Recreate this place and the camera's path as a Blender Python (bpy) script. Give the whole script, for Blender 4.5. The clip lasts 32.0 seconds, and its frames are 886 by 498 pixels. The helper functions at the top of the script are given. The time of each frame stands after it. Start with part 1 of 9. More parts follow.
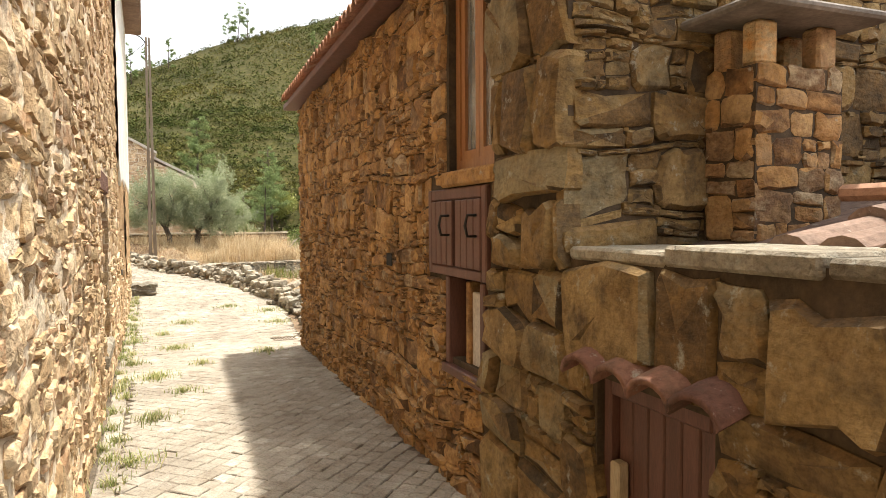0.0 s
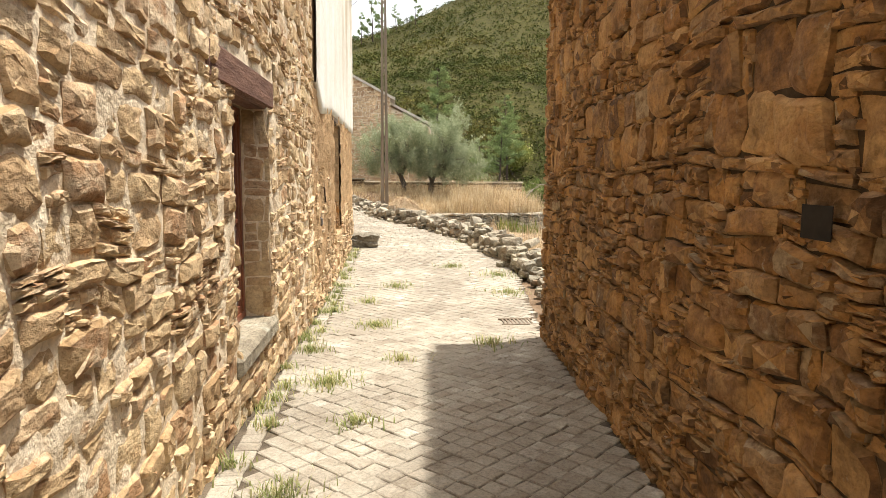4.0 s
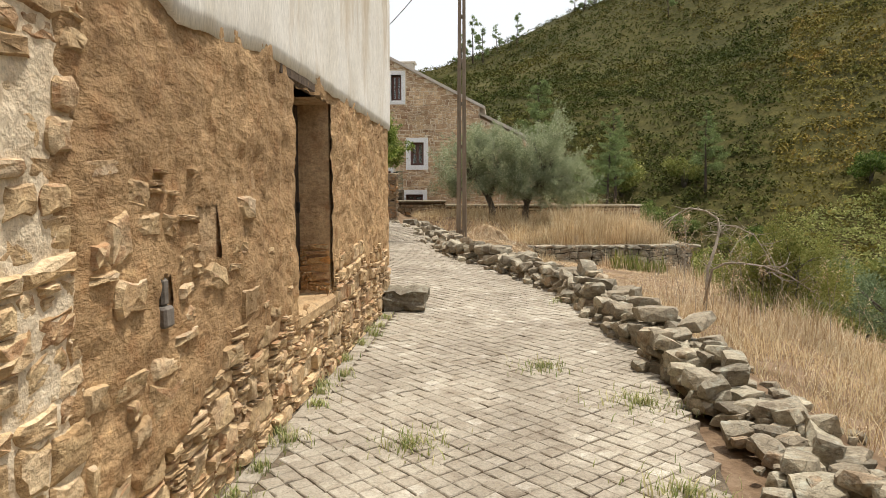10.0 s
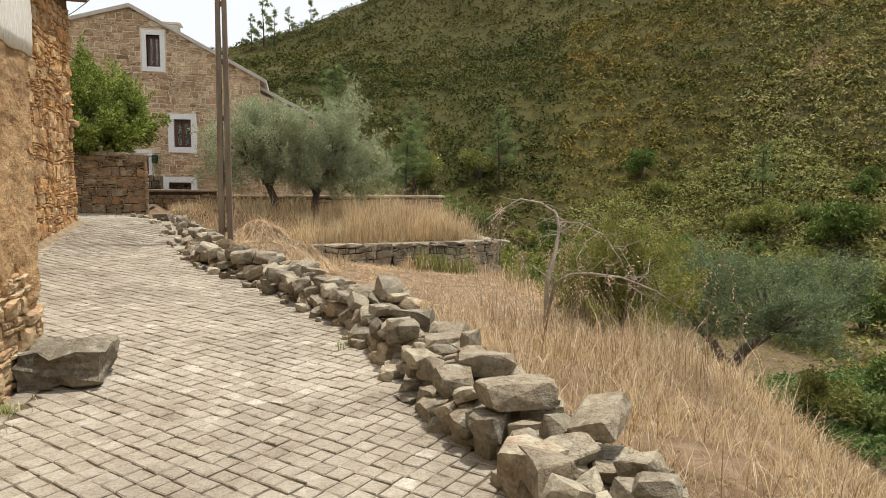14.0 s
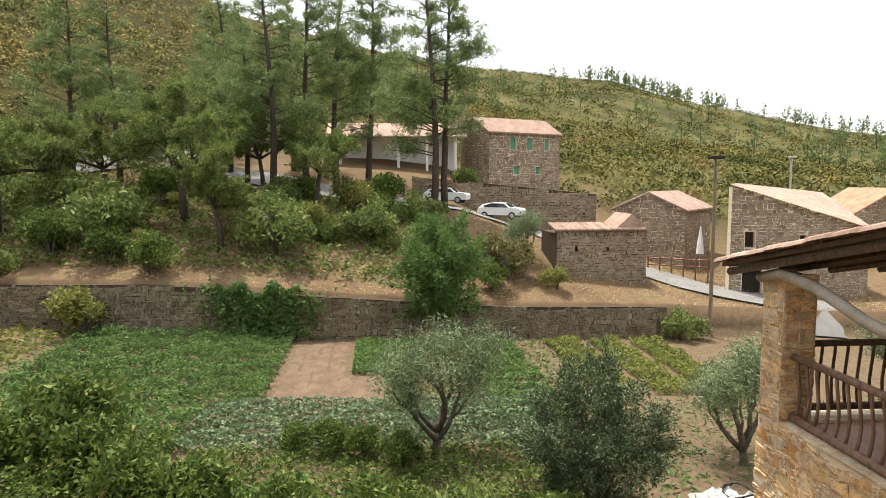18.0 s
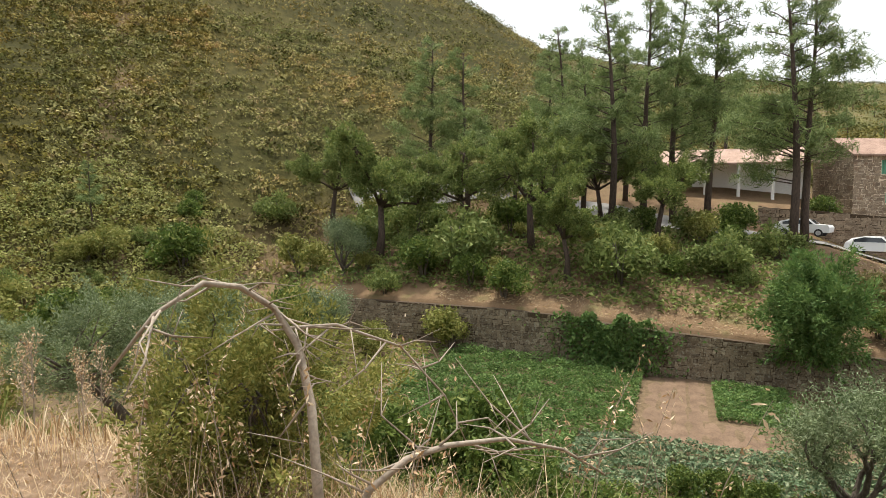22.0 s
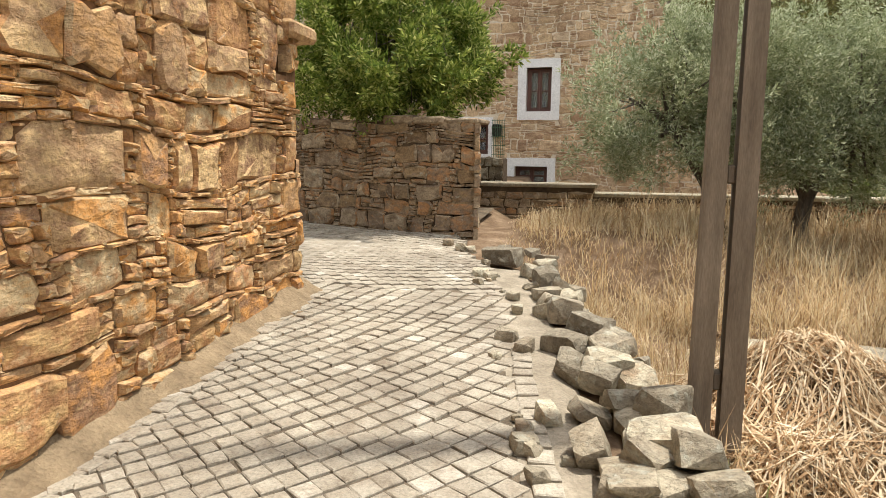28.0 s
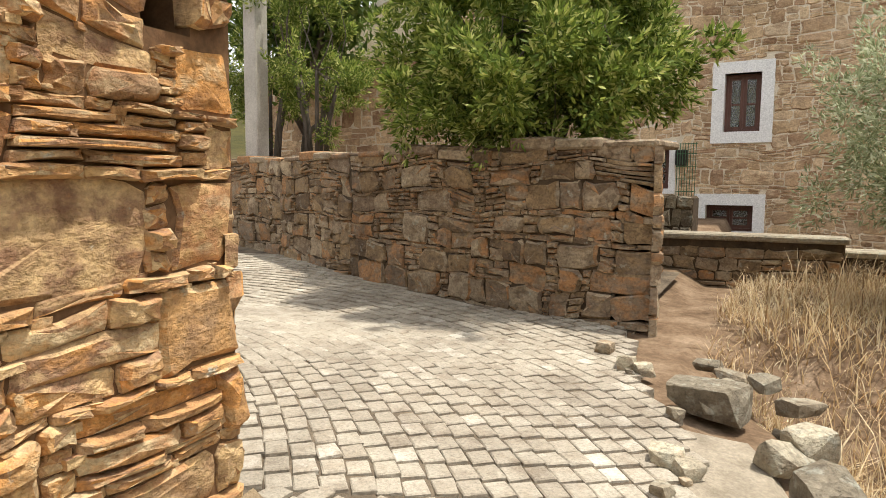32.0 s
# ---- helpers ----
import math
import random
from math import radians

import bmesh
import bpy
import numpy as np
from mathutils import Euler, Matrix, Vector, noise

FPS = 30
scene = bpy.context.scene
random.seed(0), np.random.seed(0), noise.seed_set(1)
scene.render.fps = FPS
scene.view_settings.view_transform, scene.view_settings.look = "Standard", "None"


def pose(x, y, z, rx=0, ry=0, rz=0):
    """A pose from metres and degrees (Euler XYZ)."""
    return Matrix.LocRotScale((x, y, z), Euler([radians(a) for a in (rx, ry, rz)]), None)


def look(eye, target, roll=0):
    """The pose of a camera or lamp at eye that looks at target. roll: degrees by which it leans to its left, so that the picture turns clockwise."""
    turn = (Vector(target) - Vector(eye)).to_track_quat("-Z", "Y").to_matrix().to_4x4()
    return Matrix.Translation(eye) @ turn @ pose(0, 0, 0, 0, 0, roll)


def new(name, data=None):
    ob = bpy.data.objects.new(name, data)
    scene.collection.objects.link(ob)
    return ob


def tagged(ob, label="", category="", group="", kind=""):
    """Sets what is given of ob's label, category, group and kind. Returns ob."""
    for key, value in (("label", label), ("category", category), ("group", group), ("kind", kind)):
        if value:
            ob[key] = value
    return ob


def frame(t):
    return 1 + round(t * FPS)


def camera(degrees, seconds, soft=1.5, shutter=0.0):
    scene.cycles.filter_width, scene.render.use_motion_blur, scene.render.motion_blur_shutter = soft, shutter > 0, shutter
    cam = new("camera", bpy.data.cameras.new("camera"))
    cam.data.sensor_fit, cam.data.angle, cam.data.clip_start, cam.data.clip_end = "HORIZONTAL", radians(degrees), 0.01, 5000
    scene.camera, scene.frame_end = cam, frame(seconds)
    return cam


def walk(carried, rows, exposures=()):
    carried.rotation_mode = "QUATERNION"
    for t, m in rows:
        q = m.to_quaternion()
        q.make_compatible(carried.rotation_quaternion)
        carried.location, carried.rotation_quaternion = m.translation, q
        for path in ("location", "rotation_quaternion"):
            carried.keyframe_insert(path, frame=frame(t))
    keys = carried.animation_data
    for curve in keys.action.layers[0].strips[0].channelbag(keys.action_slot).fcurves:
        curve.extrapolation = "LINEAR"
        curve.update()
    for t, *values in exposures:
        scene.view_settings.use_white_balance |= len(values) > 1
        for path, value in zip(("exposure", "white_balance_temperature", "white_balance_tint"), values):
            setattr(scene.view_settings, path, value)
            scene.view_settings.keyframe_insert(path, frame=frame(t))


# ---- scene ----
import itertools

cam = camera(68.0, 32.0, 0.5)
PATH = [
    (0.0, -0.017, 0.150, 1.592, -24.34, -2.50, 0.38),
    (0.5, 0.043, 0.450, 1.553, -20.03, -3.77, 0.42),
    (1.0, 0.136, 0.784, 1.526, -15.39, -4.38, 0.28),
    (1.5, 0.324, 1.159, 1.506, -11.64, -4.38, -0.00),
    (2.0, 0.397, 1.598, 1.476, -8.97, -4.60, -0.02),
    (2.5, 0.457, 2.012, 1.462, -6.76, -5.32, -0.14),
    (3.0, 0.554, 2.450, 1.451, -5.80, -5.92, -0.30),
    (3.5, 0.546, 2.885, 1.437, -4.98, -6.57, -0.35),
    (5.5, 0.717, 4.803, 1.339, -2.95, -6.12, 0.04),
    (6.0, 0.803, 5.271, 1.332, -3.14, -6.03, 0.34),
    (6.5, 0.829, 5.721, 1.333, -2.57, -6.32, 0.51),
    (7.0, 0.886, 6.170, 1.332, -0.91, -6.78, 0.18),
    (7.5, 0.910, 6.630, 1.339, 0.27, -6.62, 0.04),
    (8.0, 0.923, 7.075, 1.351, 1.82, -6.16, 0.38),
    (8.5, 0.997, 7.564, 1.345, 2.60, -6.21, 0.23),
    (9.0, 1.022, 8.041, 1.336, 2.47, -5.83, 0.04),
    (9.5, 1.062, 8.522, 1.350, 3.72, -5.25, 0.07),
    (10.0, 1.140, 9.005, 1.348, 4.60, -4.55, 0.08),
    (10.5, 1.198, 9.484, 1.321, 4.62, -4.38, 0.01),
    (11.0, 1.285, 9.954, 1.299, 5.57, -3.95, 0.01),
    (11.5, 1.366, 10.432, 1.303, 5.01, -3.32, 0.32),
    (12.0, 1.414, 10.939, 1.278, 2.65, -3.32, 0.37),
    (12.5, 1.523, 11.382, 1.260, 0.17, -3.36, 0.15),
    (13.0, 1.600, 11.782, 1.273, -2.94, -3.91, 0.12),
    (13.5, 1.576, 12.189, 1.285, -6.89, -4.70, -0.06),
    (15.5, 1.852, 13.565, 1.202, -41.75, -6.02, -1.02),
    (16.0, 1.967, 13.912, 1.196, -54.46, -5.88, -0.80),
    (16.5, 2.094, 14.242, 1.200, -66.81, -5.44, -0.53),
    (17.0, 2.194, 14.571, 1.210, -78.02, -5.06, -0.14),
    (17.5, 2.273, 14.917, 1.223, -87.75, -5.24, -0.02),
    (18.0, 2.274, 15.231, 1.230, -95.54, -5.75, 0.13),
    (18.5, 2.288, 15.587, 1.234, -101.61, -5.97, 0.31),
    (19.0, 2.320, 15.924, 1.252, -106.41, -5.90, 0.31),
    (19.5, 2.331, 16.274, 1.280, -108.16, -5.69, 0.35),
    (20.0, 2.322, 16.669, 1.317, -105.61, -5.48, 0.33),
    (20.5, 2.319, 17.108, 1.364, -99.50, -5.13, 0.29),
    (21.0, 2.223, 17.546, 1.413, -90.22, -4.47, 0.27),
    (21.5, 2.060, 17.982, 1.456, -79.90, -3.75, 0.21),
    (22.0, 1.888, 18.447, 1.490, -70.02, -3.29, 0.14),
    (22.5, 1.661, 18.890, 1.509, -59.72, -3.47, 0.07),
    (23.0, 1.385, 19.285, 1.510, -48.74, -3.77, -0.05),
    (23.5, 1.229, 19.624, 1.511, -38.65, -4.24, -0.12),
    (24.0, 0.973, 19.985, 1.515, -28.44, -4.93, -0.22),
    (24.5, 0.723, 20.367, 1.524, -17.67, -5.56, -0.38),
    (25.0, 0.478, 20.732, 1.531, -7.94, -6.38, -0.46),
    (25.5, 0.218, 21.046, 1.539, -1.38, -7.74, -0.51),
    (26.0, 0.080, 21.453, 1.548, 4.45, -8.25, -0.36),
    (26.5, -0.021, 21.869, 1.563, 8.16, -8.66, -0.69),
    (28.5, -0.445, 23.553, 1.630, 17.63, -6.92, -0.65),
    (29.0, -0.550, 23.960, 1.650, 19.50, -5.85, -0.81),
    (29.5, -0.617, 24.372, 1.680, 21.13, -5.69, -0.66),
    (30.0, -0.754, 24.792, 1.695, 21.64, -5.66, -0.63),
    (30.5, -0.825, 25.191, 1.702, 22.72, -5.51, -0.68),
    (31.0, -0.892, 25.640, 1.743, 24.81, -5.70, -0.50),
    (31.5, -1.044, 26.052, 1.775, 26.81, -5.83, -0.40),
    (32.0, -1.145, 26.44, 1.772, 30.1, -5.46, -0.46),
]
EXPOSURES = [(0, 1.05), (3.5, 0.85), (6, 0.72), (8, 0.48), (9.5, 0.2), (11, 0.05), (13, -0.05), (13.5, 0.0), (15.5, 0.5), (17, 0.95), (18, 0.55), (19, 0.18), (20, 0.16), (21, 0.1), (22, 0.38), (23, 0.72), (24.5, 0.76), (26, 0.4), (32, 0.45)]
walk(cam, [(t, pose(x, y, z, 90 + p, r, w)) for t, x, y, z, w, p, r in PATH], EXPOSURES)

# ---- world, sun, exposure ----
SUN_TO = Vector((0.27, 0.15, 1.0)).normalized()
world = bpy.data.worlds.new("world")
scene.world = world
world.use_nodes = True
wt = world.node_tree
wt.nodes.clear()
sky = wt.nodes.new("ShaderNodeTexSky")
sky.sky_type = "NISHITA"
sky.sun_disc = False
sky.sun_elevation = math.asin(SUN_TO.z)
sky.sun_rotation = math.atan2(SUN_TO.x, SUN_TO.y)
sky.air_density, sky.dust_density, sky.ozone_density = 1.0, 6.0, 0.6
haze = wt.nodes.new("ShaderNodeMixRGB")
haze.inputs[0].default_value = 0.72
haze.inputs[2].default_value = (7.4, 7.5, 7.5, 1)
bg = wt.nodes.new("ShaderNodeBackground")
bg.inputs[1].default_value = 0.15
out = wt.nodes.new("ShaderNodeOutputWorld")
wt.links.new(sky.outputs[0], haze.inputs[1])
wt.links.new(haze.outputs[0], bg.inputs[0])
wt.links.new(bg.outputs[0], out.inputs[0])

sun = new("sun", bpy.data.lights.new("sun", "SUN"))
sun.data.energy, sun.data.angle, sun.data.color = 4.0, radians(1.6), (1.0, 0.94, 0.84)
sun.matrix_world = look(SUN_TO * 60, (0, 0, 0))

# ---- materials ----


def ramp_node(nt, stops, interpolation="LINEAR"):
    r = nt.nodes.new("ShaderNodeValToRGB")
    e = r.color_ramp.elements
    while len(e) < len(stops):
        e.new(0.5)
    for el, (p, c) in zip(e, stops):
        el.position, el.color = p, (*c, 1)
    r.color_ramp.interpolation = interpolation
    return r


def base_nodes(name, rough=0.9, metal=0.0, spec=0.3):
    m = bpy.data.materials.new(name)
    m.use_nodes = True
    nt = m.node_tree
    b = nt.nodes["Principled BSDF"]
    b.inputs["Roughness"].default_value, b.inputs["Metallic"].default_value = rough, metal
    b.inputs["Specular IOR Level"].default_value = spec
    return m, nt, b


def noise_node(nt, scale, detail=4, rough=0.55, stretch=None):
    tc = nt.nodes.new("ShaderNodeTexCoord")
    n = nt.nodes.new("ShaderNodeTexNoise")
    n.inputs["Scale"].default_value, n.inputs["Detail"].default_value, n.inputs["Roughness"].default_value = scale, detail, rough
    src = tc.outputs["Object"]
    if stretch:
        mp = nt.nodes.new("ShaderNodeMapping")
        mp.inputs["Scale"].default_value = stretch
        nt.links.new(src, mp.inputs[0])
        src = mp.outputs[0]
    nt.links.new(src, n.inputs["Vector"])
    return n


def mixed(nt, a, b, fac, blend="MIX", amount=None):
    m = nt.nodes.new("ShaderNodeMixRGB")
    m.blend_type = blend
    if amount is not None:
        m.inputs[0].default_value = amount
    else:
        nt.links.new(fac, m.inputs[0])
    for k, v in ((1, a), (2, b)):
        if isinstance(v, tuple):
            m.inputs[k].default_value = (*v, 1)
        else:
            nt.links.new(v, m.inputs[k])
    return m.outputs[0]


def clip_range(nt, src, lo, hi):
    r = nt.nodes.new("ShaderNodeMapRange")
    r.inputs[1].default_value, r.inputs[2].default_value = lo, hi
    nt.links.new(src, r.inputs[0])
    return r.outputs[0]


def bumped(nt, b, src, strength, dist):
    bp = nt.nodes.new("ShaderNodeBump")
    bp.inputs["Strength"].default_value, bp.inputs["Distance"].default_value = strength, dist
    nt.links.new(src, bp.inputs["Height"])
    last = b.inputs["Normal"]
    if last.is_linked:
        nt.links.new(last.links[0].from_socket, bp.inputs["Normal"])
    nt.links.new(bp.outputs[0], last)


def island_random(nt):
    oi = nt.nodes.new("ShaderNodeObjectInfo")
    ge = nt.nodes.new("ShaderNodeNewGeometry")
    ad = nt.nodes.new("ShaderNodeMath")
    ad.operation = "ADD"
    nt.links.new(oi.outputs["Random"], ad.inputs[0])
    nt.links.new(ge.outputs["Random Per Island"], ad.inputs[1])
    fr = nt.nodes.new("ShaderNodeMath")
    fr.operation = "FRACT"
    nt.links.new(ad.outputs[0], fr.inputs[0])
    return fr.outputs[0]


def stone_mat(name, stops, stain=(0.10, 0.075, 0.05), stain_amt=0.5, lichen=0.0, grain=38, bump=0.9, cracks=0.5, crack_scale=9.0, coarse=1.0, fine=1.0):
    """Pieces of stone: a colour for each piece that drifts within it, stains, cracks and grain."""
    m, nt, b = base_nodes(name, 0.88, 0, 0.25)
    n1 = noise_node(nt, 7.0, 6, 0.62)
    n2 = noise_node(nt, grain, 6, 0.7)
    n3 = noise_node(nt, 1.1, 3, 0.5)
    n4 = noise_node(nt, 7, 6, 0.65, (1, 1, 1.5))
    drift = nt.nodes.new("ShaderNodeMath")
    drift.operation = "MULTIPLY_ADD"
    drift.inputs[1].default_value, drift.inputs[2].default_value = 0.6, -0.3
    nt.links.new(n4.outputs[0], drift.inputs[0])
    pick = nt.nodes.new("ShaderNodeMath")
    pick.operation = "ADD"
    nt.links.new(drift.outputs[0], pick.inputs[0])
    nt.links.new(island_random(nt), pick.inputs[1])
    per = ramp_node(nt, stops)
    nt.links.new(pick.outputs[0], per.inputs[0])
    col = mixed(nt, per.outputs[0], stain, clip_range(nt, n1.outputs[0], 0.5, 0.74))
    col = mixed(nt, per.outputs[0], col, None, "MIX", stain_amt)
    g = ramp_node(nt, [(0.3, (0.58, 0.56, 0.54)), (0.5, (1, 1, 1)), (0.7, (1.24, 1.23, 1.2))])
    nt.links.new(n2.outputs[0], g.inputs[0])
    col = mixed(nt, col, g.outputs[0], None, "MULTIPLY", 0.85)
    crust = noise_node(nt, 4.2, 7, 0.68, (1, 1, 1.7))
    cr = ramp_node(nt, [(0.36, (0.72, 0.68, 0.65)), (0.47, (0.97, 0.96, 0.95)), (0.58, (1.0, 1.0, 1.0)), (0.68, (1.32, 1.33, 1.33))])
    nt.links.new(crust.outputs[0], cr.inputs[0])
    col = mixed(nt, col, cr.outputs[0], None, "MULTIPLY", 0.85)
    w = ramp_node(nt, [(0.3, (0.72, 0.68, 0.64)), (0.65, (1.14, 1.12, 1.08))])
    nt.links.new(n3.outputs[0], w.inputs[0])
    col = mixed(nt, col, w.outputs[0], None, "MULTIPLY", 0.8)
    if cracks:
        vo = nt.nodes.new("ShaderNodeTexVoronoi")
        vo.feature = "DISTANCE_TO_EDGE"
        vo.inputs["Scale"].default_value = crack_scale
        tc = nt.nodes.new("ShaderNodeTexCoord")
        mp = nt.nodes.new("ShaderNodeMapping")
        mp.inputs["Scale"].default_value = (1, 1, 1.5)
        wv = nt.nodes.new("ShaderNodeVectorMath")
        wv.operation = "MULTIPLY_ADD"
        wv.inputs[1].default_value = (0.25, 0.25, 0.25)
        nt.links.new(n1.outputs["Color"], wv.inputs[0])
        nt.links.new(tc.outputs["Object"], wv.inputs[2])
        nt.links.new(wv.outputs[0], mp.inputs[0])
        nt.links.new(mp.outputs[0], vo.inputs["Vector"])
        edge = clip_range(nt, vo.outputs["Distance"], 0.0, 0.05)
        dark = ramp_node(nt, [(0.0, (1 - cracks, 1 - cracks, 1 - cracks)), (1.0, (1, 1, 1))])
        nt.links.new(edge, dark.inputs[0])
        col = mixed(nt, col, dark.outputs[0], None, "MULTIPLY", 0.8)
        bumped(nt, b, edge, bump * 0.6, 0.012)
    if lichen:
        nl = noise_node(nt, 9, 5, 0.7)
        col = mixed(nt, col, (0.42, 0.43, 0.36), clip_range(nt, nl.outputs[0], 0.66 - 0.12 * lichen, 0.76))
    nt.links.new(col, b.inputs["Base Color"])
    bumped(nt, b, n1.outputs[0], bump, 0.035 * coarse)
    bumped(nt, b, n4.outputs[0], bump, 0.02 * fine)
    bumped(nt, b, crust.outputs[0], bump, 0.03 * coarse)
    bumped(nt, b, n2.outputs[0], bump * 0.7, 0.004 * fine)
    return m


def plain_mat(name, a, c, scale=6, rough=0.85, bump=0.3, bdist=0.004, metal=0.0, stretch=None, fine=45, spec=0.3, third=None):
    """Two tones in large and fine mottling, with relief."""
    m, nt, b = base_nodes(name, rough, metal, spec)
    n1 = noise_node(nt, scale, 5, 0.6, stretch)
    n2 = noise_node(nt, fine, 5, 0.6, stretch)
    r = ramp_node(nt, [(0.34, a), (0.66, c)])
    nt.links.new(n1.outputs[0], r.inputs[0])
    g = ramp_node(nt, [(0.3, (0.72, 0.72, 0.72)), (0.7, (1.18, 1.18, 1.18))])
    nt.links.new(n2.outputs[0], g.inputs[0])
    col = mixed(nt, r.outputs[0], g.outputs[0], None, "MULTIPLY", 0.8)
    if third:
        n3 = noise_node(nt, scale * 0.45, 5, 0.7, stretch)
        col = mixed(nt, col, third, clip_range(nt, n3.outputs[0], 0.53, 0.68))
    nt.links.new(col, b.inputs["Base Color"])
    bumped(nt, b, n1.outputs[0], bump, bdist * 2.5)
    bumped(nt, b, n2.outputs[0], bump, bdist)
    return m


def leaf_mat(name, stops, gloss=0.45, through_amt=0.3, patchy=False):
    """Leaves: colour varies from leaf to leaf; a part of the light passes."""
    m, nt, b = base_nodes(name, max(gloss, 0.6), 0, 0.15)
    r = ramp_node(nt, stops)
    nt.links.new(island_random(nt), r.inputs[0])
    n = noise_node(nt, 0.9, 3, 0.5)
    w = ramp_node(nt, [(0.3, (0.7, 0.72, 0.7)), (0.7, (1.2, 1.18, 1.1))])
    nt.links.new(n.outputs[0], w.inputs[0])
    col = mixed(nt, r.outputs[0], w.outputs[0], None, "MULTIPLY", 0.8)
    if patchy:
        # drifts of leaf tone; the near-black one paints shadow gaps between shrubs
        for sc, lo, hi, tone in ((0.22, 0.5, 0.66, (0.23, 0.165, 0.095)), (0.05, 0.5, 0.62, (0.085, 0.125, 0.03)), (0.42, 0.5, 0.6, (0.04, 0.043, 0.016)), (0.8, 0.55, 0.66, (0.25, 0.235, 0.08))):
            n2 = noise_node(nt, sc, 4, 0.6)
            half = nt.nodes.new("ShaderNodeMath")
            half.operation = "MULTIPLY"
            half.inputs[1].default_value = 0.75
            nt.links.new(clip_range(nt, n2.outputs[0], lo, hi), half.inputs[0])
            col = mixed(nt, col, tone, half.outputs[0])
    nt.links.new(col, b.inputs["Base Color"])
    tr = nt.nodes.new("ShaderNodeBsdfTranslucent")
    nt.links.new(col, tr.inputs[0])
    ms = nt.nodes.new("ShaderNodeMixShader")
    ms.inputs[0].default_value = through_amt
    o = nt.nodes["Material Output"]
    nt.links.new(b.outputs[0], ms.inputs[1])
    nt.links.new(tr.outputs[0], ms.inputs[2])
    nt.links.new(ms.outputs[0], o.inputs[0])
    return m


M_STONE_L = stone_mat("limestained schist", [(0, (0.401, 0.266, 0.138)), (0.25, (0.602, 0.46, 0.277)), (0.5, (0.492, 0.34, 0.191)), (0.7, (0.657, 0.522, 0.346)), (0.88, (0.42, 0.248, 0.13)), (1, (0.62, 0.496, 0.346))], stain_amt=0.35, cracks=0.0)
M_STONE_R = stone_mat("brown schist", [(0, (0.13, 0.075, 0.04)), (0.15, (0.36, 0.2, 0.08)), (0.32, (0.5, 0.33, 0.155)), (0.48, (0.25, 0.14, 0.065)), (0.62, (0.47, 0.27, 0.1)), (0.78, (0.38, 0.25, 0.13)), (0.9, (0.2, 0.12, 0.065)), (1, (0.42, 0.33, 0.21))], stain=(0.085, 0.06, 0.04), stain_amt=0.6, lichen=0.12, cracks=0.0)
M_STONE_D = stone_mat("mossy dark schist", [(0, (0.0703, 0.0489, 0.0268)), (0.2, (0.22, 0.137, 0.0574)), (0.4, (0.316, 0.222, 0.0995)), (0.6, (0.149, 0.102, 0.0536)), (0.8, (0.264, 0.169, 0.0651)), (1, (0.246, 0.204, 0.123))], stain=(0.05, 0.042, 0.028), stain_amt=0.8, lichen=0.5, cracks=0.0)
M_STONE_O = stone_mat("orange schist", [(0, (0.356, 0.195, 0.0945)), (0.14, (0.626, 0.378, 0.168)), (0.28, (0.432, 0.287, 0.168)), (0.42, (0.713, 0.516, 0.273)), (0.54, (0.324, 0.195, 0.121)), (0.68, (0.691, 0.355, 0.116)), (0.82, (0.616, 0.492, 0.304)), (0.92, (0.486, 0.263, 0.126)), (1, (0.648, 0.435, 0.21))], stain=(0.2, 0.1, 0.055), stain_amt=0.55, lichen=0.15, cracks=0.0, coarse=1.3, fine=1.5)
M_STONE_G = stone_mat("garden wall schist", [(0, (0.15, 0.11, 0.075)), (0.2, (0.36, 0.26, 0.15)), (0.36, (0.25, 0.2, 0.15)), (0.52, (0.44, 0.24, 0.11)), (0.66, (0.3, 0.24, 0.17)), (0.82, (0.46, 0.38, 0.27)), (1, (0.22, 0.16, 0.11))], stain_amt=0.5, lichen=0.5, cracks=0.3)
M_STONE_H = stone_mat("house schist", [(0, (0.312, 0.192, 0.116)), (0.22, (0.65, 0.486, 0.305)), (0.45, (0.468, 0.326, 0.207)), (0.62, (0.754, 0.589, 0.39)), (0.8, (0.403, 0.256, 0.159)), (1, (0.65, 0.512, 0.354))], stain_amt=0.3, cracks=0.0)
M_STONE_T = stone_mat("buff and ochre schist", [(0, (0.49, 0.27, 0.109)), (0.15, (0.804, 0.648, 0.421)), (0.3, (0.49, 0.423, 0.328)), (0.45, (0.823, 0.576, 0.265)), (0.6, (0.764, 0.648, 0.468)), (0.72, (0.588, 0.342, 0.14)), (0.86, (0.608, 0.54, 0.429)), (1, (0.823, 0.666, 0.406))], stain_amt=0.3, cracks=0.0)
M_STONE_V = stone_mat("valley schist", [(0, (0.23, 0.18, 0.14)), (0.3, (0.37, 0.3, 0.225)), (0.6, (0.3, 0.245, 0.19)), (0.85, (0.44, 0.36, 0.27)), (1, (0.28, 0.2, 0.145))], stain_amt=0.3)
M_STONE_GREY = stone_mat("lichened grey stone", [(0, (0.196, 0.173, 0.132)), (0.3, (0.369, 0.334, 0.259)), (0.6, (0.277, 0.237, 0.176)), (0.85, (0.473, 0.439, 0.341)), (1, (0.347, 0.266, 0.181))], stain=(0.1, 0.09, 0.075), stain_amt=0.5, lichen=1.0, cracks=0.15)
M_STONE_RET = stone_mat("dark lichened wall stone", [(0, (0.15, 0.12, 0.085)), (0.4, (0.27, 0.22, 0.155)), (0.7, (0.2, 0.16, 0.11)), (1, (0.36, 0.31, 0.23))], stain=(0.06, 0.05, 0.035), stain_amt=0.5, lichen=1.0)
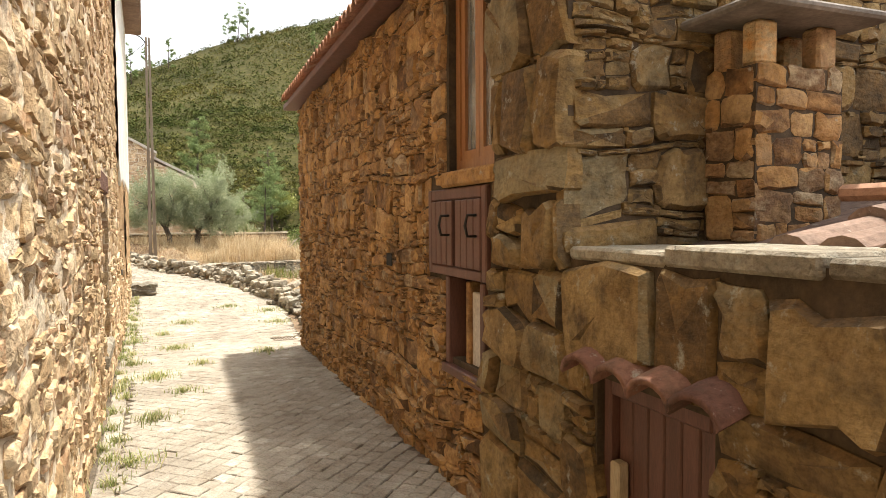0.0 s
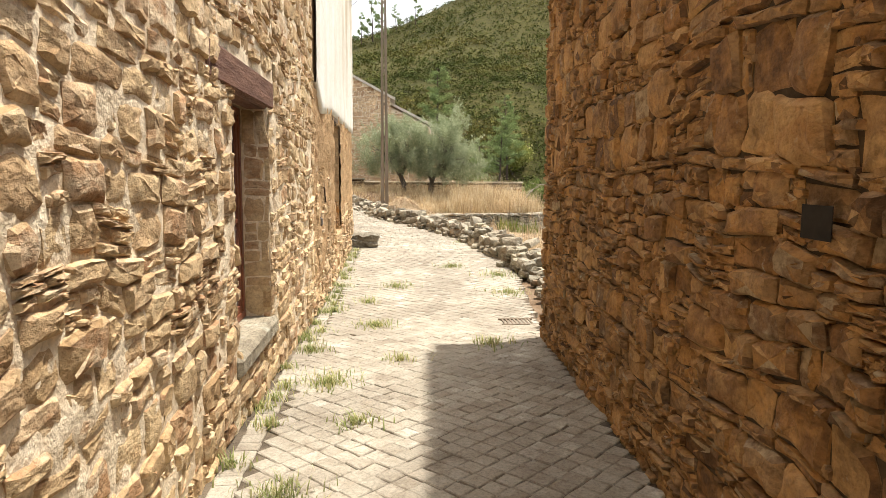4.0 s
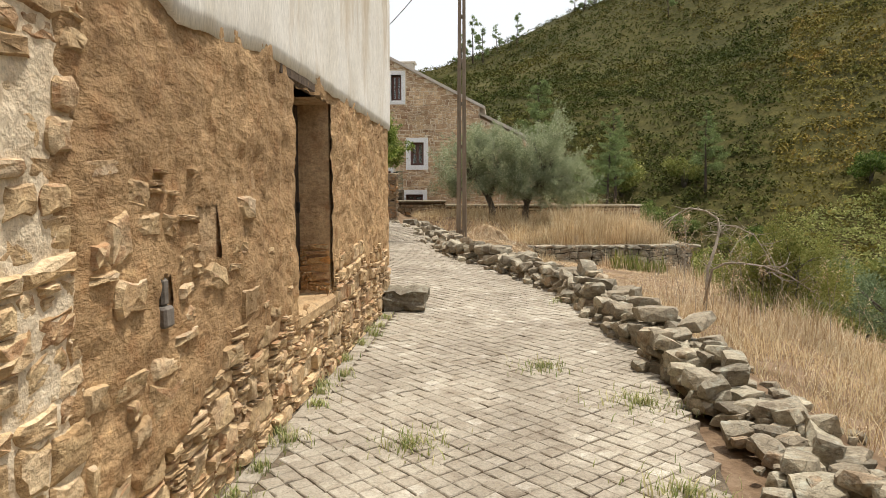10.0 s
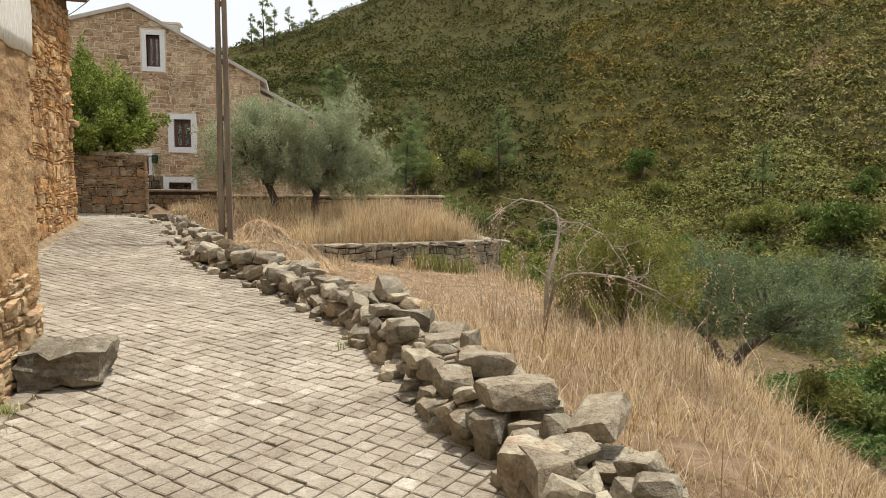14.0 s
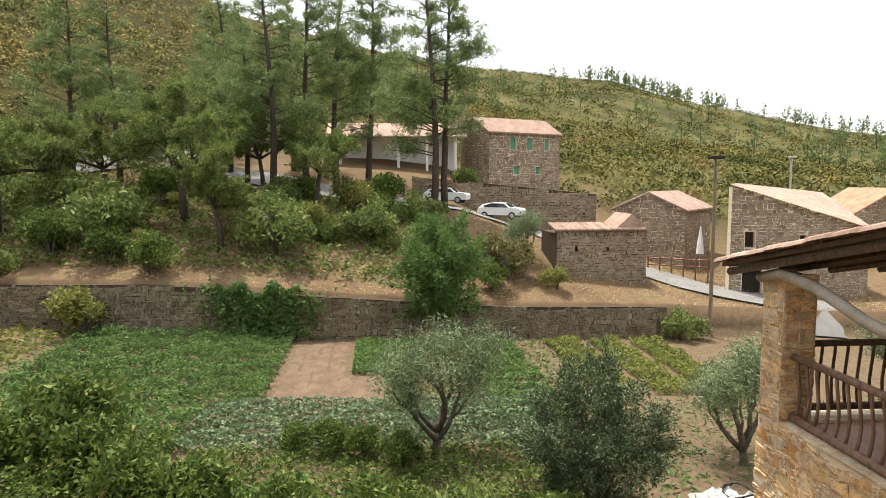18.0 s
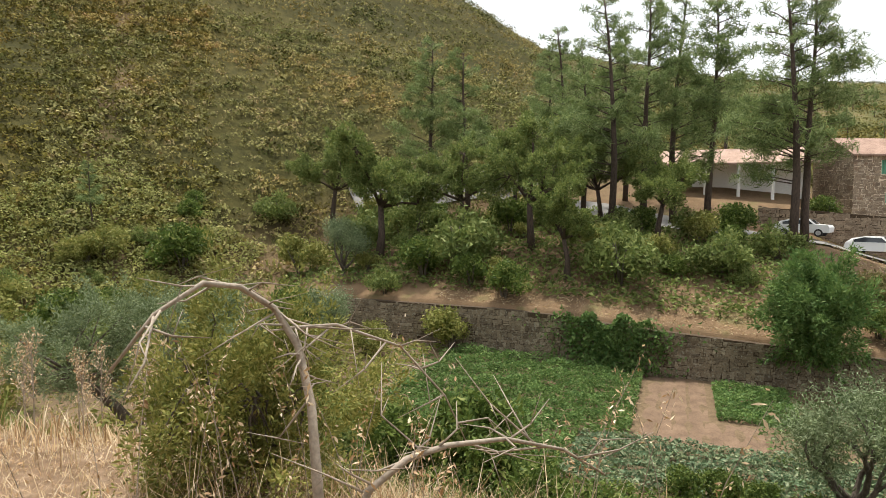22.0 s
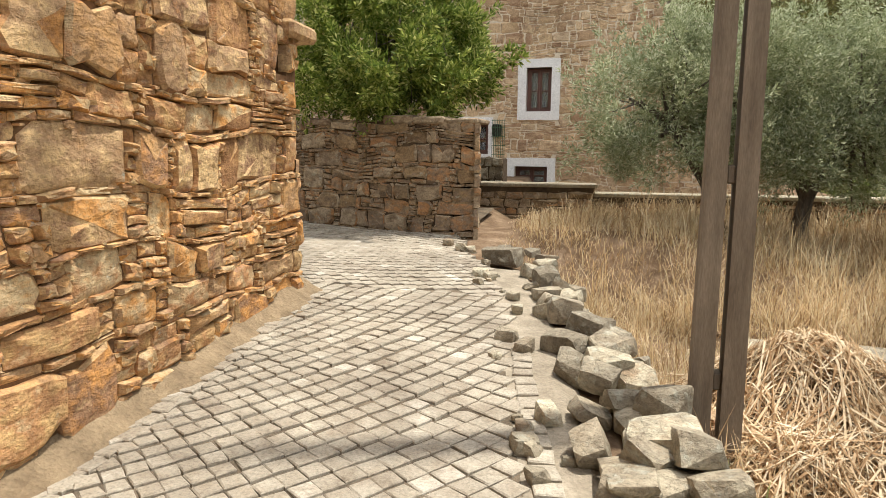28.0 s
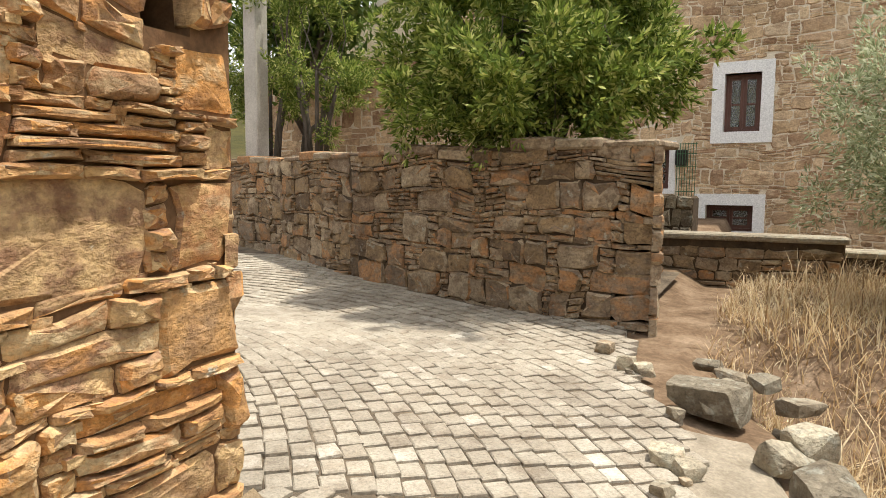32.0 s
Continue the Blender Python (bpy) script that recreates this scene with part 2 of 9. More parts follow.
M_SETT = stone_mat("worn granite sett", [(0, (0.31, 0.28, 0.23)), (0.35, (0.375, 0.345, 0.288)), (0.7, (0.335, 0.308, 0.255)), (0.96, (0.4, 0.372, 0.315)), (1, (0.47, 0.445, 0.39))], stain=(0.24, 0.195, 0.142), stain_amt=0.5, grain=60, bump=0.6, cracks=0.0)
M_MORTAR_L = plain_mat("lime mortar", (0.64, 0.51, 0.35), (0.82, 0.7, 0.52), 7, 0.95, 0.9, 0.012, third=(0.5, 0.38, 0.25))
M_MORTAR_D = plain_mat("earth mortar", (0.045, 0.032, 0.02), (0.1, 0.068, 0.04), 8, 0.95, 0.6, 0.006)
M_MORTAR_O = plain_mat("sandy mortar", (0.12, 0.065, 0.032), (0.22, 0.125, 0.06), 8, 0.95, 0.6, 0.006)
M_APRON = plain_mat("pale gritty cement", (0.23, 0.195, 0.145), (0.37, 0.32, 0.245), 5, 0.95, 0.9, 0.012, fine=45)
M_FOOTING = plain_mat("sandy footing mortar", (0.2, 0.145, 0.088), (0.33, 0.25, 0.155), 6, 0.95, 0.9, 0.02)
M_MORTAR_H = plain_mat("pale house mortar", (0.68, 0.58, 0.44), (0.78, 0.69, 0.54), 5, 0.95, 0.4, 0.006)
M_MORTAR_T = plain_mat("buff mortar", (0.58, 0.48, 0.34), (0.7, 0.6, 0.45), 6, 0.95, 0.5, 0.006)
M_EARTHPLASTER = stone_mat("ochre earth plaster", [(0, (0.42, 0.275, 0.145)), (0.5, (0.5, 0.345, 0.19)), (1, (0.56, 0.41, 0.25))], stain=(0.34, 0.18, 0.08), stain_amt=0.8, grain=26, bump=1.0, cracks=0.0, coarse=0.5, fine=2.2)
M_WHITEPLASTER = plain_mat("old whitewash", (0.80, 0.77, 0.71), (0.70, 0.655, 0.57), 1.5, 0.9, 0.35, 0.004, stretch=(1, 1.6, 0.3), third=(0.5, 0.4, 0.27))
M_WHITE = plain_mat("white paint", (0.84, 0.83, 0.81), (0.79, 0.78, 0.76), 4, 0.7, 0.1, 0.002)
M_WOODRED = plain_mat("red-brown varnished wood", (0.16, 0.05, 0.025), (0.25, 0.085, 0.04), 3, 0.45, 0.25, 0.002, stretch=(6, 6, 0.6), spec=0.5)
M_RAIL = plain_mat("weathered brown rail", (0.14, 0.08, 0.052), (0.25, 0.155, 0.105), 4, 0.6, 0.3, 0.003, stretch=(3, 3, 1), spec=0.4)
M_WOODWIN = plain_mat("honey varnished wood", (0.27, 0.12, 0.045), (0.38, 0.185, 0.07), 3, 0.42, 0.25, 0.002, stretch=(6, 6, 0.6), spec=0.5)
M_WOODPAINT = plain_mat("brown painted boards", (0.105, 0.048, 0.034), (0.155, 0.07, 0.05), 3, 0.55, 0.3, 0.002, stretch=(5, 5, 0.7), spec=0.4)
M_WOODOLD = plain_mat("old grey-brown timber", (0.07, 0.05, 0.036), (0.16, 0.115, 0.08), 3, 0.85, 0.6, 0.006, stretch=(7, 7, 0.6))
M_LINTEL = plain_mat("reddish weathered beam", (0.13, 0.06, 0.04), (0.24, 0.125, 0.085), 3, 0.8, 0.8, 0.01, stretch=(9, 0.7, 9))
M_WOODPALE = plain_mat("bare pale wood", (0.4, 0.32, 0.2), (0.5, 0.41, 0.28), 5, 0.7, 0.3, 0.003, stretch=(5, 5, 0.7))
M_LOG = plain_mat("silvery bare log", (0.28, 0.25, 0.2), (0.42, 0.38, 0.32), 4, 0.8, 0.4, 0.006)
M_WOODBLACK = plain_mat("soot-dark old planks", (0.025, 0.018, 0.013), (0.08, 0.055, 0.035), 3, 0.85, 0.6, 0.006, stretch=(7, 7, 0.6))
M_VERGE = plain_mat("pale weathered tile", (0.5, 0.45, 0.39), (0.6, 0.55, 0.48), 3, 0.9, 0.2, 0.004)
# near-black: the shade in rooms, recesses and open gaps, put into the colour
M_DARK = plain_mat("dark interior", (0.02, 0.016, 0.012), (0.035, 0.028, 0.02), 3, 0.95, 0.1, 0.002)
M_TERRA = stone_mat("terracotta tile", [(0, (0.36, 0.17, 0.10)), (0.4, (0.46, 0.24, 0.15)), (0.75, (0.4, 0.21, 0.14)), (1, (0.5, 0.33, 0.23))], stain=(0.16, 0.11, 0.08), stain_amt=0.45, lichen=0.2, grain=30, bump=0.25, cracks=0.0)
M_TERRAPALE = stone_mat("faded terracotta tile", [(0, (0.3, 0.2, 0.16)), (0.35, (0.45, 0.33, 0.275)), (0.7, (0.37, 0.265, 0.215)), (1, (0.5, 0.41, 0.35))], stain=(0.2, 0.13, 0.095), stain_amt=0.5, grain=25, bump=0.2, cracks=0.0)
M_TERRANEW = stone_mat("orange roof tile", [(0, (0.46, 0.27, 0.18)), (1, (0.54, 0.35, 0.25))], stain=(0.4, 0.22, 0.14), stain_amt=0.4, grain=25, bump=0.2, cracks=0.0)
M_CANOPY = stone_mat("mossy red canopy tile", [(0, (0.13, 0.07, 0.055)), (0.5, (0.2, 0.1, 0.075)), (1, (0.26, 0.14, 0.1))], stain=(0.08, 0.07, 0.05), stain_amt=0.7, lichen=0.4, grain=30, bump=0.4, cracks=0.0)
M_TILEGREY = stone_mat("mossy old roof tile", [(0, (0.16, 0.11, 0.09)), (0.5, (0.23, 0.16, 0.125)), (1, (0.27, 0.19, 0.15))], stain=(0.1, 0.085, 0.07), stain_amt=0.5, lichen=0.3, grain=30, bump=0.3, cracks=0.0)
M_CONCRETE = plain_mat("weathered concrete pole", (0.16, 0.125, 0.09), (0.26, 0.21, 0.155), 3, 0.92, 0.4, 0.004, stretch=(4, 4, 0.5))
M_CLAYFLOOR = plain_mat("red-brown clay floor", (0.3, 0.17, 0.12), (0.42, 0.26, 0.19), 3, 0.6, 0.3, 0.004)
M_SHEET = plain_mat("white plastic sheet", (0.42, 0.42, 0.4), (0.62, 0.62, 0.6), 3, 0.45, 0.3, 0.01, spec=0.5)
M_CEMENT = plain_mat("pale cement", (0.44, 0.41, 0.36), (0.54, 0.51, 0.46), 3, 0.9, 0.3, 0.004)
M_SLATE = plain_mat("thin slate slab", (0.14, 0.12, 0.10), (0.24, 0.21, 0.18), 5, 0.8, 0.5, 0.008)
M_IRON = plain_mat("dark iron", (0.025, 0.022, 0.02), (0.05, 0.045, 0.04), 8, 0.5, 0.2, 0.002, metal=0.6)
M_GREENWIRE = plain_mat("green coated wire", (0.05, 0.12, 0.06), (0.08, 0.17, 0.09), 6, 0.6, 0.1, 0.002)
M_BARK = plain_mat("grey bark", (0.09, 0.075, 0.06), (0.18, 0.15, 0.12), 6, 0.95, 0.9, 0.02, stretch=(3, 3, 0.8))
M_BARKPINE = plain_mat("dark pine bark", (0.055, 0.04, 0.032), (0.11, 0.08, 0.06), 5, 0.95, 0.9, 0.02, stretch=(3, 3, 0.8))
M_TWIG = plain_mat("bare dry twig", (0.26, 0.22, 0.17), (0.38, 0.33, 0.27), 9, 0.9, 0.4, 0.003)
M_ASPHALT = plain_mat("pale worn road", (0.2, 0.195, 0.185), (0.26, 0.25, 0.235), 0.7, 0.9, 0.2, 0.006)
M_SOIL = plain_mat("tilled brown soil", (0.13, 0.086, 0.055), (0.205, 0.138, 0.09), 1.2, 0.97, 0.8, 0.03, fine=14)
M_DIRT = plain_mat("dry dirt joint", (0.08, 0.062, 0.043), (0.19, 0.15, 0.105), 4, 0.97, 0.8, 0.02)
M_OLIVEPALE = leaf_mat("silvery olive leaves", [(0, (0.17, 0.2, 0.1)), (0.4, (0.31, 0.35, 0.2)), (0.75, (0.45, 0.49, 0.33)), (1, (0.68, 0.7, 0.54))], 0.5, 0.4)
M_OLIVEDARK = leaf_mat("dark glossy olive leaves", [(0, (0.035, 0.058, 0.024)), (0.5, (0.075, 0.108, 0.05)), (0.85, (0.125, 0.165, 0.085)), (1, (0.42, 0.45, 0.36))], 0.35, 0.25)
M_OLIVE = leaf_mat("olive leaves", [(0, (0.104, 0.139, 0.0612)), (0.4, (0.163, 0.213, 0.108)), (0.75, (0.237, 0.295, 0.166)), (1, (0.37, 0.443, 0.281))], 0.5, 0.25)
M_GREEN = leaf_mat("broad green leaves", [(0, (0.053, 0.09, 0.022)), (0.5, (0.105, 0.159, 0.033)), (0.85, (0.173, 0.227, 0.053)), (1, (0.3, 0.331, 0.112))], 0.4, 0.3)
M_GLOSSY = leaf_mat("glossy evergreen leaves", [(0, (0.07, 0.115, 0.022)), (0.45, (0.18, 0.25, 0.05)), (0.8, (0.37, 0.43, 0.1)), (1, (0.65, 0.65, 0.28))], 0.35, 0.35)
M_FERN = leaf_mat("pale bracken", [(0, (0.19, 0.22, 0.065)), (0.5, (0.32, 0.34, 0.12)), (1, (0.45, 0.43, 0.18))], 0.6, 0.35)
M_BUSHY = leaf_mat("yellow-green leaves", [(0, (0.14, 0.165, 0.04)), (0.5, (0.24, 0.255, 0.07)), (1, (0.38, 0.35, 0.12))], 0.5, 0.3)
M_OAK = leaf_mat("woodland leaves", [(0, (0.0984, 0.139, 0.04)), (0.5, (0.176, 0.227, 0.068)), (1, (0.287, 0.323, 0.112))], 0.55, 0.3)
M_PINE = leaf_mat("pine needles", [(0, (0.11, 0.16, 0.06)), (0.5, (0.2, 0.265, 0.1)), (1, (0.32, 0.38, 0.17))], 0.6, 0.3)
M_SHRUB = leaf_mat("heath shrubs", [(0, (0.095, 0.098, 0.036)), (0.45, (0.195, 0.185, 0.072)), (0.8, (0.27, 0.24, 0.1)), (1, (0.27, 0.2, 0.115))], 0.7, 0.2, True)
M_CROP = leaf_mat("crop leaves", [(0, (0.07, 0.14, 0.042)), (0.5, (0.126, 0.21, 0.063)), (1, (0.196, 0.28, 0.091))], 0.5, 0.3)
M_CABBAGE = leaf_mat("cabbage leaves", [(0, (0.098, 0.163, 0.089)), (0.5, (0.167, 0.24, 0.137)), (0.8, (0.215, 0.251, 0.137)), (1, (0.352, 0.404, 0.266))], 0.5, 0.2)
M_BEANS = leaf_mat("yellowing bean leaves", [(0, (0.13, 0.17, 0.04)), (0.5, (0.2, 0.23, 0.06)), (1, (0.31, 0.29, 0.09))], 0.5, 0.3)
M_DRYGRASS = leaf_mat("dry oat grass", [(0, (0.211, 0.131, 0.0645)), (0.3, (0.51, 0.365, 0.206)), (0.7, (0.704, 0.566, 0.37)), (1, (0.774, 0.679, 0.499))], 0.7, 0.4)
M_STRAW = leaf_mat("bleached straw", [(0, (0.24, 0.14, 0.065)), (0.3, (0.46, 0.31, 0.18)), (0.65, (0.68, 0.53, 0.36)), (1, (0.84, 0.74, 0.58))], 0.7, 0.3)
M_THATCH = plain_mat("matted straw", (0.1, 0.06, 0.03), (0.27, 0.18, 0.1), 9, 0.95, 0.9, 0.03, fine=40)
M_WEED = leaf_mat("lane weeds", [(0, (0.2, 0.26, 0.08)), (0.5, (0.38, 0.4, 0.17)), (1, (0.62, 0.55, 0.32))], 0.6, 0.35)


def heath_mat(name, stops, size=0.55):
    """Low scrub: the colour changes from bush to bush and in wide drifts."""
    m, nt, b = base_nodes(name, 0.9, 0, 0.1)
    n1, n2, n3 = noise_node(nt, size, 3, 0.6), noise_node(nt, 0.06, 3, 0.5), noise_node(nt, 4.0, 3, 0.6)
    mx = nt.nodes.new("ShaderNodeMath")
    mx.operation = "MULTIPLY_ADD"
    mx.inputs[1].default_value = 0.13
    nt.links.new(island_random(nt), mx.inputs[0])
    nt.links.new(clip_range(nt, n1.outputs[0], 0.3, 0.78), mx.inputs[2])
    r = ramp_node(nt, stops)
    nt.links.new(mx.outputs[0], r.inputs[0])
    w = ramp_node(nt, [(0.35, (0.72, 0.8, 0.7)), (0.5, (1, 1, 1)), (0.65, (1.25, 1.05, 0.95))])
    nt.links.new(n2.outputs[0], w.inputs[0])
    col = mixed(nt, r.outputs[0], w.outputs[0], None, "MULTIPLY", 0.9)
    g = ramp_node(nt, [(0.3, (0.8, 0.8, 0.8)), (0.7, (1.16, 1.16, 1.16))])
    nt.links.new(n3.outputs[0], g.inputs[0])
    col = mixed(nt, col, g.outputs[0], None, "MULTIPLY", 0.8)
    nt.links.new(col, b.inputs["Base Color"])
    return m


M_HEATH = heath_mat("olive-brown heath", [(0.1, (0.0646, 0.0627, 0.0155)), (0.4, (0.129, 0.116, 0.0278)), (0.6, (0.189, 0.165, 0.0389)), (0.78, (0.184, 0.134, 0.0472)), (1, (0.296, 0.246, 0.0638))])
M_HEATHPALE = heath_mat("pale olive-brown heath", [(0.1, (0.108, 0.111, 0.0434)), (0.4, (0.216, 0.205, 0.0778)), (0.6, (0.316, 0.291, 0.109)), (0.78, (0.308, 0.237, 0.132)), (1, (0.496, 0.435, 0.179))])
M_HEATHFAR = heath_mat("yellow-green far scrub", [(0.1, (0.106, 0.109, 0.0363)), (0.4, (0.163, 0.16, 0.0545)), (0.65, (0.228, 0.214, 0.0726)), (0.85, (0.221, 0.168, 0.0799)), (1, (0.294, 0.26, 0.102))], 0.12)
M_HEATHGREEN = heath_mat("green heath", [(0.1, (0.0333, 0.0428, 0.0119)), (0.4, (0.0707, 0.0813, 0.021)), (0.62, (0.108, 0.111, 0.028)), (0.8, (0.104, 0.0855, 0.0336)), (1, (0.184, 0.171, 0.049))])


def glass_mat(name, tint=(0.8, 0.82, 0.8)):
    m, nt, b = base_nodes(name, 0.06, 0, 0.6)
    b.inputs["Base Color"].default_value = (*tint, 1)
    b.inputs["Transmission Weight"].default_value = 0.85
    return m


M_GLASS = glass_mat("window glass")
M_CURTAIN = plain_mat("grey net curtain", (0.19, 0.18, 0.15), (0.29, 0.275, 0.235), 2, 0.95, 0.2, 0.004, stretch=(5, 5, 0.5))


def ground_mat():
    """One sheet of ground: dry earth and grass by the lane, browner soil in the valley, heath on the hills."""
    m, nt, b = base_nodes("dry ground", 0.97, 0, 0.1)
    n1 = noise_node(nt, 0.35, 6, 0.6)
    n2 = noise_node(nt, 3.0, 6, 0.65)
    n3 = noise_node(nt, 22, 5, 0.65)
    n4 = noise_node(nt, 0.045, 5, 0.6)
    r = ramp_node(nt, [(0.3, (0.118, 0.077, 0.047)), (0.5, (0.188, 0.128, 0.081)), (0.7, (0.28, 0.205, 0.139))])
    nt.links.new(n2.outputs[0], r.inputs[0])
    heath = ramp_node(nt, [(0.3, (0.034, 0.031, 0.011)), (0.45, (0.054, 0.051, 0.017)), (0.6, (0.078, 0.07, 0.023)), (0.75, (0.11, 0.086, 0.036))])
    n5 = noise_node(nt, 0.9, 6, 0.7)
    nt.links.new(n5.outputs[0], heath.inputs[0])
    he2 = ramp_node(nt, [(0.3, (0.6, 0.66, 0.6)), (0.7, (1.3, 1.22, 1.1))])
    nt.links.new(n4.outputs[0], he2.inputs[0])
    hc = mixed(nt, heath.outputs[0], he2.outputs[0], None, "MULTIPLY", 0.9)
    at = nt.nodes.new("ShaderNodeAttribute")
    at.attribute_name = "cover"
    sp = nt.nodes.new("ShaderNodeSeparateColor")
    nt.links.new(at.outputs["Color"], sp.inputs[0])
    soil = ramp_node(nt, [(0.3, (0.11, 0.08, 0.048)), (0.7, (0.2, 0.145, 0.09))])
    nt.links.new(n2.outputs[0], soil.inputs[0])
    wood = ramp_node(nt, [(0.35, (0.13, 0.088, 0.05)), (0.55, (0.21, 0.14, 0.082)), (0.7, (0.15, 0.14, 0.06))])
    nt.links.new(n1.outputs[0], wood.inputs[0])
    # far hillside: yellow-green scrub tones, with distance haze lightened into the colour
    far = ramp_node(nt, [(0.36, (0.045, 0.05, 0.018)), (0.47, (0.085, 0.085, 0.03)), (0.56, (0.13, 0.118, 0.045)), (0.66, (0.13, 0.09, 0.05))])
    n6 = noise_node(nt, 0.05, 7, 0.65)
    nt.links.new(n6.outputs[0], far.inputs[0])
    hc = mixed(nt, hc, far.outputs[0], at.outputs["Alpha"])
    c = mixed(nt, r.outputs[0], hc, sp.outputs[0])
    c = mixed(nt, c, soil.outputs[0], sp.outputs[1])
    c = mixed(nt, c, wood.outputs[0], sp.outputs[2])
    g = ramp_node(nt, [(0.3, (0.65, 0.65, 0.65)), (0.7, (1.2, 1.2, 1.2))])
    nt.links.new(n3.outputs[0], g.inputs[0])
    c = mixed(nt, c, g.outputs[0], None, "MULTIPLY", 0.8)
    nt.links.new(c, b.inputs["Base Color"])
    bumped(nt, b, n2.outputs[0], 0.7, 0.08)
    bumped(nt, b, n3.outputs[0], 0.7, 0.015)
    return m


M_GROUND = ground_mat()

# ---- building blocks ----


def thing(name, loc, label, category, group="", kind=""):
    ob = new(name)
    ob.location = loc
    ob.empty_display_size = 0.2
    return tagged(ob, label, category, group, kind)


def mesh_of(name, verts, faces, mat, smooth=False):
    me = bpy.data.meshes.new(name)
    me.from_pydata([tuple(v) for v in verts] if not isinstance(verts, np.ndarray) else verts.tolist(), [], faces if not isinstance(faces, np.ndarray) else faces.tolist())
    if mat is not None:
        me.materials.append(mat)
    if smooth:
        me.polygons.foreach_set("use_smooth", np.ones(len(me.polygons), bool))
    me.update()
    return me


def put_part(name, me, parent=None, label="", kind=""):
    ob = new(name, me)
    if parent is not None:
        ob.parent = parent
        if parent.type == "EMPTY":
            ob.matrix_parent_inverse = Matrix.Translation(-parent.location)
    return tagged(ob, label, kind=kind)


def part(name, bm, mat, parent=None, label="", smooth=False, kind=""):
    me = bpy.data.meshes.new(name)
    bm.to_mesh(me)
    bm.free()
    me.materials.append(mat)
    if smooth:
        me.polygons.foreach_set("use_smooth", np.ones(len(me.polygons), bool))
    return put_part(name, me, parent, label, kind)


class Shape:
    """Collects vertices and faces of one mesh."""

    def __init__(self):
        self.v, self.f = [], []

    def add(self, verts, faces):
        n = len(self.v)
        self.v.extend(tuple(v) for v in verts)
        self.f.extend(tuple(i + n for i in f) for f in faces)
        return self

    def box(self, lo, hi, m=None, chamfer=0.0):
        (x0, y0, z0), (x1, y1, z1) = lo, hi
        if chamfer:
            c = min(chamfer, (x1 - x0) / 3, (y1 - y0) / 3, (z1 - z0) / 3)
            vs, fs = [], []
            for sx in (0, 1):
                for sy in (0, 1):
                    for sz in (0, 1):
                        X, Y, Z = (x0, x1)[sx], (y0, y1)[sy], (z0, z1)[sz]
                        ix, iy, iz = (c, -c)[sx], (c, -c)[sy], (c, -c)[sz]
                        vs += [(X, Y + iy, Z + iz), (X + ix, Y, Z + iz), (X + ix, Y + iy, Z)]
            k = lambda sx, sy, sz, a: 3 * (4 * sx + 2 * sy + sz) + a
            for s in (0, 1):
                q = [k(s, 0, 0, 0), k(s, 1, 0, 0), k(s, 1, 1, 0), k(s, 0, 1, 0)]
                fs.append(q if s else q[::-1])
                q = [k(0, s, 0, 1), k(1, s, 0, 1), k(1, s, 1, 1), k(0, s, 1, 1)]
                fs.append(q[::-1] if s else q)
                q = [k(0, 0, s, 2), k(1, 0, s, 2), k(1, 1, s, 2), k(0, 1, s, 2)]
                fs.append(q if s else q[::-1])
            for a in (0, 1):
                for b in (0, 1):
                    fs.append([k(a, b, 0, 0), k(a, b, 1, 0), k(a, b, 1, 1), k(a, b, 0, 1)])
                    fs.append([k(a, 0, b, 0), k(a, 1, b, 0), k(a, 1, b, 2), k(a, 0, b, 2)])
                    fs.append([k(0, a, b, 1), k(1, a, b, 1), k(1, a, b, 2), k(0, a, b, 2)])
                    for d in (0, 1):
                        fs.append([k(a, b, d, 0), k(a, b, d, 1), k(a, b, d, 2)])
        else:
            vs = [(x, y, z) for x in (x0, x1) for y in (y0, y1) for z in (z0, z1)]
            fs = [(0, 1, 3, 2), (4, 6, 7, 5), (0, 4, 5, 1), (2, 3, 7, 6), (0, 2, 6, 4), (1, 5, 7, 3)]
        if m is not None:
            vs = [m @ Vector(v) for v in vs]
        return self.add(vs, fs)

    def tube(self, pts, radii, sides=7, cap=True):
        pts = [Vector(p) for p in pts]
        rings, n = [], len(pts)
        for i, p in enumerate(pts):
            d = (pts[min(i + 1, n - 1)] - pts[max(i - 1, 0)]).normalized()
            a = d.cross(Vector((0.31, 0.87, 0.38))).normalized()
            b = d.cross(a)
            r = radii[i] if isinstance(radii, (list, tuple)) else radii
            rings += [p + (a * math.cos(t) + b * math.sin(t)) * r for t in (2 * math.pi * k / sides for k in range(sides))]
        fs = [(i * sides + k, i * sides + (k + 1) % sides, (i + 1) * sides + (k + 1) % sides, (i + 1) * sides + k) for i in range(n - 1) for k in range(sides)]
        if cap:
            fs += [tuple(range(sides))[::-1], tuple((n - 1) * sides + k for k in range(sides))]
        return self.add(rings, fs)

    def done(self, name, mat, parent=None, label="", smooth=False, kind=""):
        me = mesh_of(name, self.v, self.f, mat, smooth)
        bm = bmesh.new()
        bm.from_mesh(me)
        if "wall" in name or name in ("gable", "shaft"):
            bmesh.ops.remove_doubles(bm, verts=bm.verts, dist=1e-4)
        bmesh.ops.recalc_face_normals(bm, faces=bm.faces)
        bm.to_mesh(me)
        bm.free()
        return put_part(name, me, parent, label, kind)

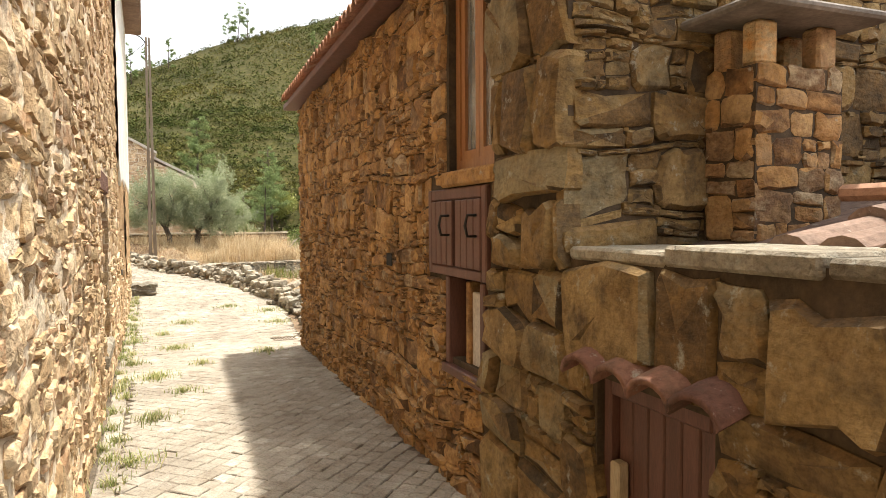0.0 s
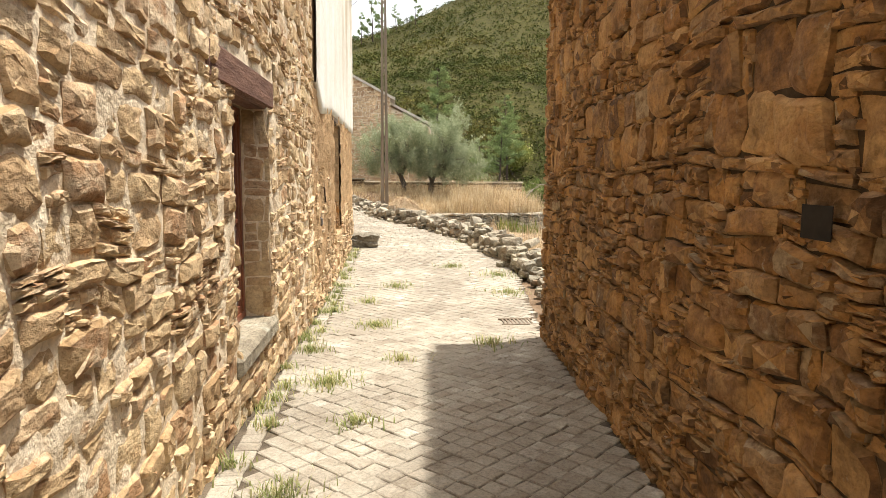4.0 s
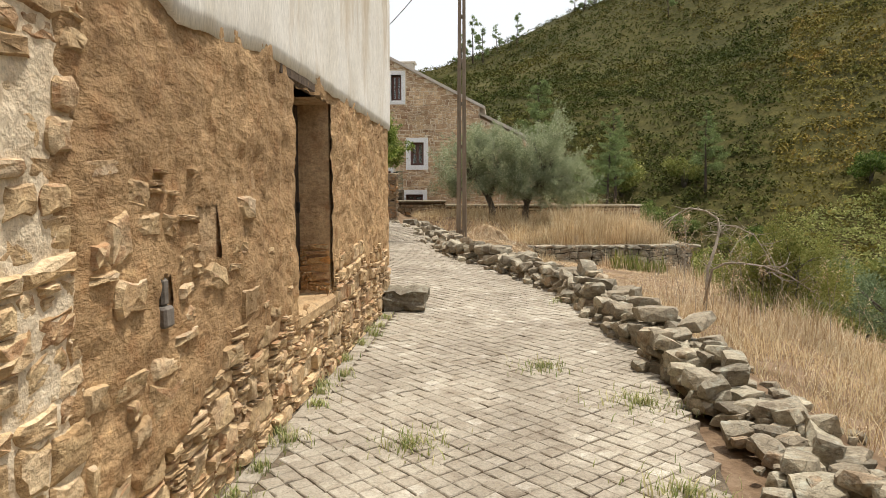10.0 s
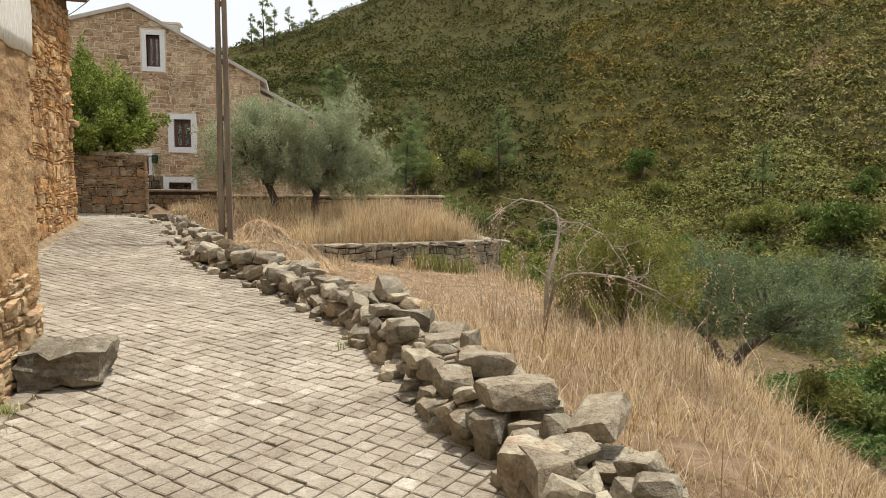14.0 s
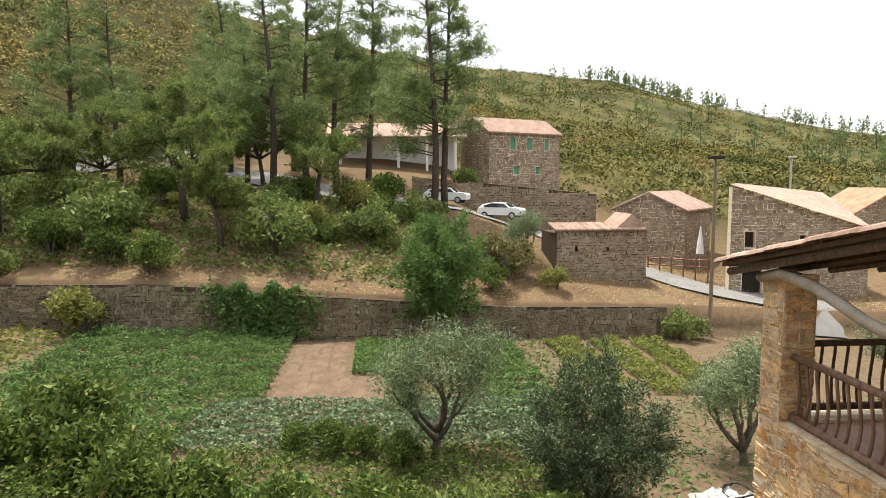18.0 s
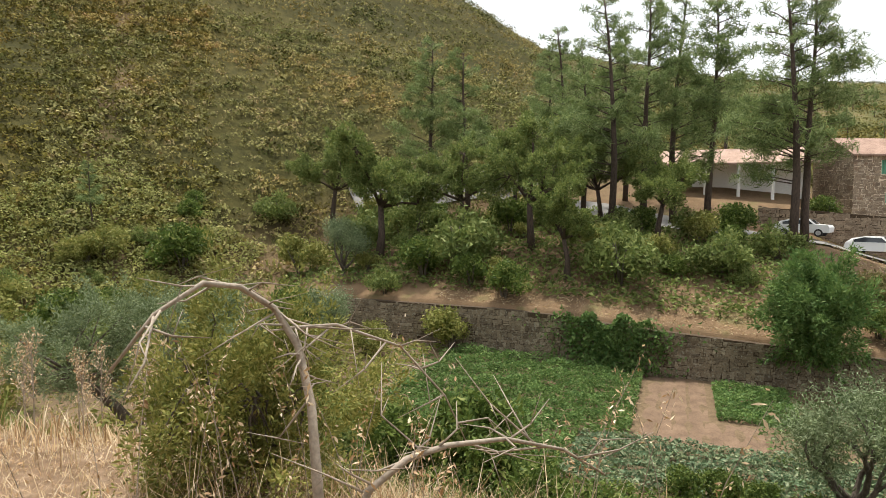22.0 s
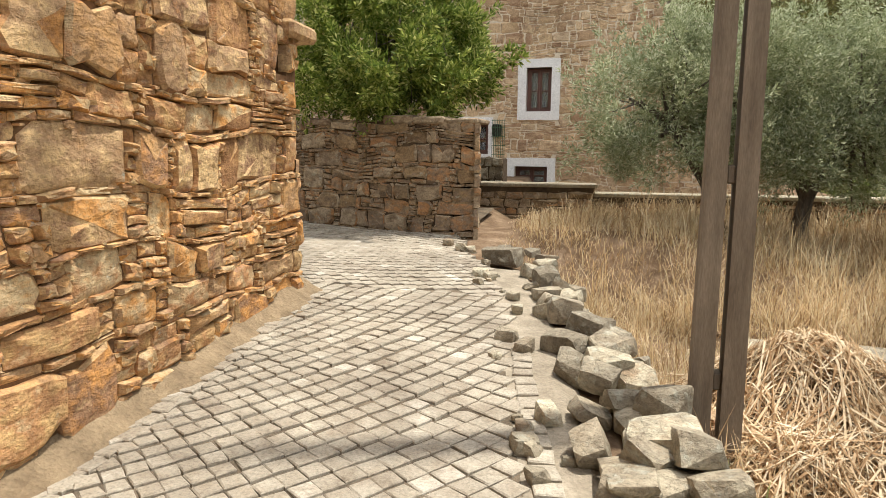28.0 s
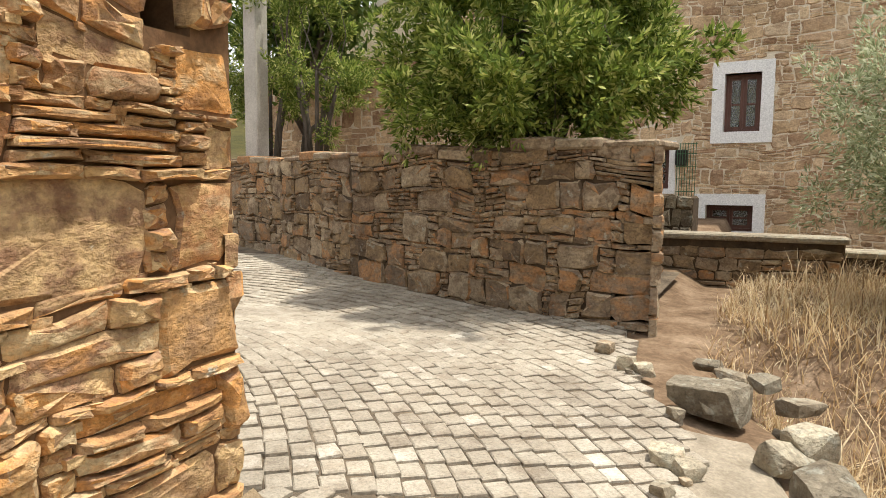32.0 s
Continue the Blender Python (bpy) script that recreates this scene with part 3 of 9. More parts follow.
    def ring(self, outer, inner, d0, d1, m):
        """A rectangular frame in one piece: outer and inner (u0, u1, v0, v1), between depths d0 and d1."""
        vs = [(u, v, d) for d in (d0, d1) for a, b, c, e in (outer, inner) for u, v in ((a, c), (b, c), (b, e), (a, e))]
        fs = []
        for k in range(4):
            j = (k + 1) % 4
            fs += [(8 + k, 8 + j, 12 + j, 12 + k), (j, k, 4 + k, 4 + j), (k, j, 8 + j, 8 + k), (4 + j, 4 + k, 12 + k, 12 + j)]
        return self.add([m @ Vector(v) for v in vs], fs)


class Face:
    """A wall's own axes: u along it, v up, d outwards."""

    def __init__(self, origin, along, out):
        self.o, self.u, self.n = np.array(origin, float), np.array(along, float), np.array(out, float)
        self.u /= np.linalg.norm(self.u)
        self.n /= np.linalg.norm(self.n)

    def at(self, uvd):
        uvd = np.asarray(uvd, float)
        return self.o + uvd[..., :1] * self.u + uvd[..., 1:2] * np.array((0, 0, 1.0)) + uvd[..., 2:3] * self.n

    def matrix(self):
        return Matrix(((self.u[0], 0, self.n[0], self.o[0]), (self.u[1], 0, self.n[1], self.o[1]), (self.u[2], 1, self.n[2], self.o[2]), (0, 0, 0, 1)))


def wall_body(face, u0, u1, v0, v1, thick, holes=(), top=None):
    """A thick wall with openings through it; top(u) gives a sloping upper edge."""
    us = sorted({u0, u1, *[h[0] for h in holes], *[h[1] for h in holes], *(np.arange(u0, u1, 0.5).tolist() if top else [])})
    vs = sorted({v0, v1, *[h[2] for h in holes], *[h[3] for h in holes]})
    us = [u for u in us if u0 <= u <= u1]
    vs = [v for v in vs if v0 <= v <= v1]
    sh = Shape()
    solid = lambda i, j: 0 <= i < len(us) - 1 and 0 <= j < len(vs) - 1 and not any(h[0] - 1e-6 <= us[i] and us[i + 1] <= h[1] + 1e-6 and h[2] - 1e-6 <= vs[j] and vs[j + 1] <= h[3] + 1e-6 for h in holes)
    vv = lambda u, v: min(v, top(u)) if top else v
    for i in range(len(us) - 1):
        for j in range(len(vs) - 1):
            if not solid(i, j):
                continue
            a, b, c, d = us[i], us[i + 1], vs[j], vs[j + 1]
            if top and max(top(a), top(b)) <= c:
                continue
            q = [(a, min(c, vv(a, c))), (b, min(c, vv(b, c))), (b, vv(b, d)), (a, vv(a, d))]
            front, back = [(*p, 0) for p in q], [(*p, -thick) for p in q]
            pts = face.at(front + back)
            fs = [(0, 1, 2, 3), (7, 6, 5, 4)]
            for (di, dj), e in (((0, -1), (0, 1)), ((1, 0), (1, 2)), ((0, 1), (2, 3)), ((-1, 0), (3, 0))):
                if not solid(i + di, j + dj):
                    fs.append((e[1], e[0], e[0] + 4, e[1] + 4))
            sh.add(pts, fs)
    return sh


def wob(a, b, s, seed=0.0):
    """Smooth wobble in the plane, about -1 to 1."""
    a, b = np.asarray(a, float) * s, np.asarray(b, float) * s
    return (np.sin(a * 1.7 + 1.3 * np.sin(b * 1.1 + seed) + seed * 3.1) + np.sin(b * 2.3 + 1.7 * np.sin(a * 0.9 + seed * 1.7)) + np.sin((a + b) * 1.9 + seed * 5.3)) / 3


def courses(rng, u0, u1, v0, v1, heights, widths, chip=0.3, holes=(), top=None, keep=None):
    """Rubble in rough courses: rectangles that fill the wall, some split into thin slips."""
    out, v = [], v0
    while v < v1 - 0.02:
        h = min(rng.uniform(*heights) * (1.7 if rng.random() < 0.15 else 1), v1 - v)
        if v1 - v - h < 0.04:
            h = v1 - v
        u = u0 - rng.uniform(0, 0.15)
        while u < u1 - 0.02:
            w = rng.uniform(*widths) * (0.55 if rng.random() < 0.3 else 1)
            a, b = max(u, u0), min(u + w, u1)
            if u1 - b < 0.06:
                b = u1
            cells = [(a, b, v, v + h)]
            if h > 0.11 and rng.random() < chip:
                k = 2 if h < 0.17 or rng.random() < 0.5 else 3
                cuts = [v, *sorted(v + h * (j + rng.uniform(-0.2, 0.2)) / k for j in range(1, k)), v + h]
                cells = [(a, b, cuts[j], cuts[j + 1]) for j in range(k)]
            elif b - a > 0.3 and h > 0.14 and rng.random() < 0.4:
                c, d = a + (b - a) * rng.uniform(0.55, 0.8), v + h * rng.uniform(0.4, 0.6)
                cells = [(a, c, v, v + h), (c, b, v, d), (c, b, d, v + h)]
            for a2, b2, c2, d2 in cells:
                for h0, h1, g0, g1 in holes:
                    if a2 < h1 and b2 > h0 and c2 < g1 and d2 > g0:
                        cut = [(h0 - a2, "b"), (b2 - h1, "a"), (g0 - c2, "d"), (d2 - g1, "c")]
                        best = max(cut)
                        if best[1] == "b":
                            b2 = h0
                        elif best[1] == "a":
                            a2 = h1
                        elif best[1] == "d":
                            d2 = g0
                        else:
                            c2 = g1
                if b2 - a2 > 0.03 and d2 - c2 > 0.018:
                    if top and top((a2 + b2) / 2) < d2 - 0.03:
                        continue
                    if keep and not keep((a2 + b2) / 2, (c2 + d2) / 2):
                        continue
                    out.append((a2, b2, c2, d2))
            u = b if b < u1 else u1
        v += h
    return np.array(out)


def blocks_and_chips(rng, u0, u1, v0, v1, heights=(0.24, 0.42), widths=(0.28, 0.7), chips=0.5, slips=0.6, holes=(), stacks=0.28):
    """Large blocks packed round with thin chips: slips between courses, stacks of chips between blocks."""
    cells, v = [], v0
    while v < v1 - 0.05:
        h = min(rng.uniform(*heights), v1 - v)
        u = u0
        while u < u1 - 0.02:
            w = min(rng.uniform(*widths), u1 - u)
            w = u1 - u if u1 - u - w < 0.08 else w
            if rng.random() < stacks:
                k = int(rng.integers(2, 5))
                cuts = [v, *sorted(v + h * (j + rng.uniform(-0.25, 0.25)) / k for j in range(1, k)), v + h]
                for c, d in zip(cuts, cuts[1:]):
                    m = u + w * rng.uniform(0.3, 0.7)
                    cells += [(u, m, c, d), (m, u + w, c, d)] if rng.random() < 0.6 else [(u, u + w, c, d)]
            elif w > 0.4 and rng.random() < 0.3:
                m, c = u + w * rng.uniform(0.55, 0.75), v + h * rng.uniform(0.35, 0.65)
                cells += [(u, m, v, v + h), (m, u + w, v, c), (m, u + w, c, v + h)]
            else:
                cells.append((u, u + w, v, v + h))
            u += w
            if u < u1 - 0.2 and rng.random() < chips:
                w = rng.uniform(0.07, 0.17)
                k = max(2, int(h / rng.uniform(0.04, 0.075)))
                cells += [(u, u + w, v + h * j / k, v + h * (j + 1) / k) for j in range(k)]
                u += w
        v += h
        if v < v1 - 0.12 and rng.random() < slips:
            h, u = rng.uniform(0.03, 0.065), u0
            while u < u1 - 0.02:
                w = min(rng.uniform(0.08, 0.3), u1 - u)
                cells.append((u, u + w, v, v + h))
                u += w
            v += h
    out = []
    for a2, b2, c2, d2 in cells:
        for h0, h1, g0, g1 in holes:
            if a2 < h1 and b2 > h0 and c2 < g1 and d2 > g0:
                best = max([(h0 - a2, "b"), (b2 - h1, "a"), (g0 - c2, "d"), (d2 - g1, "c")])[1]
                a2, b2, c2, d2 = (a2, h0, c2, d2) if best == "b" else (h1, b2, c2, d2) if best == "a" else (a2, b2, c2, g0) if best == "d" else (a2, b2, g1, d2)
        if b2 - a2 > 0.03 and d2 - c2 > 0.018:
            out.append((a2, b2, c2, d2))
    return np.array(out)


def vnoise(u, v, scale, seed=0):
    """Value noise in the plane, about -1 to 1."""
    lat = np.random.default_rng(900 + int(seed)).uniform(-1, 1, (64, 64))
    u, v = np.asarray(u, float) * scale, np.asarray(v, float) * scale
    i, j = np.floor(u).astype(int), np.floor(v).astype(int)
    a, b = u - i, v - j
    a, b = a * a * (3 - 2 * a), b * b * (3 - 2 * b)
    g = lambda di, dj: lat[(i + di) % 64, (j + dj) % 64]
    return (g(0, 0) * (1 - a) + g(1, 0) * a) * (1 - b) + (g(0, 1) * (1 - a) + g(1, 1) * a) * b


def stone_patches(rng, rects, face, proud=(0.01, 0.05), gap=0.012, warp=0.03, back=0.06, rough=0.012, seed=0.0, lean=1.0, floor=0.003):
    """Vertices (stones, 49, 3) and faces of broken stones: an uneven outline of twelve points, a worn edge and a rough front."""
    n = len(rects)
    a, b, c, d = (rects[:, k][:, None] for k in range(4))
    w, h = b - a, d - c
    size = np.minimum(w, h)
    g = np.minimum(gap * rng.uniform(0.2, 1.2, (n, 1)), 0.1 * size)
    hw, hh = w / 2 - g, h / 2 - g
    cut = rng.beta(1.2, 2.6, (n, 8)) * 0.62
    cu, cv = cut[:, :4] * np.minimum(hw, hh * 1.6), cut[:, 4:] * np.minimum(hh, hw * 1.2)
    mid, bow = rng.uniform(-0.35, 0.35, (n, 4)), rng.normal(0.02, 0.07, (n, 4)) * size
    col = lambda m, k: m[:, k:k + 1]
    U = np.concatenate([-hw + col(cu, 0), col(mid, 0) * hw, hw - col(cu, 1), hw, hw + col(bow, 1), hw, hw - col(cu, 2), col(mid, 2) * hw, -hw + col(cu, 3), -hw, -hw - col(bow, 3), -hw], 1)
    V = np.concatenate([-hh, -hh - col(bow, 0), -hh, -hh + col(cv, 1), col(mid, 1) * hh, hh - col(cv, 2), hh, hh + col(bow, 2), hh, hh - col(cv, 3), col(mid, 3) * hh, -hh + col(cv, 0)], 1)
    U, V = U + rng.normal(0, 0.022, (n, 12)) * size, V + rng.normal(0, 0.022, (n, 12)) * size
    turn = rng.normal(0, 0.07, (n, 1)) * np.minimum(1, 1.6 * h / w)
    U, V = U * np.cos(turn) - V * np.sin(turn), U * np.sin(turn) + V * np.cos(turn)
    pr = rng.uniform(*proud, (n, 1))
    tu, tv = rng.normal(0, 0.05, (n, 1)) * lean, rng.normal(0, 0.07, (n, 1)) * lean
    mu, mv = (a + b) / 2, (c + d) / 2
    edge = np.minimum(0.03, 0.2 * size) / np.maximum(size, 0.02)
    rings = []
    for scale, base, amp in ((1.0, 0.45, 0.15), (1 - 1.3 * edge * rng.uniform(0.5, 1.4, (n, 12)), 0.95, 0.55), (0.52 + rng.normal(0, 0.05, (n, 12)), 1.03, 0.5)):
        D = pr * base + scale * (U * tu + V * tv) + rng.normal(0, 1, (n, 12)) * rough * amp * (0.35 + 1.6 * np.minimum(size, 0.35))
        if base < 0.5:
            D = np.minimum(D, pr - 0.25 * edge * size) - 0.004
        rings.append(np.stack([mu + U * scale, mv + V * scale, np.maximum(D, floor)], -1))
    centre = np.stack([mu, mv, np.maximum(pr * 1.04 + rng.normal(0, rough * 0.15, (n, 1)), floor)], -1)
    behind = rings[0].copy()
    behind[..., 2] = -back
    uvd = np.concatenate([behind, *rings, centre], 1)
    u, v = uvd[..., 0].copy(), uvd[..., 1].copy()
    m = min(0.024, 0.6 * warp)
    uvd[..., 0] += wob(v, u, 1.9, seed + 2) * warp + m * vnoise(u, v, 3.6, 3 + seed)
    uvd[..., 1] += wob(u, v, 1.6, seed) * warp + m * vnoise(u, v, 3.1, 5 + seed) + 0.5 * m * vnoise(u, v, 7.3, 8 + seed)
    fs = [(12 * r + k, 12 * r + (k + 1) % 12, 12 * r + 12 + (k + 1) % 12, 12 * r + 12 + k) for r in range(3) for k in range(12)]
    fs += [(36 + k, 36 + (k + 1) % 12, 48) for k in range(12)]
    return face.at(uvd), fs


SMALL = [(k, (k + 1) % 12, 12 + (k + 1) % 12, 12 + k) for k in range(12)] + [tuple(range(12, 24))]
PLAIN = [(12 * r + k, 12 * r + (k + 1) % 12, 12 * r + 12 + (k + 1) % 12, 12 * r + 12 + k) for r in range(2) for k in range(12)] + [tuple(range(24, 36))]


def packing(rng, rects, share=0.5, holes=()):
    """Small chips wedged where the corners of stones meet."""
    pick = rects[rng.random(len(rects)) < share]
    n = len(pick)
    if not n:
        return rects
    u = np.where(rng.random(n) < 0.5, pick[:, 0], pick[:, 1]) + rng.normal(0, 0.012, n)
    v = np.where(rng.random(n) < 0.5, pick[:, 2], pick[:, 3]) + rng.normal(0, 0.008, n)
    w, h = rng.uniform(0.016, 0.05, n), rng.uniform(0.008, 0.024, n)
    chips = np.stack([u - w, u + w, v - h, v + h], 1)
    ok = (chips[:, 0] > rects[:, 0].min()) & (chips[:, 1] < rects[:, 1].max())
    for h0, h1, g0, g1 in holes:
        ok &= ~((chips[:, 0] < h1) & (chips[:, 1] > h0) & (chips[:, 2] < g1) & (chips[:, 3] > g0))
    return chips[ok]


def worn(me):
    """Soft shading over a stone's front, crisp at its broken edges."""
    me.polygons.foreach_set("use_smooth", np.ones(len(me.polygons), bool))
    me.set_sharp_from_angle(angle=radians(24))
    return me


def mortar_coat(face, u0, u1, v0, v1, step, lift, rough, holes, mat, parent, label, seed=0, flip=1.0):
    """Lumpy mortar between the stones."""
    us, vs = np.arange(u0, u1 + 1e-6, (u1 - u0) / round((u1 - u0) / step)), np.arange(v0, v1 + 1e-6, (v1 - v0) / round((v1 - v0) / step))
    U, V = np.meshgrid(us, vs, indexing="ij")
    D = lift + rough * (0.8 * vnoise(U, V, 5, seed) + 1.0 * vnoise(U, V, 13, seed + 1) + 0.6 * vnoise(U, V, 27, seed + 2))
    P = face.at(np.stack([U, V, D], -1).reshape(-1, 3))
    i, j = np.meshgrid(np.arange(len(us) - 1), np.arange(len(vs) - 1), indexing="ij")
    cu, cv = us[i] + step / 2, vs[j] + step / 2
    ok = np.ones(cu.shape, bool)
    for h0, h1, g0, g1 in holes:
        ok &= ~((cu > h0) & (cu < h1) & (cv > g0) & (cv < g1))
    q = (i * len(vs) + j)[ok]
    F = np.stack([q, q + len(vs), q + len(vs) + 1, q + 1], -1)
    put_part("mortar", mesh_of("mortar", P, F, mat, True), parent, label)


def lay_coarse(rng, rects, face, mat, parent, gap=0.02, proud=0.03):
    """Stones of a wall that stays far off: one tapered block each."""
    n = len(rects)
    a, b, c, d = (rects[:, k] for k in range(4))
    j = lambda: rng.uniform(-0.2, 0.2, n) * np.minimum(b - a, d - c)
    gap = min(gap, 0.006)
    pr = rng.uniform(0.004, 0.6 * proud, n)
    front = [np.stack([u + j(), v + j(), pr + rng.uniform(-0.008, 0.008, n)], -1) for u, v in ((a + gap, c + gap), (b - gap, c + gap), (b - gap, d - gap), (a + gap, d - gap))]
    back = [np.stack([f[:, 0], f[:, 1], 0 * a - 0.04], -1) for f in front]
    V = face.at(np.stack(front + back, 1)).reshape(-1, 3)
    fs = np.array([(0, 1, 2, 3), (1, 0, 4, 5), (2, 1, 5, 6), (3, 2, 6, 7), (0, 3, 7, 4)])
    F = (fs[None] + (np.arange(n) * 8)[:, None, None]).reshape(-1, 4)
    put_part("stonework", mesh_of("stonework", V, F, mat), parent, kind="stuff")


def lay_stones(rng, rects, face, mat, parent, near=None, most=300, name="stone", chips=0.0, holes=(), plainer=False, **kw):
    """Lays stones on a wall: those closest to near as parts, the others as one mesh."""
    if not len(rects):
        return
    if near is None:
        return lay_coarse(rng, rects, face, mat, parent, kw.get("gap", 0.012), kw.get("proud", (0, 0.05))[1])
    P, fs = stone_patches(rng, rects, face, **kw)
    order = np.argsort(np.linalg.norm(P.mean(1) - np.array(near), axis=1), kind="stable")
    for i in order[:most]:
        put_part(name, worn(mesh_of(name, P[i], fs, mat)), parent)
    rest, plain, small = P[order[most:]], P[:0], P[:0]
    if chips:
        low, high = kw.get("proud", (0.01, 0.05))
        small, _ = stone_patches(rng, packing(rng, rects, chips, holes), face, **{**kw, "proud": (low, low + 0.6 * (high - low))})
    if plainer:
        rest, plain = rest[:0], rest
    for Q, faces, m in ((rest, fs, 49), (plain, PLAIN, 36), (small[:, [*range(12), *range(24, 36)]], SMALL, 24)):
        if len(Q):
            V = Q[:, :m].reshape(-1, 3).tolist()
            F = [tuple(q + m * i for q in f) for i in range(len(Q)) for f in faces]
            put_part("stonework", worn(mesh_of("stonework", V, F, mat)), parent, kind="stuff")


def leaf_quads(rng, pts, size, aspect=0.35, flat=0.0):
    """A small pointed leaf at every point."""
    n = len(pts)
    a = rng.normal(size=(n, 3))
    a[:, 2] *= 1 - flat
    a /= np.linalg.norm(a, axis=1)[:, None]
    b = np.cross(a, rng.normal(size=(n, 3)))
    b /= np.linalg.norm(b, axis=1)[:, None] + 1e-9
    s = (size * rng.uniform(0.6, 1.3, (n, 1)))
    v = np.stack([pts - a * s, pts + b * s * aspect * 1.7 - a * s * 0.1, pts + a * s], 1).reshape(-1, 3)
    return v, np.arange(3 * n).reshape(-1, 3)


def leaf_sprays(rng, pts, outward, k, reach, size, aspect, tri=False):
    """Tufts of pointed four-sided leaves that splay from every point about its outward direction."""
    n = len(pts) * k
    c, o = np.repeat(pts, k, 0), np.repeat(outward, k, 0)
    a = o * rng.uniform(0.3, 1.1, (n, 1)) + rng.normal(0, 0.55, (n, 3))
    a /= np.linalg.norm(a, axis=1)[:, None] + 1e-9
    b = np.cross(a, rng.normal(size=(n, 3)))
    b /= np.linalg.norm(b, axis=1)[:, None] + 1e-9
    s = size * rng.uniform(0.6, 1.3, (n, 1))
    p = c + a * reach * rng.uniform(0.1, 1.0, (n, 1))
    if tri:
        v = np.stack([p, p + a * s * 0.9 + b * s * aspect * 1.7, p + a * s * 2], 1).reshape(-1, 3)
        return v, np.arange(3 * n).reshape(-1, 3)
    v = np.stack([p, p + a * s * 0.9 + b * s * aspect, p + a * s * 2, p + a * s * 0.9 - b * s * aspect], 1).reshape(-1, 3)
    return v, np.arange(4 * n).reshape(-1, 4)


def crown_tufts(rng, n, lobes, clump, shell=0.45):
    """Places of leaf tufts: small clumps strewn through the outer part of larger lobes (x, y, z, rx, rz)."""
    lobes = np.array(lobes, float)
    m = max(12, n // 48)
    w = lobes[:, 3] ** 2 * lobes[:, 4]
    k = rng.choice(len(lobes), m, p=w / w.sum())
    d = rng.normal(size=(m, 3))
    d /= np.linalg.norm(d, axis=1)[:, None]
    ctr = lobes[k, :3] + d * (rng.uniform(shell ** 3, 1.15, (m, 1)) ** (1 / 3)) * np.stack([lobes[k, 3], lobes[k, 3], lobes[k, 4]], -1)
    q = rng.integers(0, m, n)
    e = rng.normal(size=(n, 3))
    e /= np.linalg.norm(e, axis=1)[:, None]
    r = clump * rng.uniform(0.55, 1.35, m)[q][:, None]
    tips = ctr[rng.integers(0, m, n // 90)]
    way = (tips - lobes[:, :3].mean(0)) * 0.5 + np.array([0, 0, 0.7]) + rng.normal(0, 0.25, tips.shape)
    way *= clump * 2.4 / np.linalg.norm(way, axis=1)[:, None]
    j = rng.integers(0, len(tips), n // 6)
    shoot = tips[j] + way[j] * rng.uniform(0.2, 1.0, (len(j), 1)) + rng.normal(0, clump * 0.1, (len(j), 3))
    body = ctr[q] + e * r * rng.uniform(0.1, 1.0, (n, 1)) ** 0.7 * np.array([0.85, 0.85, 1.15])
    return np.concatenate([body, shoot]), np.concatenate([e * 0.8 + d[q] * 0.5 + np.array([0, 0, 0.25]), way[j] / clump * 0.4]), ctr


def lobed_tree(seed, stems, lobes, clump, tufts, k, reach, size, aspect, mat, bark, shell=0.45, twigs=40, tri=False):
    """A tree or shrub from its stems (points and radius) and the lobes of its crown."""
    rng = np.random.default_rng(seed)
    pts, out_, ctr = crown_tufts(rng, tufts, lobes, clump, shell)
    sh, ends = Shape(), []
    for path, r in stems:
        sh.tube(path, [r * (1.3 if i == 0 else 1 - 0.45 * i / len(path)) for i in range(len(path))], 9)
        ends.append((Vector(path[-1]), r * 0.5))
    for c in ctr[rng.permutation(len(ctr))[:twigs]]:
        c = Vector(c)
        e, r = min(ends, key=lambda q: (q[0] - c).length)
        m = e.lerp(c, 0.5) + Vector(rng.normal(0, 0.1, 3)) * (c - e).length + Vector((0, 0, 0.1))
        sh.tube([e, e.lerp(m, 0.5) + Vector(rng.normal(0, 0.03, 3)), m, c], [r * 0.7, r * 0.5, r * 0.35, r * 0.12], 5)
    return mesh_of("trunk", sh.v, sh.f, bark, True), mesh_of("crown", *leaf_sprays(rng, pts, out_, k, reach, size, aspect, tri), mat)


def blob_points(rng, n, blobs, shell=0.62):
    """Points inside the outer shell of several ellipsoids."""
    blobs = np.array(blobs, float)
    w = blobs[:, 3] ** 2
    k = rng.choice(len(blobs), n, p=w / w.sum())
    d = rng.normal(size=(n, 3))
    d /= np.linalg.norm(d, axis=1)[:, None]
    r = rng.uniform(shell, 1.05, (n, 1))
    lump = 1 + 0.18 * wob(d[:, 0] * 3 + k, d[:, 1] * 3 + d[:, 2] * 2, 1.4, 0.7)[:, None]
    return blobs[k, :3] + d * r * lump * blobs[k, 3:4] * np.array([1, 1, 0.8])


def blades(rng, pts, height, lean=0.35, width=0.006, normal=None):
    """Grass stems: thin bent triangles."""
    n = len(pts)
    t = rng.uniform(0, 2 * np.pi, n)
    h = height * rng.uniform(0.55, 1.25, n)
    out_ = lean * h * rng.uniform(0.2, 1.4, n)
    off = np.stack([np.cos(t) * out_, np.sin(t) * out_, h], 1)
    s = np.stack([-np.sin(t), np.cos(t), 0 * t], 1) * width * rng.uniform(0.6, 1.5, (n, 1))
    mid = pts + off * np.array([0.35, 0.35, 0.6])
    v = np.stack([pts - s, pts + s, mid + s * 0.8, pts + off, mid - s * 0.8], 1).reshape(-1, 3)
    tri = np.array([(0, 1, 2), (0, 2, 4), (4, 2, 3)])
    return v, (np.arange(n)[:, None, None] * 5 + tri[None]).reshape(-1, 3)


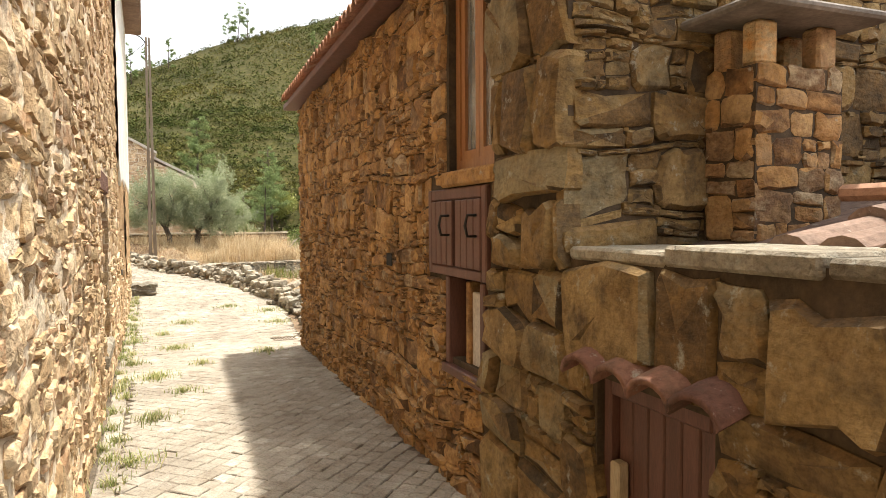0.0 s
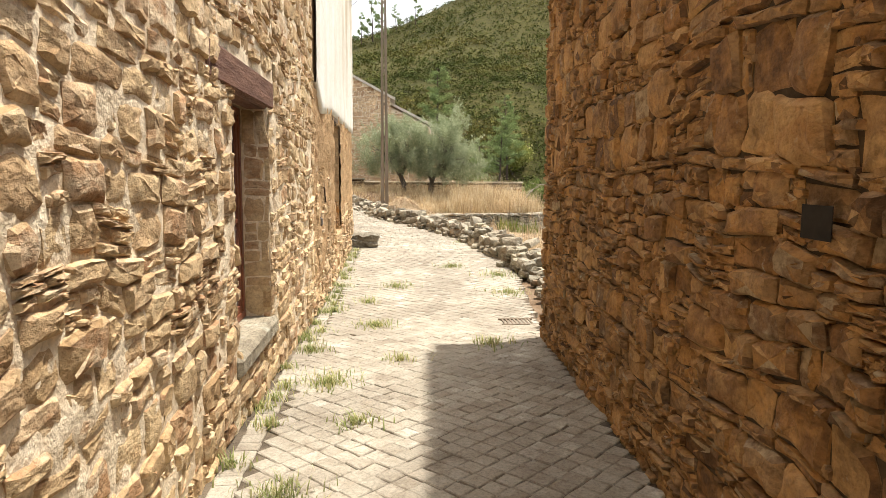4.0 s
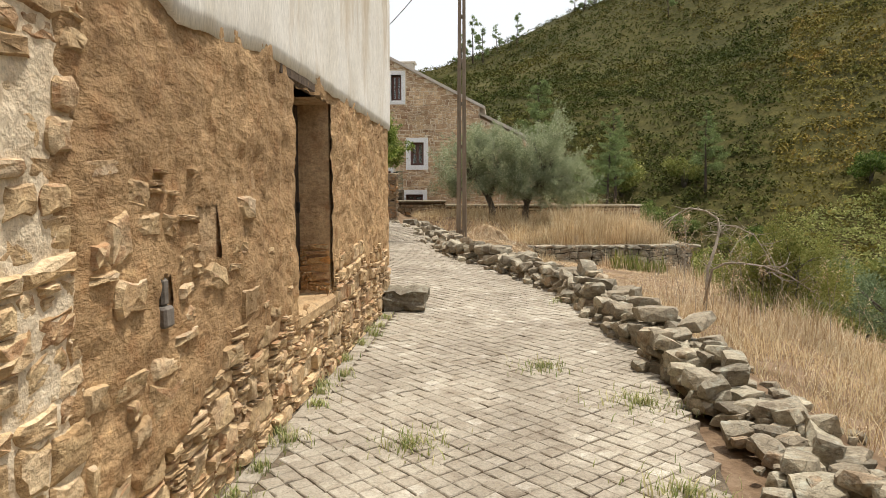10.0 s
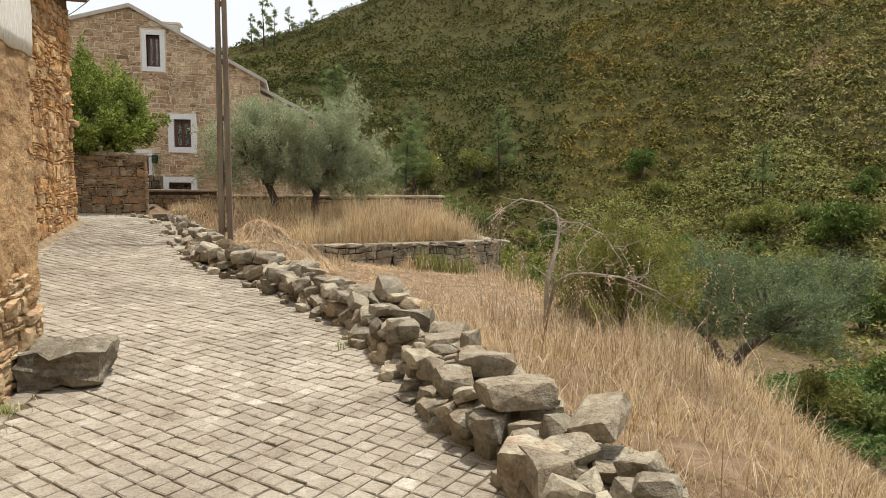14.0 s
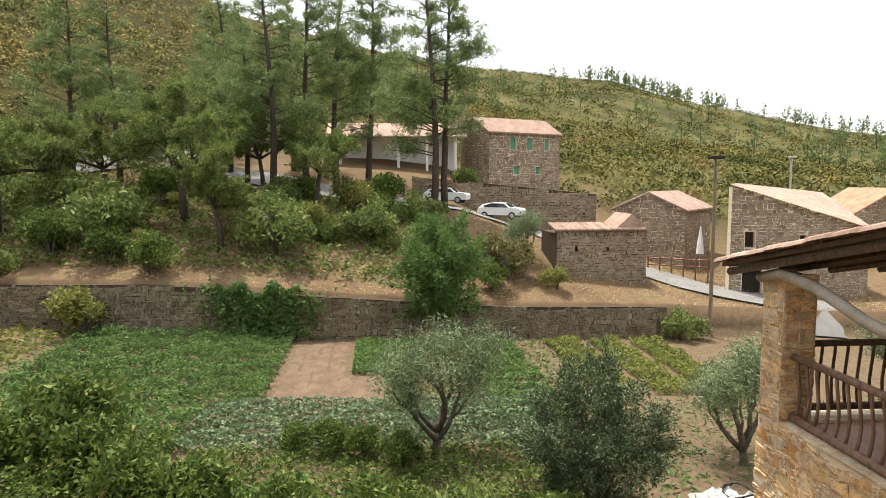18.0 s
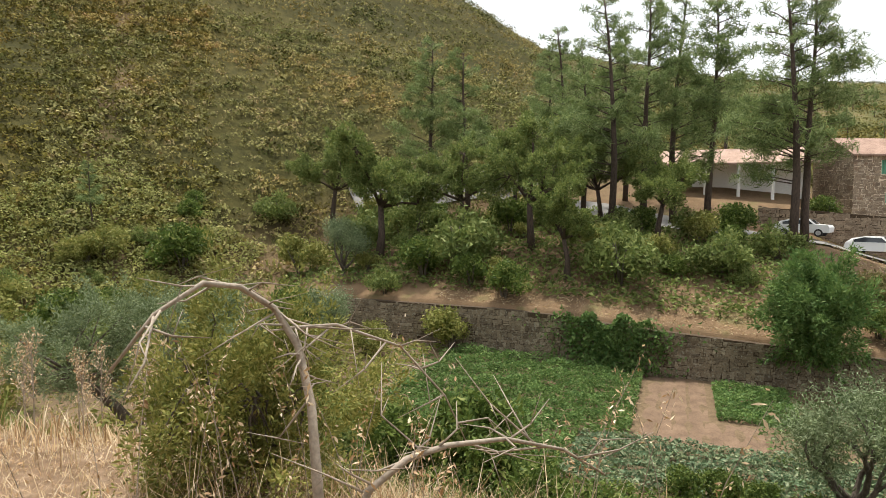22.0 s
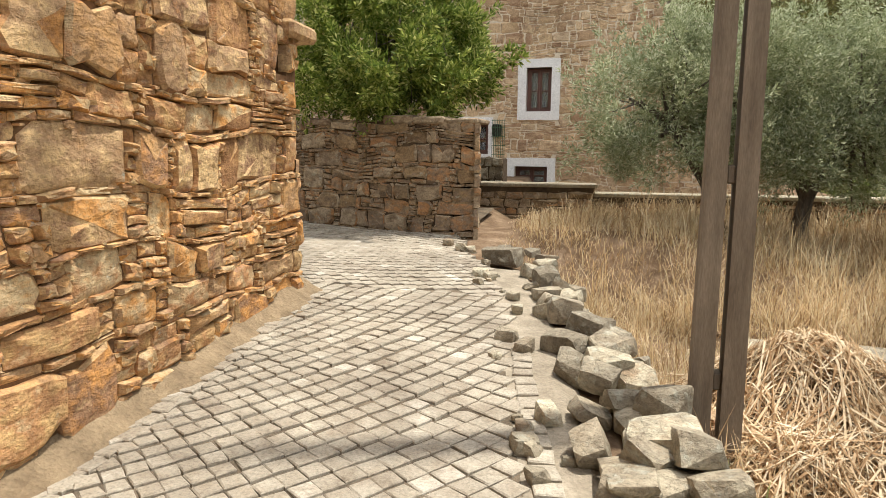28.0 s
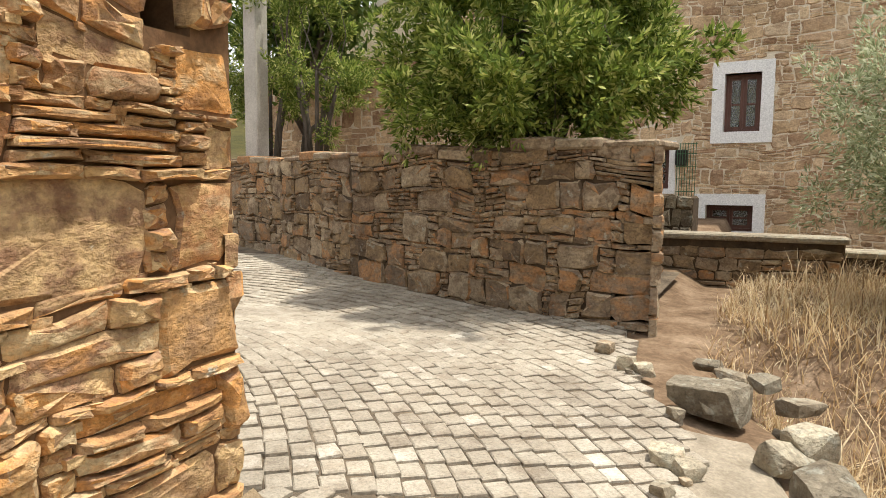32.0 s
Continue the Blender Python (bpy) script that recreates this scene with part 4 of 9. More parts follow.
def stuff(name, vf, mat, label, category, parent=None):
    ob = put_part(name, mesh_of(name, vf[0], vf[1], mat), parent)
    return tagged(ob, label, category, kind="stuff") if parent is None else tagged(ob, kind="stuff")

# ---- terrain ----
LANE_Y = [-30, 0, 5, 8.5, 11, 15, 18, 21.5, 24, 26.5, 28.5, 30, 32, 36, 60]
LANE_Z = [0.25, 0.0, -0.1, -0.2, -0.3, -0.28, -0.2, -0.06, 0.05, 0.16, 0.3, 0.4, 0.5, 0.85, 3.0]
WALL_Y = [10.0, 11.4, 14, 15.9, 17.4, 19, 21.7, 23.5, 24.6, 25.8, 27.3, 28.5, 30, 31.3, 32.2]
WALL_X = [2.55, 2.8, 2.98, 2.88, 2.65, 2.3, 1.2, 0.22, -0.2, -0.52, -0.88, -1.12, -1.55, -2.2, -2.45]
AZ = [-180, -150, -140, -131, -126, -117, -110, -100, -90, -78, -72, -65, -50, -30, -15, -6, 0, 5, 15, 40, 90, 180]
ELEV = [4, 4, 3.2, 3.0, 3.9, 6.0, 8.3, 9.4, 11, 13.6, 17.2, 20.5, 24, 22, 18, 15.6, 13, 11.4, 9, 7, 5, 4]


def smooth_step(a, b, x):
    t = np.clip((x - a) / (b - a), 0, 1)
    return t * t * (3 - 2 * t)


def lane_z(x, y):
    x, y = np.asarray(x, float), np.asarray(y, float)
    rise = np.clip((y - 22.5) / 4.5, 0, 1) * np.interp(y, [28.2, 31.5], [1, 0.05])
    return np.interp(y, LANE_Y, LANE_Z) + 0.13 * np.clip(-x - 1.2, 0, 3.0) * rise


def wall_x(y):
    return np.interp(y, WALL_Y, WALL_X)


def garden_z(y):
    return -8.3 + 0.075 * np.clip(y - 22, 0, 40) + 0.02 * np.clip(y - 22, -40, 0)


def ground_z(x, y):
    """Height of the ground, and how it is covered (heath, soil, woodland floor)."""
    x, y = np.asarray(x, float), np.asarray(y, float)
    lane = lane_z(x, y)
    wx = wall_x(y)
    e = x - wx - 0.45
    # small field beside the lane, then the bank
    field_w = np.interp(y, [8, 12, 16, 20, 24, 30, 36, 50], [0.3, 0.4, 1.2, 3.6, 6.2, 7.0, 6.5, 4])
    field = np.interp(e, [0, 0.6, 3, 7, 9], [0, -0.28, -0.62, -1.0, -1.1])
    terrace = smooth_step(0.2, 0.55, y - np.interp(x, [0.9, 4.2, 7.5], [30.1, 30.25, 31.0])) * (1 - smooth_step(7.2, 7.7, x)) * smooth_step(-2.2, 0.8, x)
    low = garden_z(y)
    bank = smooth_step(0, 1, (e - field_w) / np.interp(y, [6, 20, 26, 34], [8.5, 9.0, 12, 15]))
    step = np.clip(e / 1.0, 0, 1)
    base = lane * (1 - step) + np.minimum(lane, 0.0) * step
    near = np.where(e > 0, base + field, lane)
    terr_z = np.interp(y, [30, 33, 36, 45], [-0.3, -0.05, 0.4, 1.2])
    tmix = terrace * smooth_step(0.0, 2.5, e)
    near = near * (1 - tmix) + terr_z * tmix
    back = smooth_step(31.0, 33.5, y) * (1 - smooth_step(6.5, 9, x))
    near = near * (1 - back) + np.where(e > 0, np.interp(y, [30, 33, 36, 45], [-0.3, 0.1, 0.45, 1.2]), near) * back
    yard_mix = smooth_step(31.6, 32.8, y) * (x > -2.75) * (1 - smooth_step(0, 3, x))
    near = near * (1 - yard_mix) + 0.6 * yard_mix
    near = near * (1 - bank) + low * bank
    # valley floor, retaining wall and the slope behind it
    wall_at = 42.6 + 0.0 * y
    wall_h = np.interp(y, [-20, -3, 7, 20, 25, 30, 46, 60], [1.5, 2.0, 2.0, 2.7, 3.0, 2.9, 2.0, 0.5])
    up = np.interp(x - wall_at, [0, 8.5, 15, 22, 30, 40, 60], [0, 3.4, 5.2, 5.6, 8.0, 10.5, 14])
    tilt = np.interp(y, [-40, -12, -3, 8, 30, 50], [0.05, 0.1, 0.45, 1.0, 1.0, 0.9])
    behind = low + wall_h + up * tilt
    val = np.where(x > wall_at, low + (behind - low) * np.clip((x - wall_at) / 0.5, 0, 1), low)
    z = np.where(x > 30, val, near)
    # hills by direction from the lane
    dx, dy = x - 2.0, y - 17.0
    r = np.hypot(dx, dy) + 1e-6
    az = -np.degrees(np.arctan2(dx, dy))
    el = np.interp(az, AZ, ELEV)
    far = smooth_step(-76, -92, az)
    top_r = 190 + far * 130
    r0 = np.interp(az, [-180, -125, -100, -85, -65, -50, -20, 15, 60, 180], [60, 75, 84, 80, 66, 56, 50, 60, 70, 60])
    z0 = np.interp(az, [-180, -140, -134, -129, -110, -92, -70, -50, -20, 15, 60, 180], [-6, 1.5, -1, -6, 1, 6, 2.5, -4, -5, 2, 5, -2])
    z1 = np.tan(np.radians(el)) * top_r + 1.4
    hill = z0 + (z1 - z0) * (r - r0) / (top_r - r0) + 3.0 * wob(x, y, 0.035, 1.0) * smooth_step(0, 60, r - r0) * (1 - smooth_step(-40, 0, r - top_r))
    over = z1 - np.clip(r - top_r, 0, 900) * 0.12
    hill = np.where(r > top_r, over, hill)
    m = smooth_step(-14, 10, r - r0)
    z = z * (1 - m) + np.maximum(hill, z * 0 - 30) * m
    heath = m
    soil = np.where((x > 16) & (x < 42.8) & (y < 48), smooth_step(10, 16, e - field_w), 0) * (1 - m)
    wood = np.where(x >= 42.8, 1.0, 0) * (1 - m) * 0.9
    gully = np.abs(az + 43.2 + 1.1 * np.sin(r * 0.07) + 0.5 * np.sin(r * 0.23)) / np.interp(r, [70, 110, 150, 200], [0.6, 0.8, 1.6, 2.6])
    bare = np.clip(1.2 - gully, 0, 1) * m * (0.55 + 0.45 * np.sin(r * 0.31) * np.sin(r * 0.083))
    bank_bare = np.clip(1.2 - np.abs(az + 134.5 + 1.5 * np.sin(r * 0.2)) / 2.2, 0, 1) * m * (r < 90)
    bare = np.maximum(bare, bank_bare)
    heath, wood = heath * (1 - bare), np.maximum(wood, bare * 0.9)
    return z, heath, soil, wood


def gz(x, y):
    return float(ground_z(np.array([x]), np.array([y]))[0][0])


def spaced(*runs):
    out = []
    for a, b, s in runs:
        out += np.arange(a, b, s).tolist()
    return np.array(out + [runs[-1][1]])


def build_ground():
    xs = spaced((-1500, -300, 150), (-300, -60, 12), (-60, -8, 4), (-8, 12, 0.35), (12, 41, 0.8), (41, 44, 0.3), (44, 100, 1.6), (100, 240, 4), (240, 420, 12), (420, 1500, 135))
    ys = spaced((-1500, -420, 135), (-420, -240, 15), (-240, -60, 6), (-60, -5, 2), (-5, 36, 0.35), (36, 70, 1.0), (70, 250, 3.5), (250, 420, 14), (420, 1500, 135))
    X, Y = np.meshgrid(xs, ys, indexing="ij")
    Z, heath, soil, wood = ground_z(X, Y)
    in_lane = (X < wall_x(Y) + 0.45) & (Y > -6) & (Y < 36) & (X > -9)
    Z = np.where(in_lane, Z - 0.075, Z + 0.05 * wob(X, Y, 1.4, 3) * (np.hypot(X, Y - 20) < 60))
    V = np.stack([X, Y, Z], -1).reshape(-1, 3)
    ni, nj = X.shape
    i, j = np.meshgrid(np.arange(ni - 1), np.arange(nj - 1), indexing="ij")
    a = (i * nj + j).ravel()
    F = np.stack([a, a + nj, a + nj + 1, a + 1], -1)
    me = mesh_of("ground", V, F, M_GROUND, True)
    col = me.color_attributes.new("cover", "FLOAT_COLOR", "POINT")
    col.data.foreach_set("color", np.stack([heath.ravel(), soil.ravel(), wood.ravel(), smooth_step(-74, -88, -np.degrees(np.arctan2(X - 2.0, Y - 17.0))).ravel()], -1).ravel())
    tagged(put_part("ground", me), "dry earthen ground with sparse straw, falling to the valley and rising as heath", "ground", kind="structure")


build_ground()

# ---- lane paving bed ----


def lane_left(y):
    return np.interp(y, [-6, 18.4, 18.6, 22, 25, 28.1, 28.4, 29.2, 31, 34], [-0.42, -0.42, -0.9, -2.2, -2.72, -2.95, -4.0, -12, -12, -12])


def lane_right(y):
    return np.where(np.asarray(y) < 9.9, 1.70 + 0.056 * (np.asarray(y) - 3.0), np.minimum(wall_x(y) + 0.08, np.interp(y, [9.9, 11.4, 14, 15.9, 17.4], [2.1, 2.28, 2.6, 2.72, 3.5])))


def build_bed():
    ys = np.arange(-6, 35.0, 0.4)
    xs = np.linspace(0, 1, 13)
    L = lane_left(ys) - 0.1
    R = np.where(ys > 21.8, np.minimum(lane_right(ys), wall_x(ys)) - 0.17, lane_right(ys) + 0.02)
    X = L[:, None] + (R - L)[:, None] * xs[None]
    Y = np.repeat(ys[:, None], 13, 1)
    V = np.stack([X, Y, lane_z(X, Y) - 0.0115 + 0.004 * wob(X, Y, 2.2)], -1).reshape(-1, 3)
    F = [(i * 13 + j, i * 13 + j + 1, (i + 1) * 13 + j + 1, (i + 1) * 13 + j) for i in range(len(ys) - 1) for j in range(12)]
    return tagged(put_part("pavement", mesh_of("pavement", V, F, M_DIRT, True)), "village lane paved with small worn granite setts", "pavement", kind="structure")


pavement = build_bed()

# ---- stone house on the sunny side: rubble front, then plastered front ----
rng = np.random.default_rng(5)
FL = Face((-0.42, 0, 0), (0, 1, 0), (1, 0, 0))
rubble_house = thing("stone_house", (-0.9, 4, 0), "old rubble-stone village house with pale lime mortar", "house")
win_hole = (7.42, 8.55, 0.28, 1.92)
body = wall_body(FL, -6, 11.3, -0.6, 5.6, 0.55, [win_hole]).done("wall", M_MORTAR_L, rubble_house, "rubble wall bedded in pale lime mortar")
front_gaps = [(7.1, 8.77, 1.9, 2.16), (7.4, 8.57, 0.2, 1.95)]
rects = blocks_and_chips(rng, 0.6, 11.36, -0.35, 4.6, (0.075, 0.18), (0.12, 0.34), 0.04, 0.05, front_gaps, 0.08)
lay_stones(rng, rects, FL, M_STONE_L, body, (-0.42, 7.0, 0.9), 300, proud=(0.002, 0.034), gap=0.012, warp=0.06, rough=0.011, lean=0.7, floor=-0.03)
mortar_coat(FL, 0.6, 11.34, -0.4, 4.6, 0.032, 0.004, 0.008, [(7.4, 8.57, 0.2, 2.1)], M_MORTAR_L, rubble_house, "lumpy pale lime mortar", 1)
rects = courses(rng, -6, 0.6, -0.3, 5.4, (0.12, 0.24), (0.2, 0.5), 0.2)
lay_stones(rng, rects, FL, M_STONE_L, body, proud=(0.0, 0.03), gap=0.02, warp=0.05)
Shape().box((-0.6, 6.9, 1.9), (-0.405, 8.78, 2.14), None, 0.03).done("lintel", M_LINTEL, rubble_house, "cracked reddish timber lintel beam")
Shape().box((-5.5, -6, 5.5), (-0.1, 11.3, 5.68), None, 0.02).done("roof", M_TILEGREY, rubble_house)
Shape().box((-5.4, -6, -0.6), (-4.95, 11.29, 5.5)).done("back_wall", M_MORTAR_L, rubble_house)
Shape().box((-4.94, -6, -0.6), (-0.98, -5.6, 5.5)).done("end_wall", M_MORTAR_L, rubble_house)
Shape().box((-0.97, 7.34, 0.14), (-0.375, 8.62, 0.285), None, 0.03).done("sill", M_STONE_GREY, rubble_house, "worn stone window sill")


def casement(parent, face, u0, u1, v0, v1, d, mat, glass_back=M_CURTAIN, bar=True, frame_w=0.07, two=True):
    """A wooden window in an opening: frame, two leaves, bars, glass and the sheet behind (curtain, or near-black with
    M_DARK).
    """
    m = face.matrix()
    win = Shape().ring((u0, u1, v0, v1), (u0 + frame_w, u1 - frame_w, v0 + frame_w, v1 - frame_w), d - 0.07, d, m).done("window", mat, parent)
    mid = (u0 + u1) / 2
    leaves = ((u0 + frame_w, mid), (mid, u1 - frame_w)) if two else ((u0 + frame_w, u1 - frame_w),)
    for a, b in leaves:
        s = Shape()
        w, lo, hi = 0.055, v0 + frame_w, v1 - frame_w
        s.ring((a + 0.002, b - 0.002, lo + 0.002, hi - 0.002), (a + w, b - w, lo + w, hi - w), d - 0.05, d - 0.012, m)
        s.done("sash", mat, win)
        if bar:
            k = lo + (hi - lo) * 0.46
            Shape().box((a + w, k, d - 0.045), (b - w, k + 0.035, d - 0.015), m, 0.005).done("glazing_bar", mat, win)
        g = Shape().box((a + w, lo + w, d - 0.034), (b - w, hi - w, d - 0.03), m).done("pane", M_GLASS, win)
        g.visible_shadow = False
    Shape().box((u0 + 0.01, v0 + 0.01, d - 0.2), (u1 - 0.01, v1 - 0.01, d - 0.17), m).done("curtain", glass_back, win)
    return win


FRV = Face((-0.42, 8.55, 0), (-1, 0, 0), (0, -1, 0))
lay_stones(rng, courses(rng, 0.0, 0.2, 0.29, 1.9, (0.08, 0.22), (0.12, 0.3), 0.2), FRV, M_STONE_L, body, (-0.5, 8.5, 1), 60, proud=(0.0, 0.012), gap=0.012, warp=0.02, rough=0.006)
casement(rubble_house, FL, 7.43, 8.54, 0.29, 1.9, -0.2, M_WOODRED, frame_w=0.05)

plaster_house = thing("plastered_house", (-0.9, 15, -0.2), "old house with ochre earth plaster below and flaking whitewash above", "house")
door_hole = (13.95, 15.08, 0.42, 2.2)
niche_hole = (12.32, 12.56, 1.02, 1.3)
FP = Face((-0.42, 0, 0), (0, 1, 0), (1, 0, 0))
pbody = wall_body(FP, 11.302, 18.35, -0.6, 6.4, 0.6, [door_hole]).done("wall", M_EARTHPLASTER, plaster_house, "cracked ochre earth plaster")


def plaster_sheet(face, u0, u1, low, high, step, d, rough, holes, mat, name, parent, label, seed):
    """A coat of plaster with a ragged lower edge and uneven surface."""
    us = np.arange(u0, u1 + 1e-6, (u1 - u0) / round((u1 - u0) / step))
    n = 40 if name == 'whitewash' else 72
    sh = Shape()
    vs = []
    for u in us:
        lo, hi = low(u), high(u)
        for k in range(n + 1):
            v = lo + (hi - lo) * k / n
            tap = min(1.0, (u - u0) / 0.2)
            vs.append((u, v, (d if name != 'earth_plaster' else d * tap - 0.02 * (1 - tap)) - (0.012 if k == 0 else 0)))
    vs = np.array(vs)
    vs[:, 2] += rough * (1.0 * vnoise(vs[:, 0], vs[:, 1], 2.2, seed) + 0.9 * vnoise(vs[:, 0], vs[:, 1], 7.0, seed + 1) + 0.9 * np.abs(vnoise(vs[:, 0], vs[:, 1], 15.0, seed + 2)) + 0.3 * vnoise(vs[:, 0], vs[:, 1], 29.0, seed + 3))
    P = face.at(vs)
    fs = []
    for i in range(len(us) - 1):
        for k in range(n):
            q = [i * (n + 1) + k, (i + 1) * (n + 1) + k, (i + 1) * (n + 1) + k + 1, i * (n + 1) + k + 1]
            u, v = (us[i] + us[i + 1]) / 2, (vs[q[0]][1] + vs[q[2]][1]) / 2
            if not any(h[0] < u < h[1] and h[2] < v < h[3] for h in holes):
                fs.append(q)
    sh.add(P, fs)
    base = [(*vs[i * (n + 1)][:2], 0.0) for i in range(len(us))]
    Q = face.at(base)
    m0 = len(sh.v)
    sh.v.extend(tuple(p) for p in Q)
    sh.f.extend((i * (n + 1), m0 + i, m0 + i + 1, (i + 1) * (n + 1)) for i in range(len(us) - 1))
    me = mesh_of(name, sh.v, sh.f, mat, True)
    return put_part(name, me, parent, label)


ochre_low = lambda u: 0.44 + 0.15 * float(wob(u, 0, 2.4, 4)) + 0.14 * float(wob(u, 3, 7, 1)) + 0.05 * float(wob(u, 5, 23, 1)) + 0.3 * float(smooth_step(15.0, 15.5, u)) * float(smooth_step(18.6, 16, u)) - 0.35 * float(smooth_step(13.2, 11.6, u))
plaster_sheet(FP, 11.15, 18.37, ochre_low, lambda u: 2.42, 0.033, 0.022, 0.016, [door_hole, niche_hole, (11.86, 12.0, 0.74, 0.98)], M_EARTHPLASTER, "earth_plaster", plaster_house, "ochre earth plaster with cracks and holes", 2.0)
white_low = lambda u: (2.16 + 0.9 * max(0.0, (12.2 - u)) ** 1.2 * 0.6 if u < 12.2 else 2.2 + 0.09 * float(smooth_step(12.2, 13.6, u))) + 0.014 * float(wob(u, 1, 9, 2))
plaster_sheet(FP, 11.5, 18.39, white_low, lambda u: 6.3, 0.09, 0.05, 0.006, [], M_WHITEPLASTER, "whitewash", plaster_house, "flaking whitewashed upper wall", 6.0)
rects = blocks_and_chips(rng, 11.3, 18.35, -0.35, 0.95, (0.09, 0.2), (0.12, 0.36), 0.3, 0.4, [(13.9, 15.12, 0.3, 2.3)])
rects = np.array([r for r in rects if (r[2] + r[3]) / 2 < ochre_low((r[0] + r[1]) / 2) + 0.05])
bare = blocks_and_chips(rng, 11.3, 13.8, 0.3, 1.5, (0.1, 0.22), (0.14, 0.36), 0.1, 0.1, [niche_hole, (11.8, 12.05, 0.7, 1.02)])
bare = np.array([r for r in bare if rng.random() < 0.62 - 0.2 * (r[0] - 11.3) - 0.3 * max(0, r[2] - 0.9)])
lay_stones(rng, bare, FP, M_STONE_L, pbody, (-0.42, 12, 0.8), 60, proud=(0.026, 0.05), gap=0.014, warp=0.05, rough=0.014)
FJ = Face((-0.42, 15.078, 0), (-1, 0, 0), (0, -1, 0))
lay_stones(rng, blocks_and_chips(rng, 0.0, 0.3, 0.44, 0.92, (0.05, 0.1), (0.08, 0.25), 0.2, 0.3), FJ, M_STONE_O, pbody, (-0.5, 15, 0.6), 40, proud=(0.0, 0.025), gap=0.004, warp=0.02)
lay_stones(rng, rects, FP, M_STONE_L, pbody, (-0.42, 14.5, 0.2), 200, proud=(0.01, 0.06), gap=0.008, warp=0.04, rough=0.014, chips=0.5)
FPE = Face((-0.42, 18.35, 0), (-1, 0, 0), (0, 1, 0))
wall_body(FPE, 0.61, 5.2, -0.6, 6.4, 0.5).done("gable", M_EARTHPLASTER, plaster_house)
rects = courses(rng, 0.0, 5.2, -0.3, 6.3, (0.1, 0.22), (0.15, 0.42), 0.2)
lay_stones(rng, rects, FPE, M_STONE_O, pbody, proud=(0.0, 0.03))
Shape().box((-5.6, 11.31, -0.6), (-5.1, 18.34, 6.3)).done("back_wall", M_EARTHPLASTER, plaster_house)
Shape().box((-5.8, 11.3, 6.3), (0.0, 18.6, 6.5), None, 0.03).done("roof", M_TILEGREY, plaster_house)
Shape().box((-0.7, 13.6, 2.2), (-0.38, 14.62, 2.36), None, 0.03).done("lintel", M_WOODOLD, plaster_house, "blackened timber lintel")
Shape().box((-0.85, 13.93, 0.3), (-0.37, 15.12, 0.434), None, 0.03).done("threshold", M_STONE_L, plaster_house, "worn pale stone threshold")
door = Shape().box((-0.78, 13.952, 0.44), (-0.745, 15.078, 2.198)).done("door", M_DARK, plaster_house, "dark weathered plank door, shut")
for k in range(6):
    y0 = 13.96 + k * 0.187
    Shape().box((-0.74, y0, 0.445 + 0.01 * (k % 3)), (-0.71 + 0.004 * (k % 2), y0 + 0.181, 2.19), None, 0.006).done("plank", M_WOODBLACK, door)
Shape().box((-0.71, 14.98, 1.2), (-0.68, 15.02, 1.3), None, 0.005).done("latch", M_IRON, door)
nm = FP.matrix()
Shape().box((12.3, 0.98, -0.25), (12.58, 1.34, -0.2), nm).done("niche", M_STONE_O, plaster_house, "small hollow in the plaster showing stone")
Shape().box((11.88, 0.74, 0.0), (11.97, 0.84, 0.05), nm, 0.012).box((11.9, 0.84, -0.02), (11.96, 0.97, 0.03), nm, 0.012).done("meter_stub", M_SLATE, plaster_house, "grey stub pipe in the wall")

# ---- brown stone house in shade, with its annex ----
A0, A1 = Vector((1.588, 1.0, 0)), Vector((2.086, 9.9, 0))
UR = (A1 - A0).normalized()
FR = Face(A0, UR, (-UR.y, UR.x, 0))
ru = lambda y: (y - 1.0) / UR.y
brown_house = thing("stone_house", (3.5, 6, 0), "two-storey house of brown schist rubble with timber windows", "house")
H_up = (ru(3.30), ru(3.96), 1.9, 3.1)
H_shut = (ru(3.38), ru(4.25), 1.26, 1.77)
H_niche = (ru(3.42), ru(3.95), 0.72, 1.26)
u_c, u_e = ru(2.56), ru(9.9)
rbody = wall_body(FR, u_c, u_e, -0.6, 3.25, 0.6, [H_up, H_shut, H_niche]).done("wall", M_MORTAR_D, brown_house, "brown schist rubble wall")
holes_r = [(H_up[0] - 0.02, H_up[1] + 0.02, 1.8, 3.2), (H_shut[0] - 0.05, H_shut[1] + 0.05, 1.2, 1.8), (H_niche[0] - 0.05, H_niche[1] + 0.05, 0.64, 1.3)]
rects = blocks_and_chips(rng, ru(3.4), u_e, -0.35, 3.25, (0.085, 0.23), (0.1, 0.34), 0.25, 0.3, holes_r)
lay_stones(rng, rects, FR, M_STONE_R, rbody, (1.8, 6.0, 1.1), 300, proud=(0.004, 0.05), gap=0.005, warp=0.05, rough=0.014, chips=0.6, holes=holes_r)
rects = courses(rng, u_c - 0.03, ru(3.4), -0.35, 3.25, (0.2, 0.44), (0.35, 0.75), 0.12, holes_r)
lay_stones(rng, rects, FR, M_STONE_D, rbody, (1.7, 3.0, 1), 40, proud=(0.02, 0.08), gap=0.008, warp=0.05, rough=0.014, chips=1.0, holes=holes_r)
# far end and near end of the house
FRE = Face(A1, (-UR.y * -1, -UR.x, 0), (UR.x, UR.y, 0))
wall_body(FRE, 0.61, 4.2, -1.6, 3.25, 0.5).done("end_wall", M_MORTAR_D, brown_house)
lay_stones(rng, courses(rng, 0.0, 4.2, -1.2, 3.2, (0.1, 0.25), (0.15, 0.45), 0.25), FRE, M_STONE_R, rbody, (2.2, 9.8, 0.8), 60, proud=(0.0, 0.05))
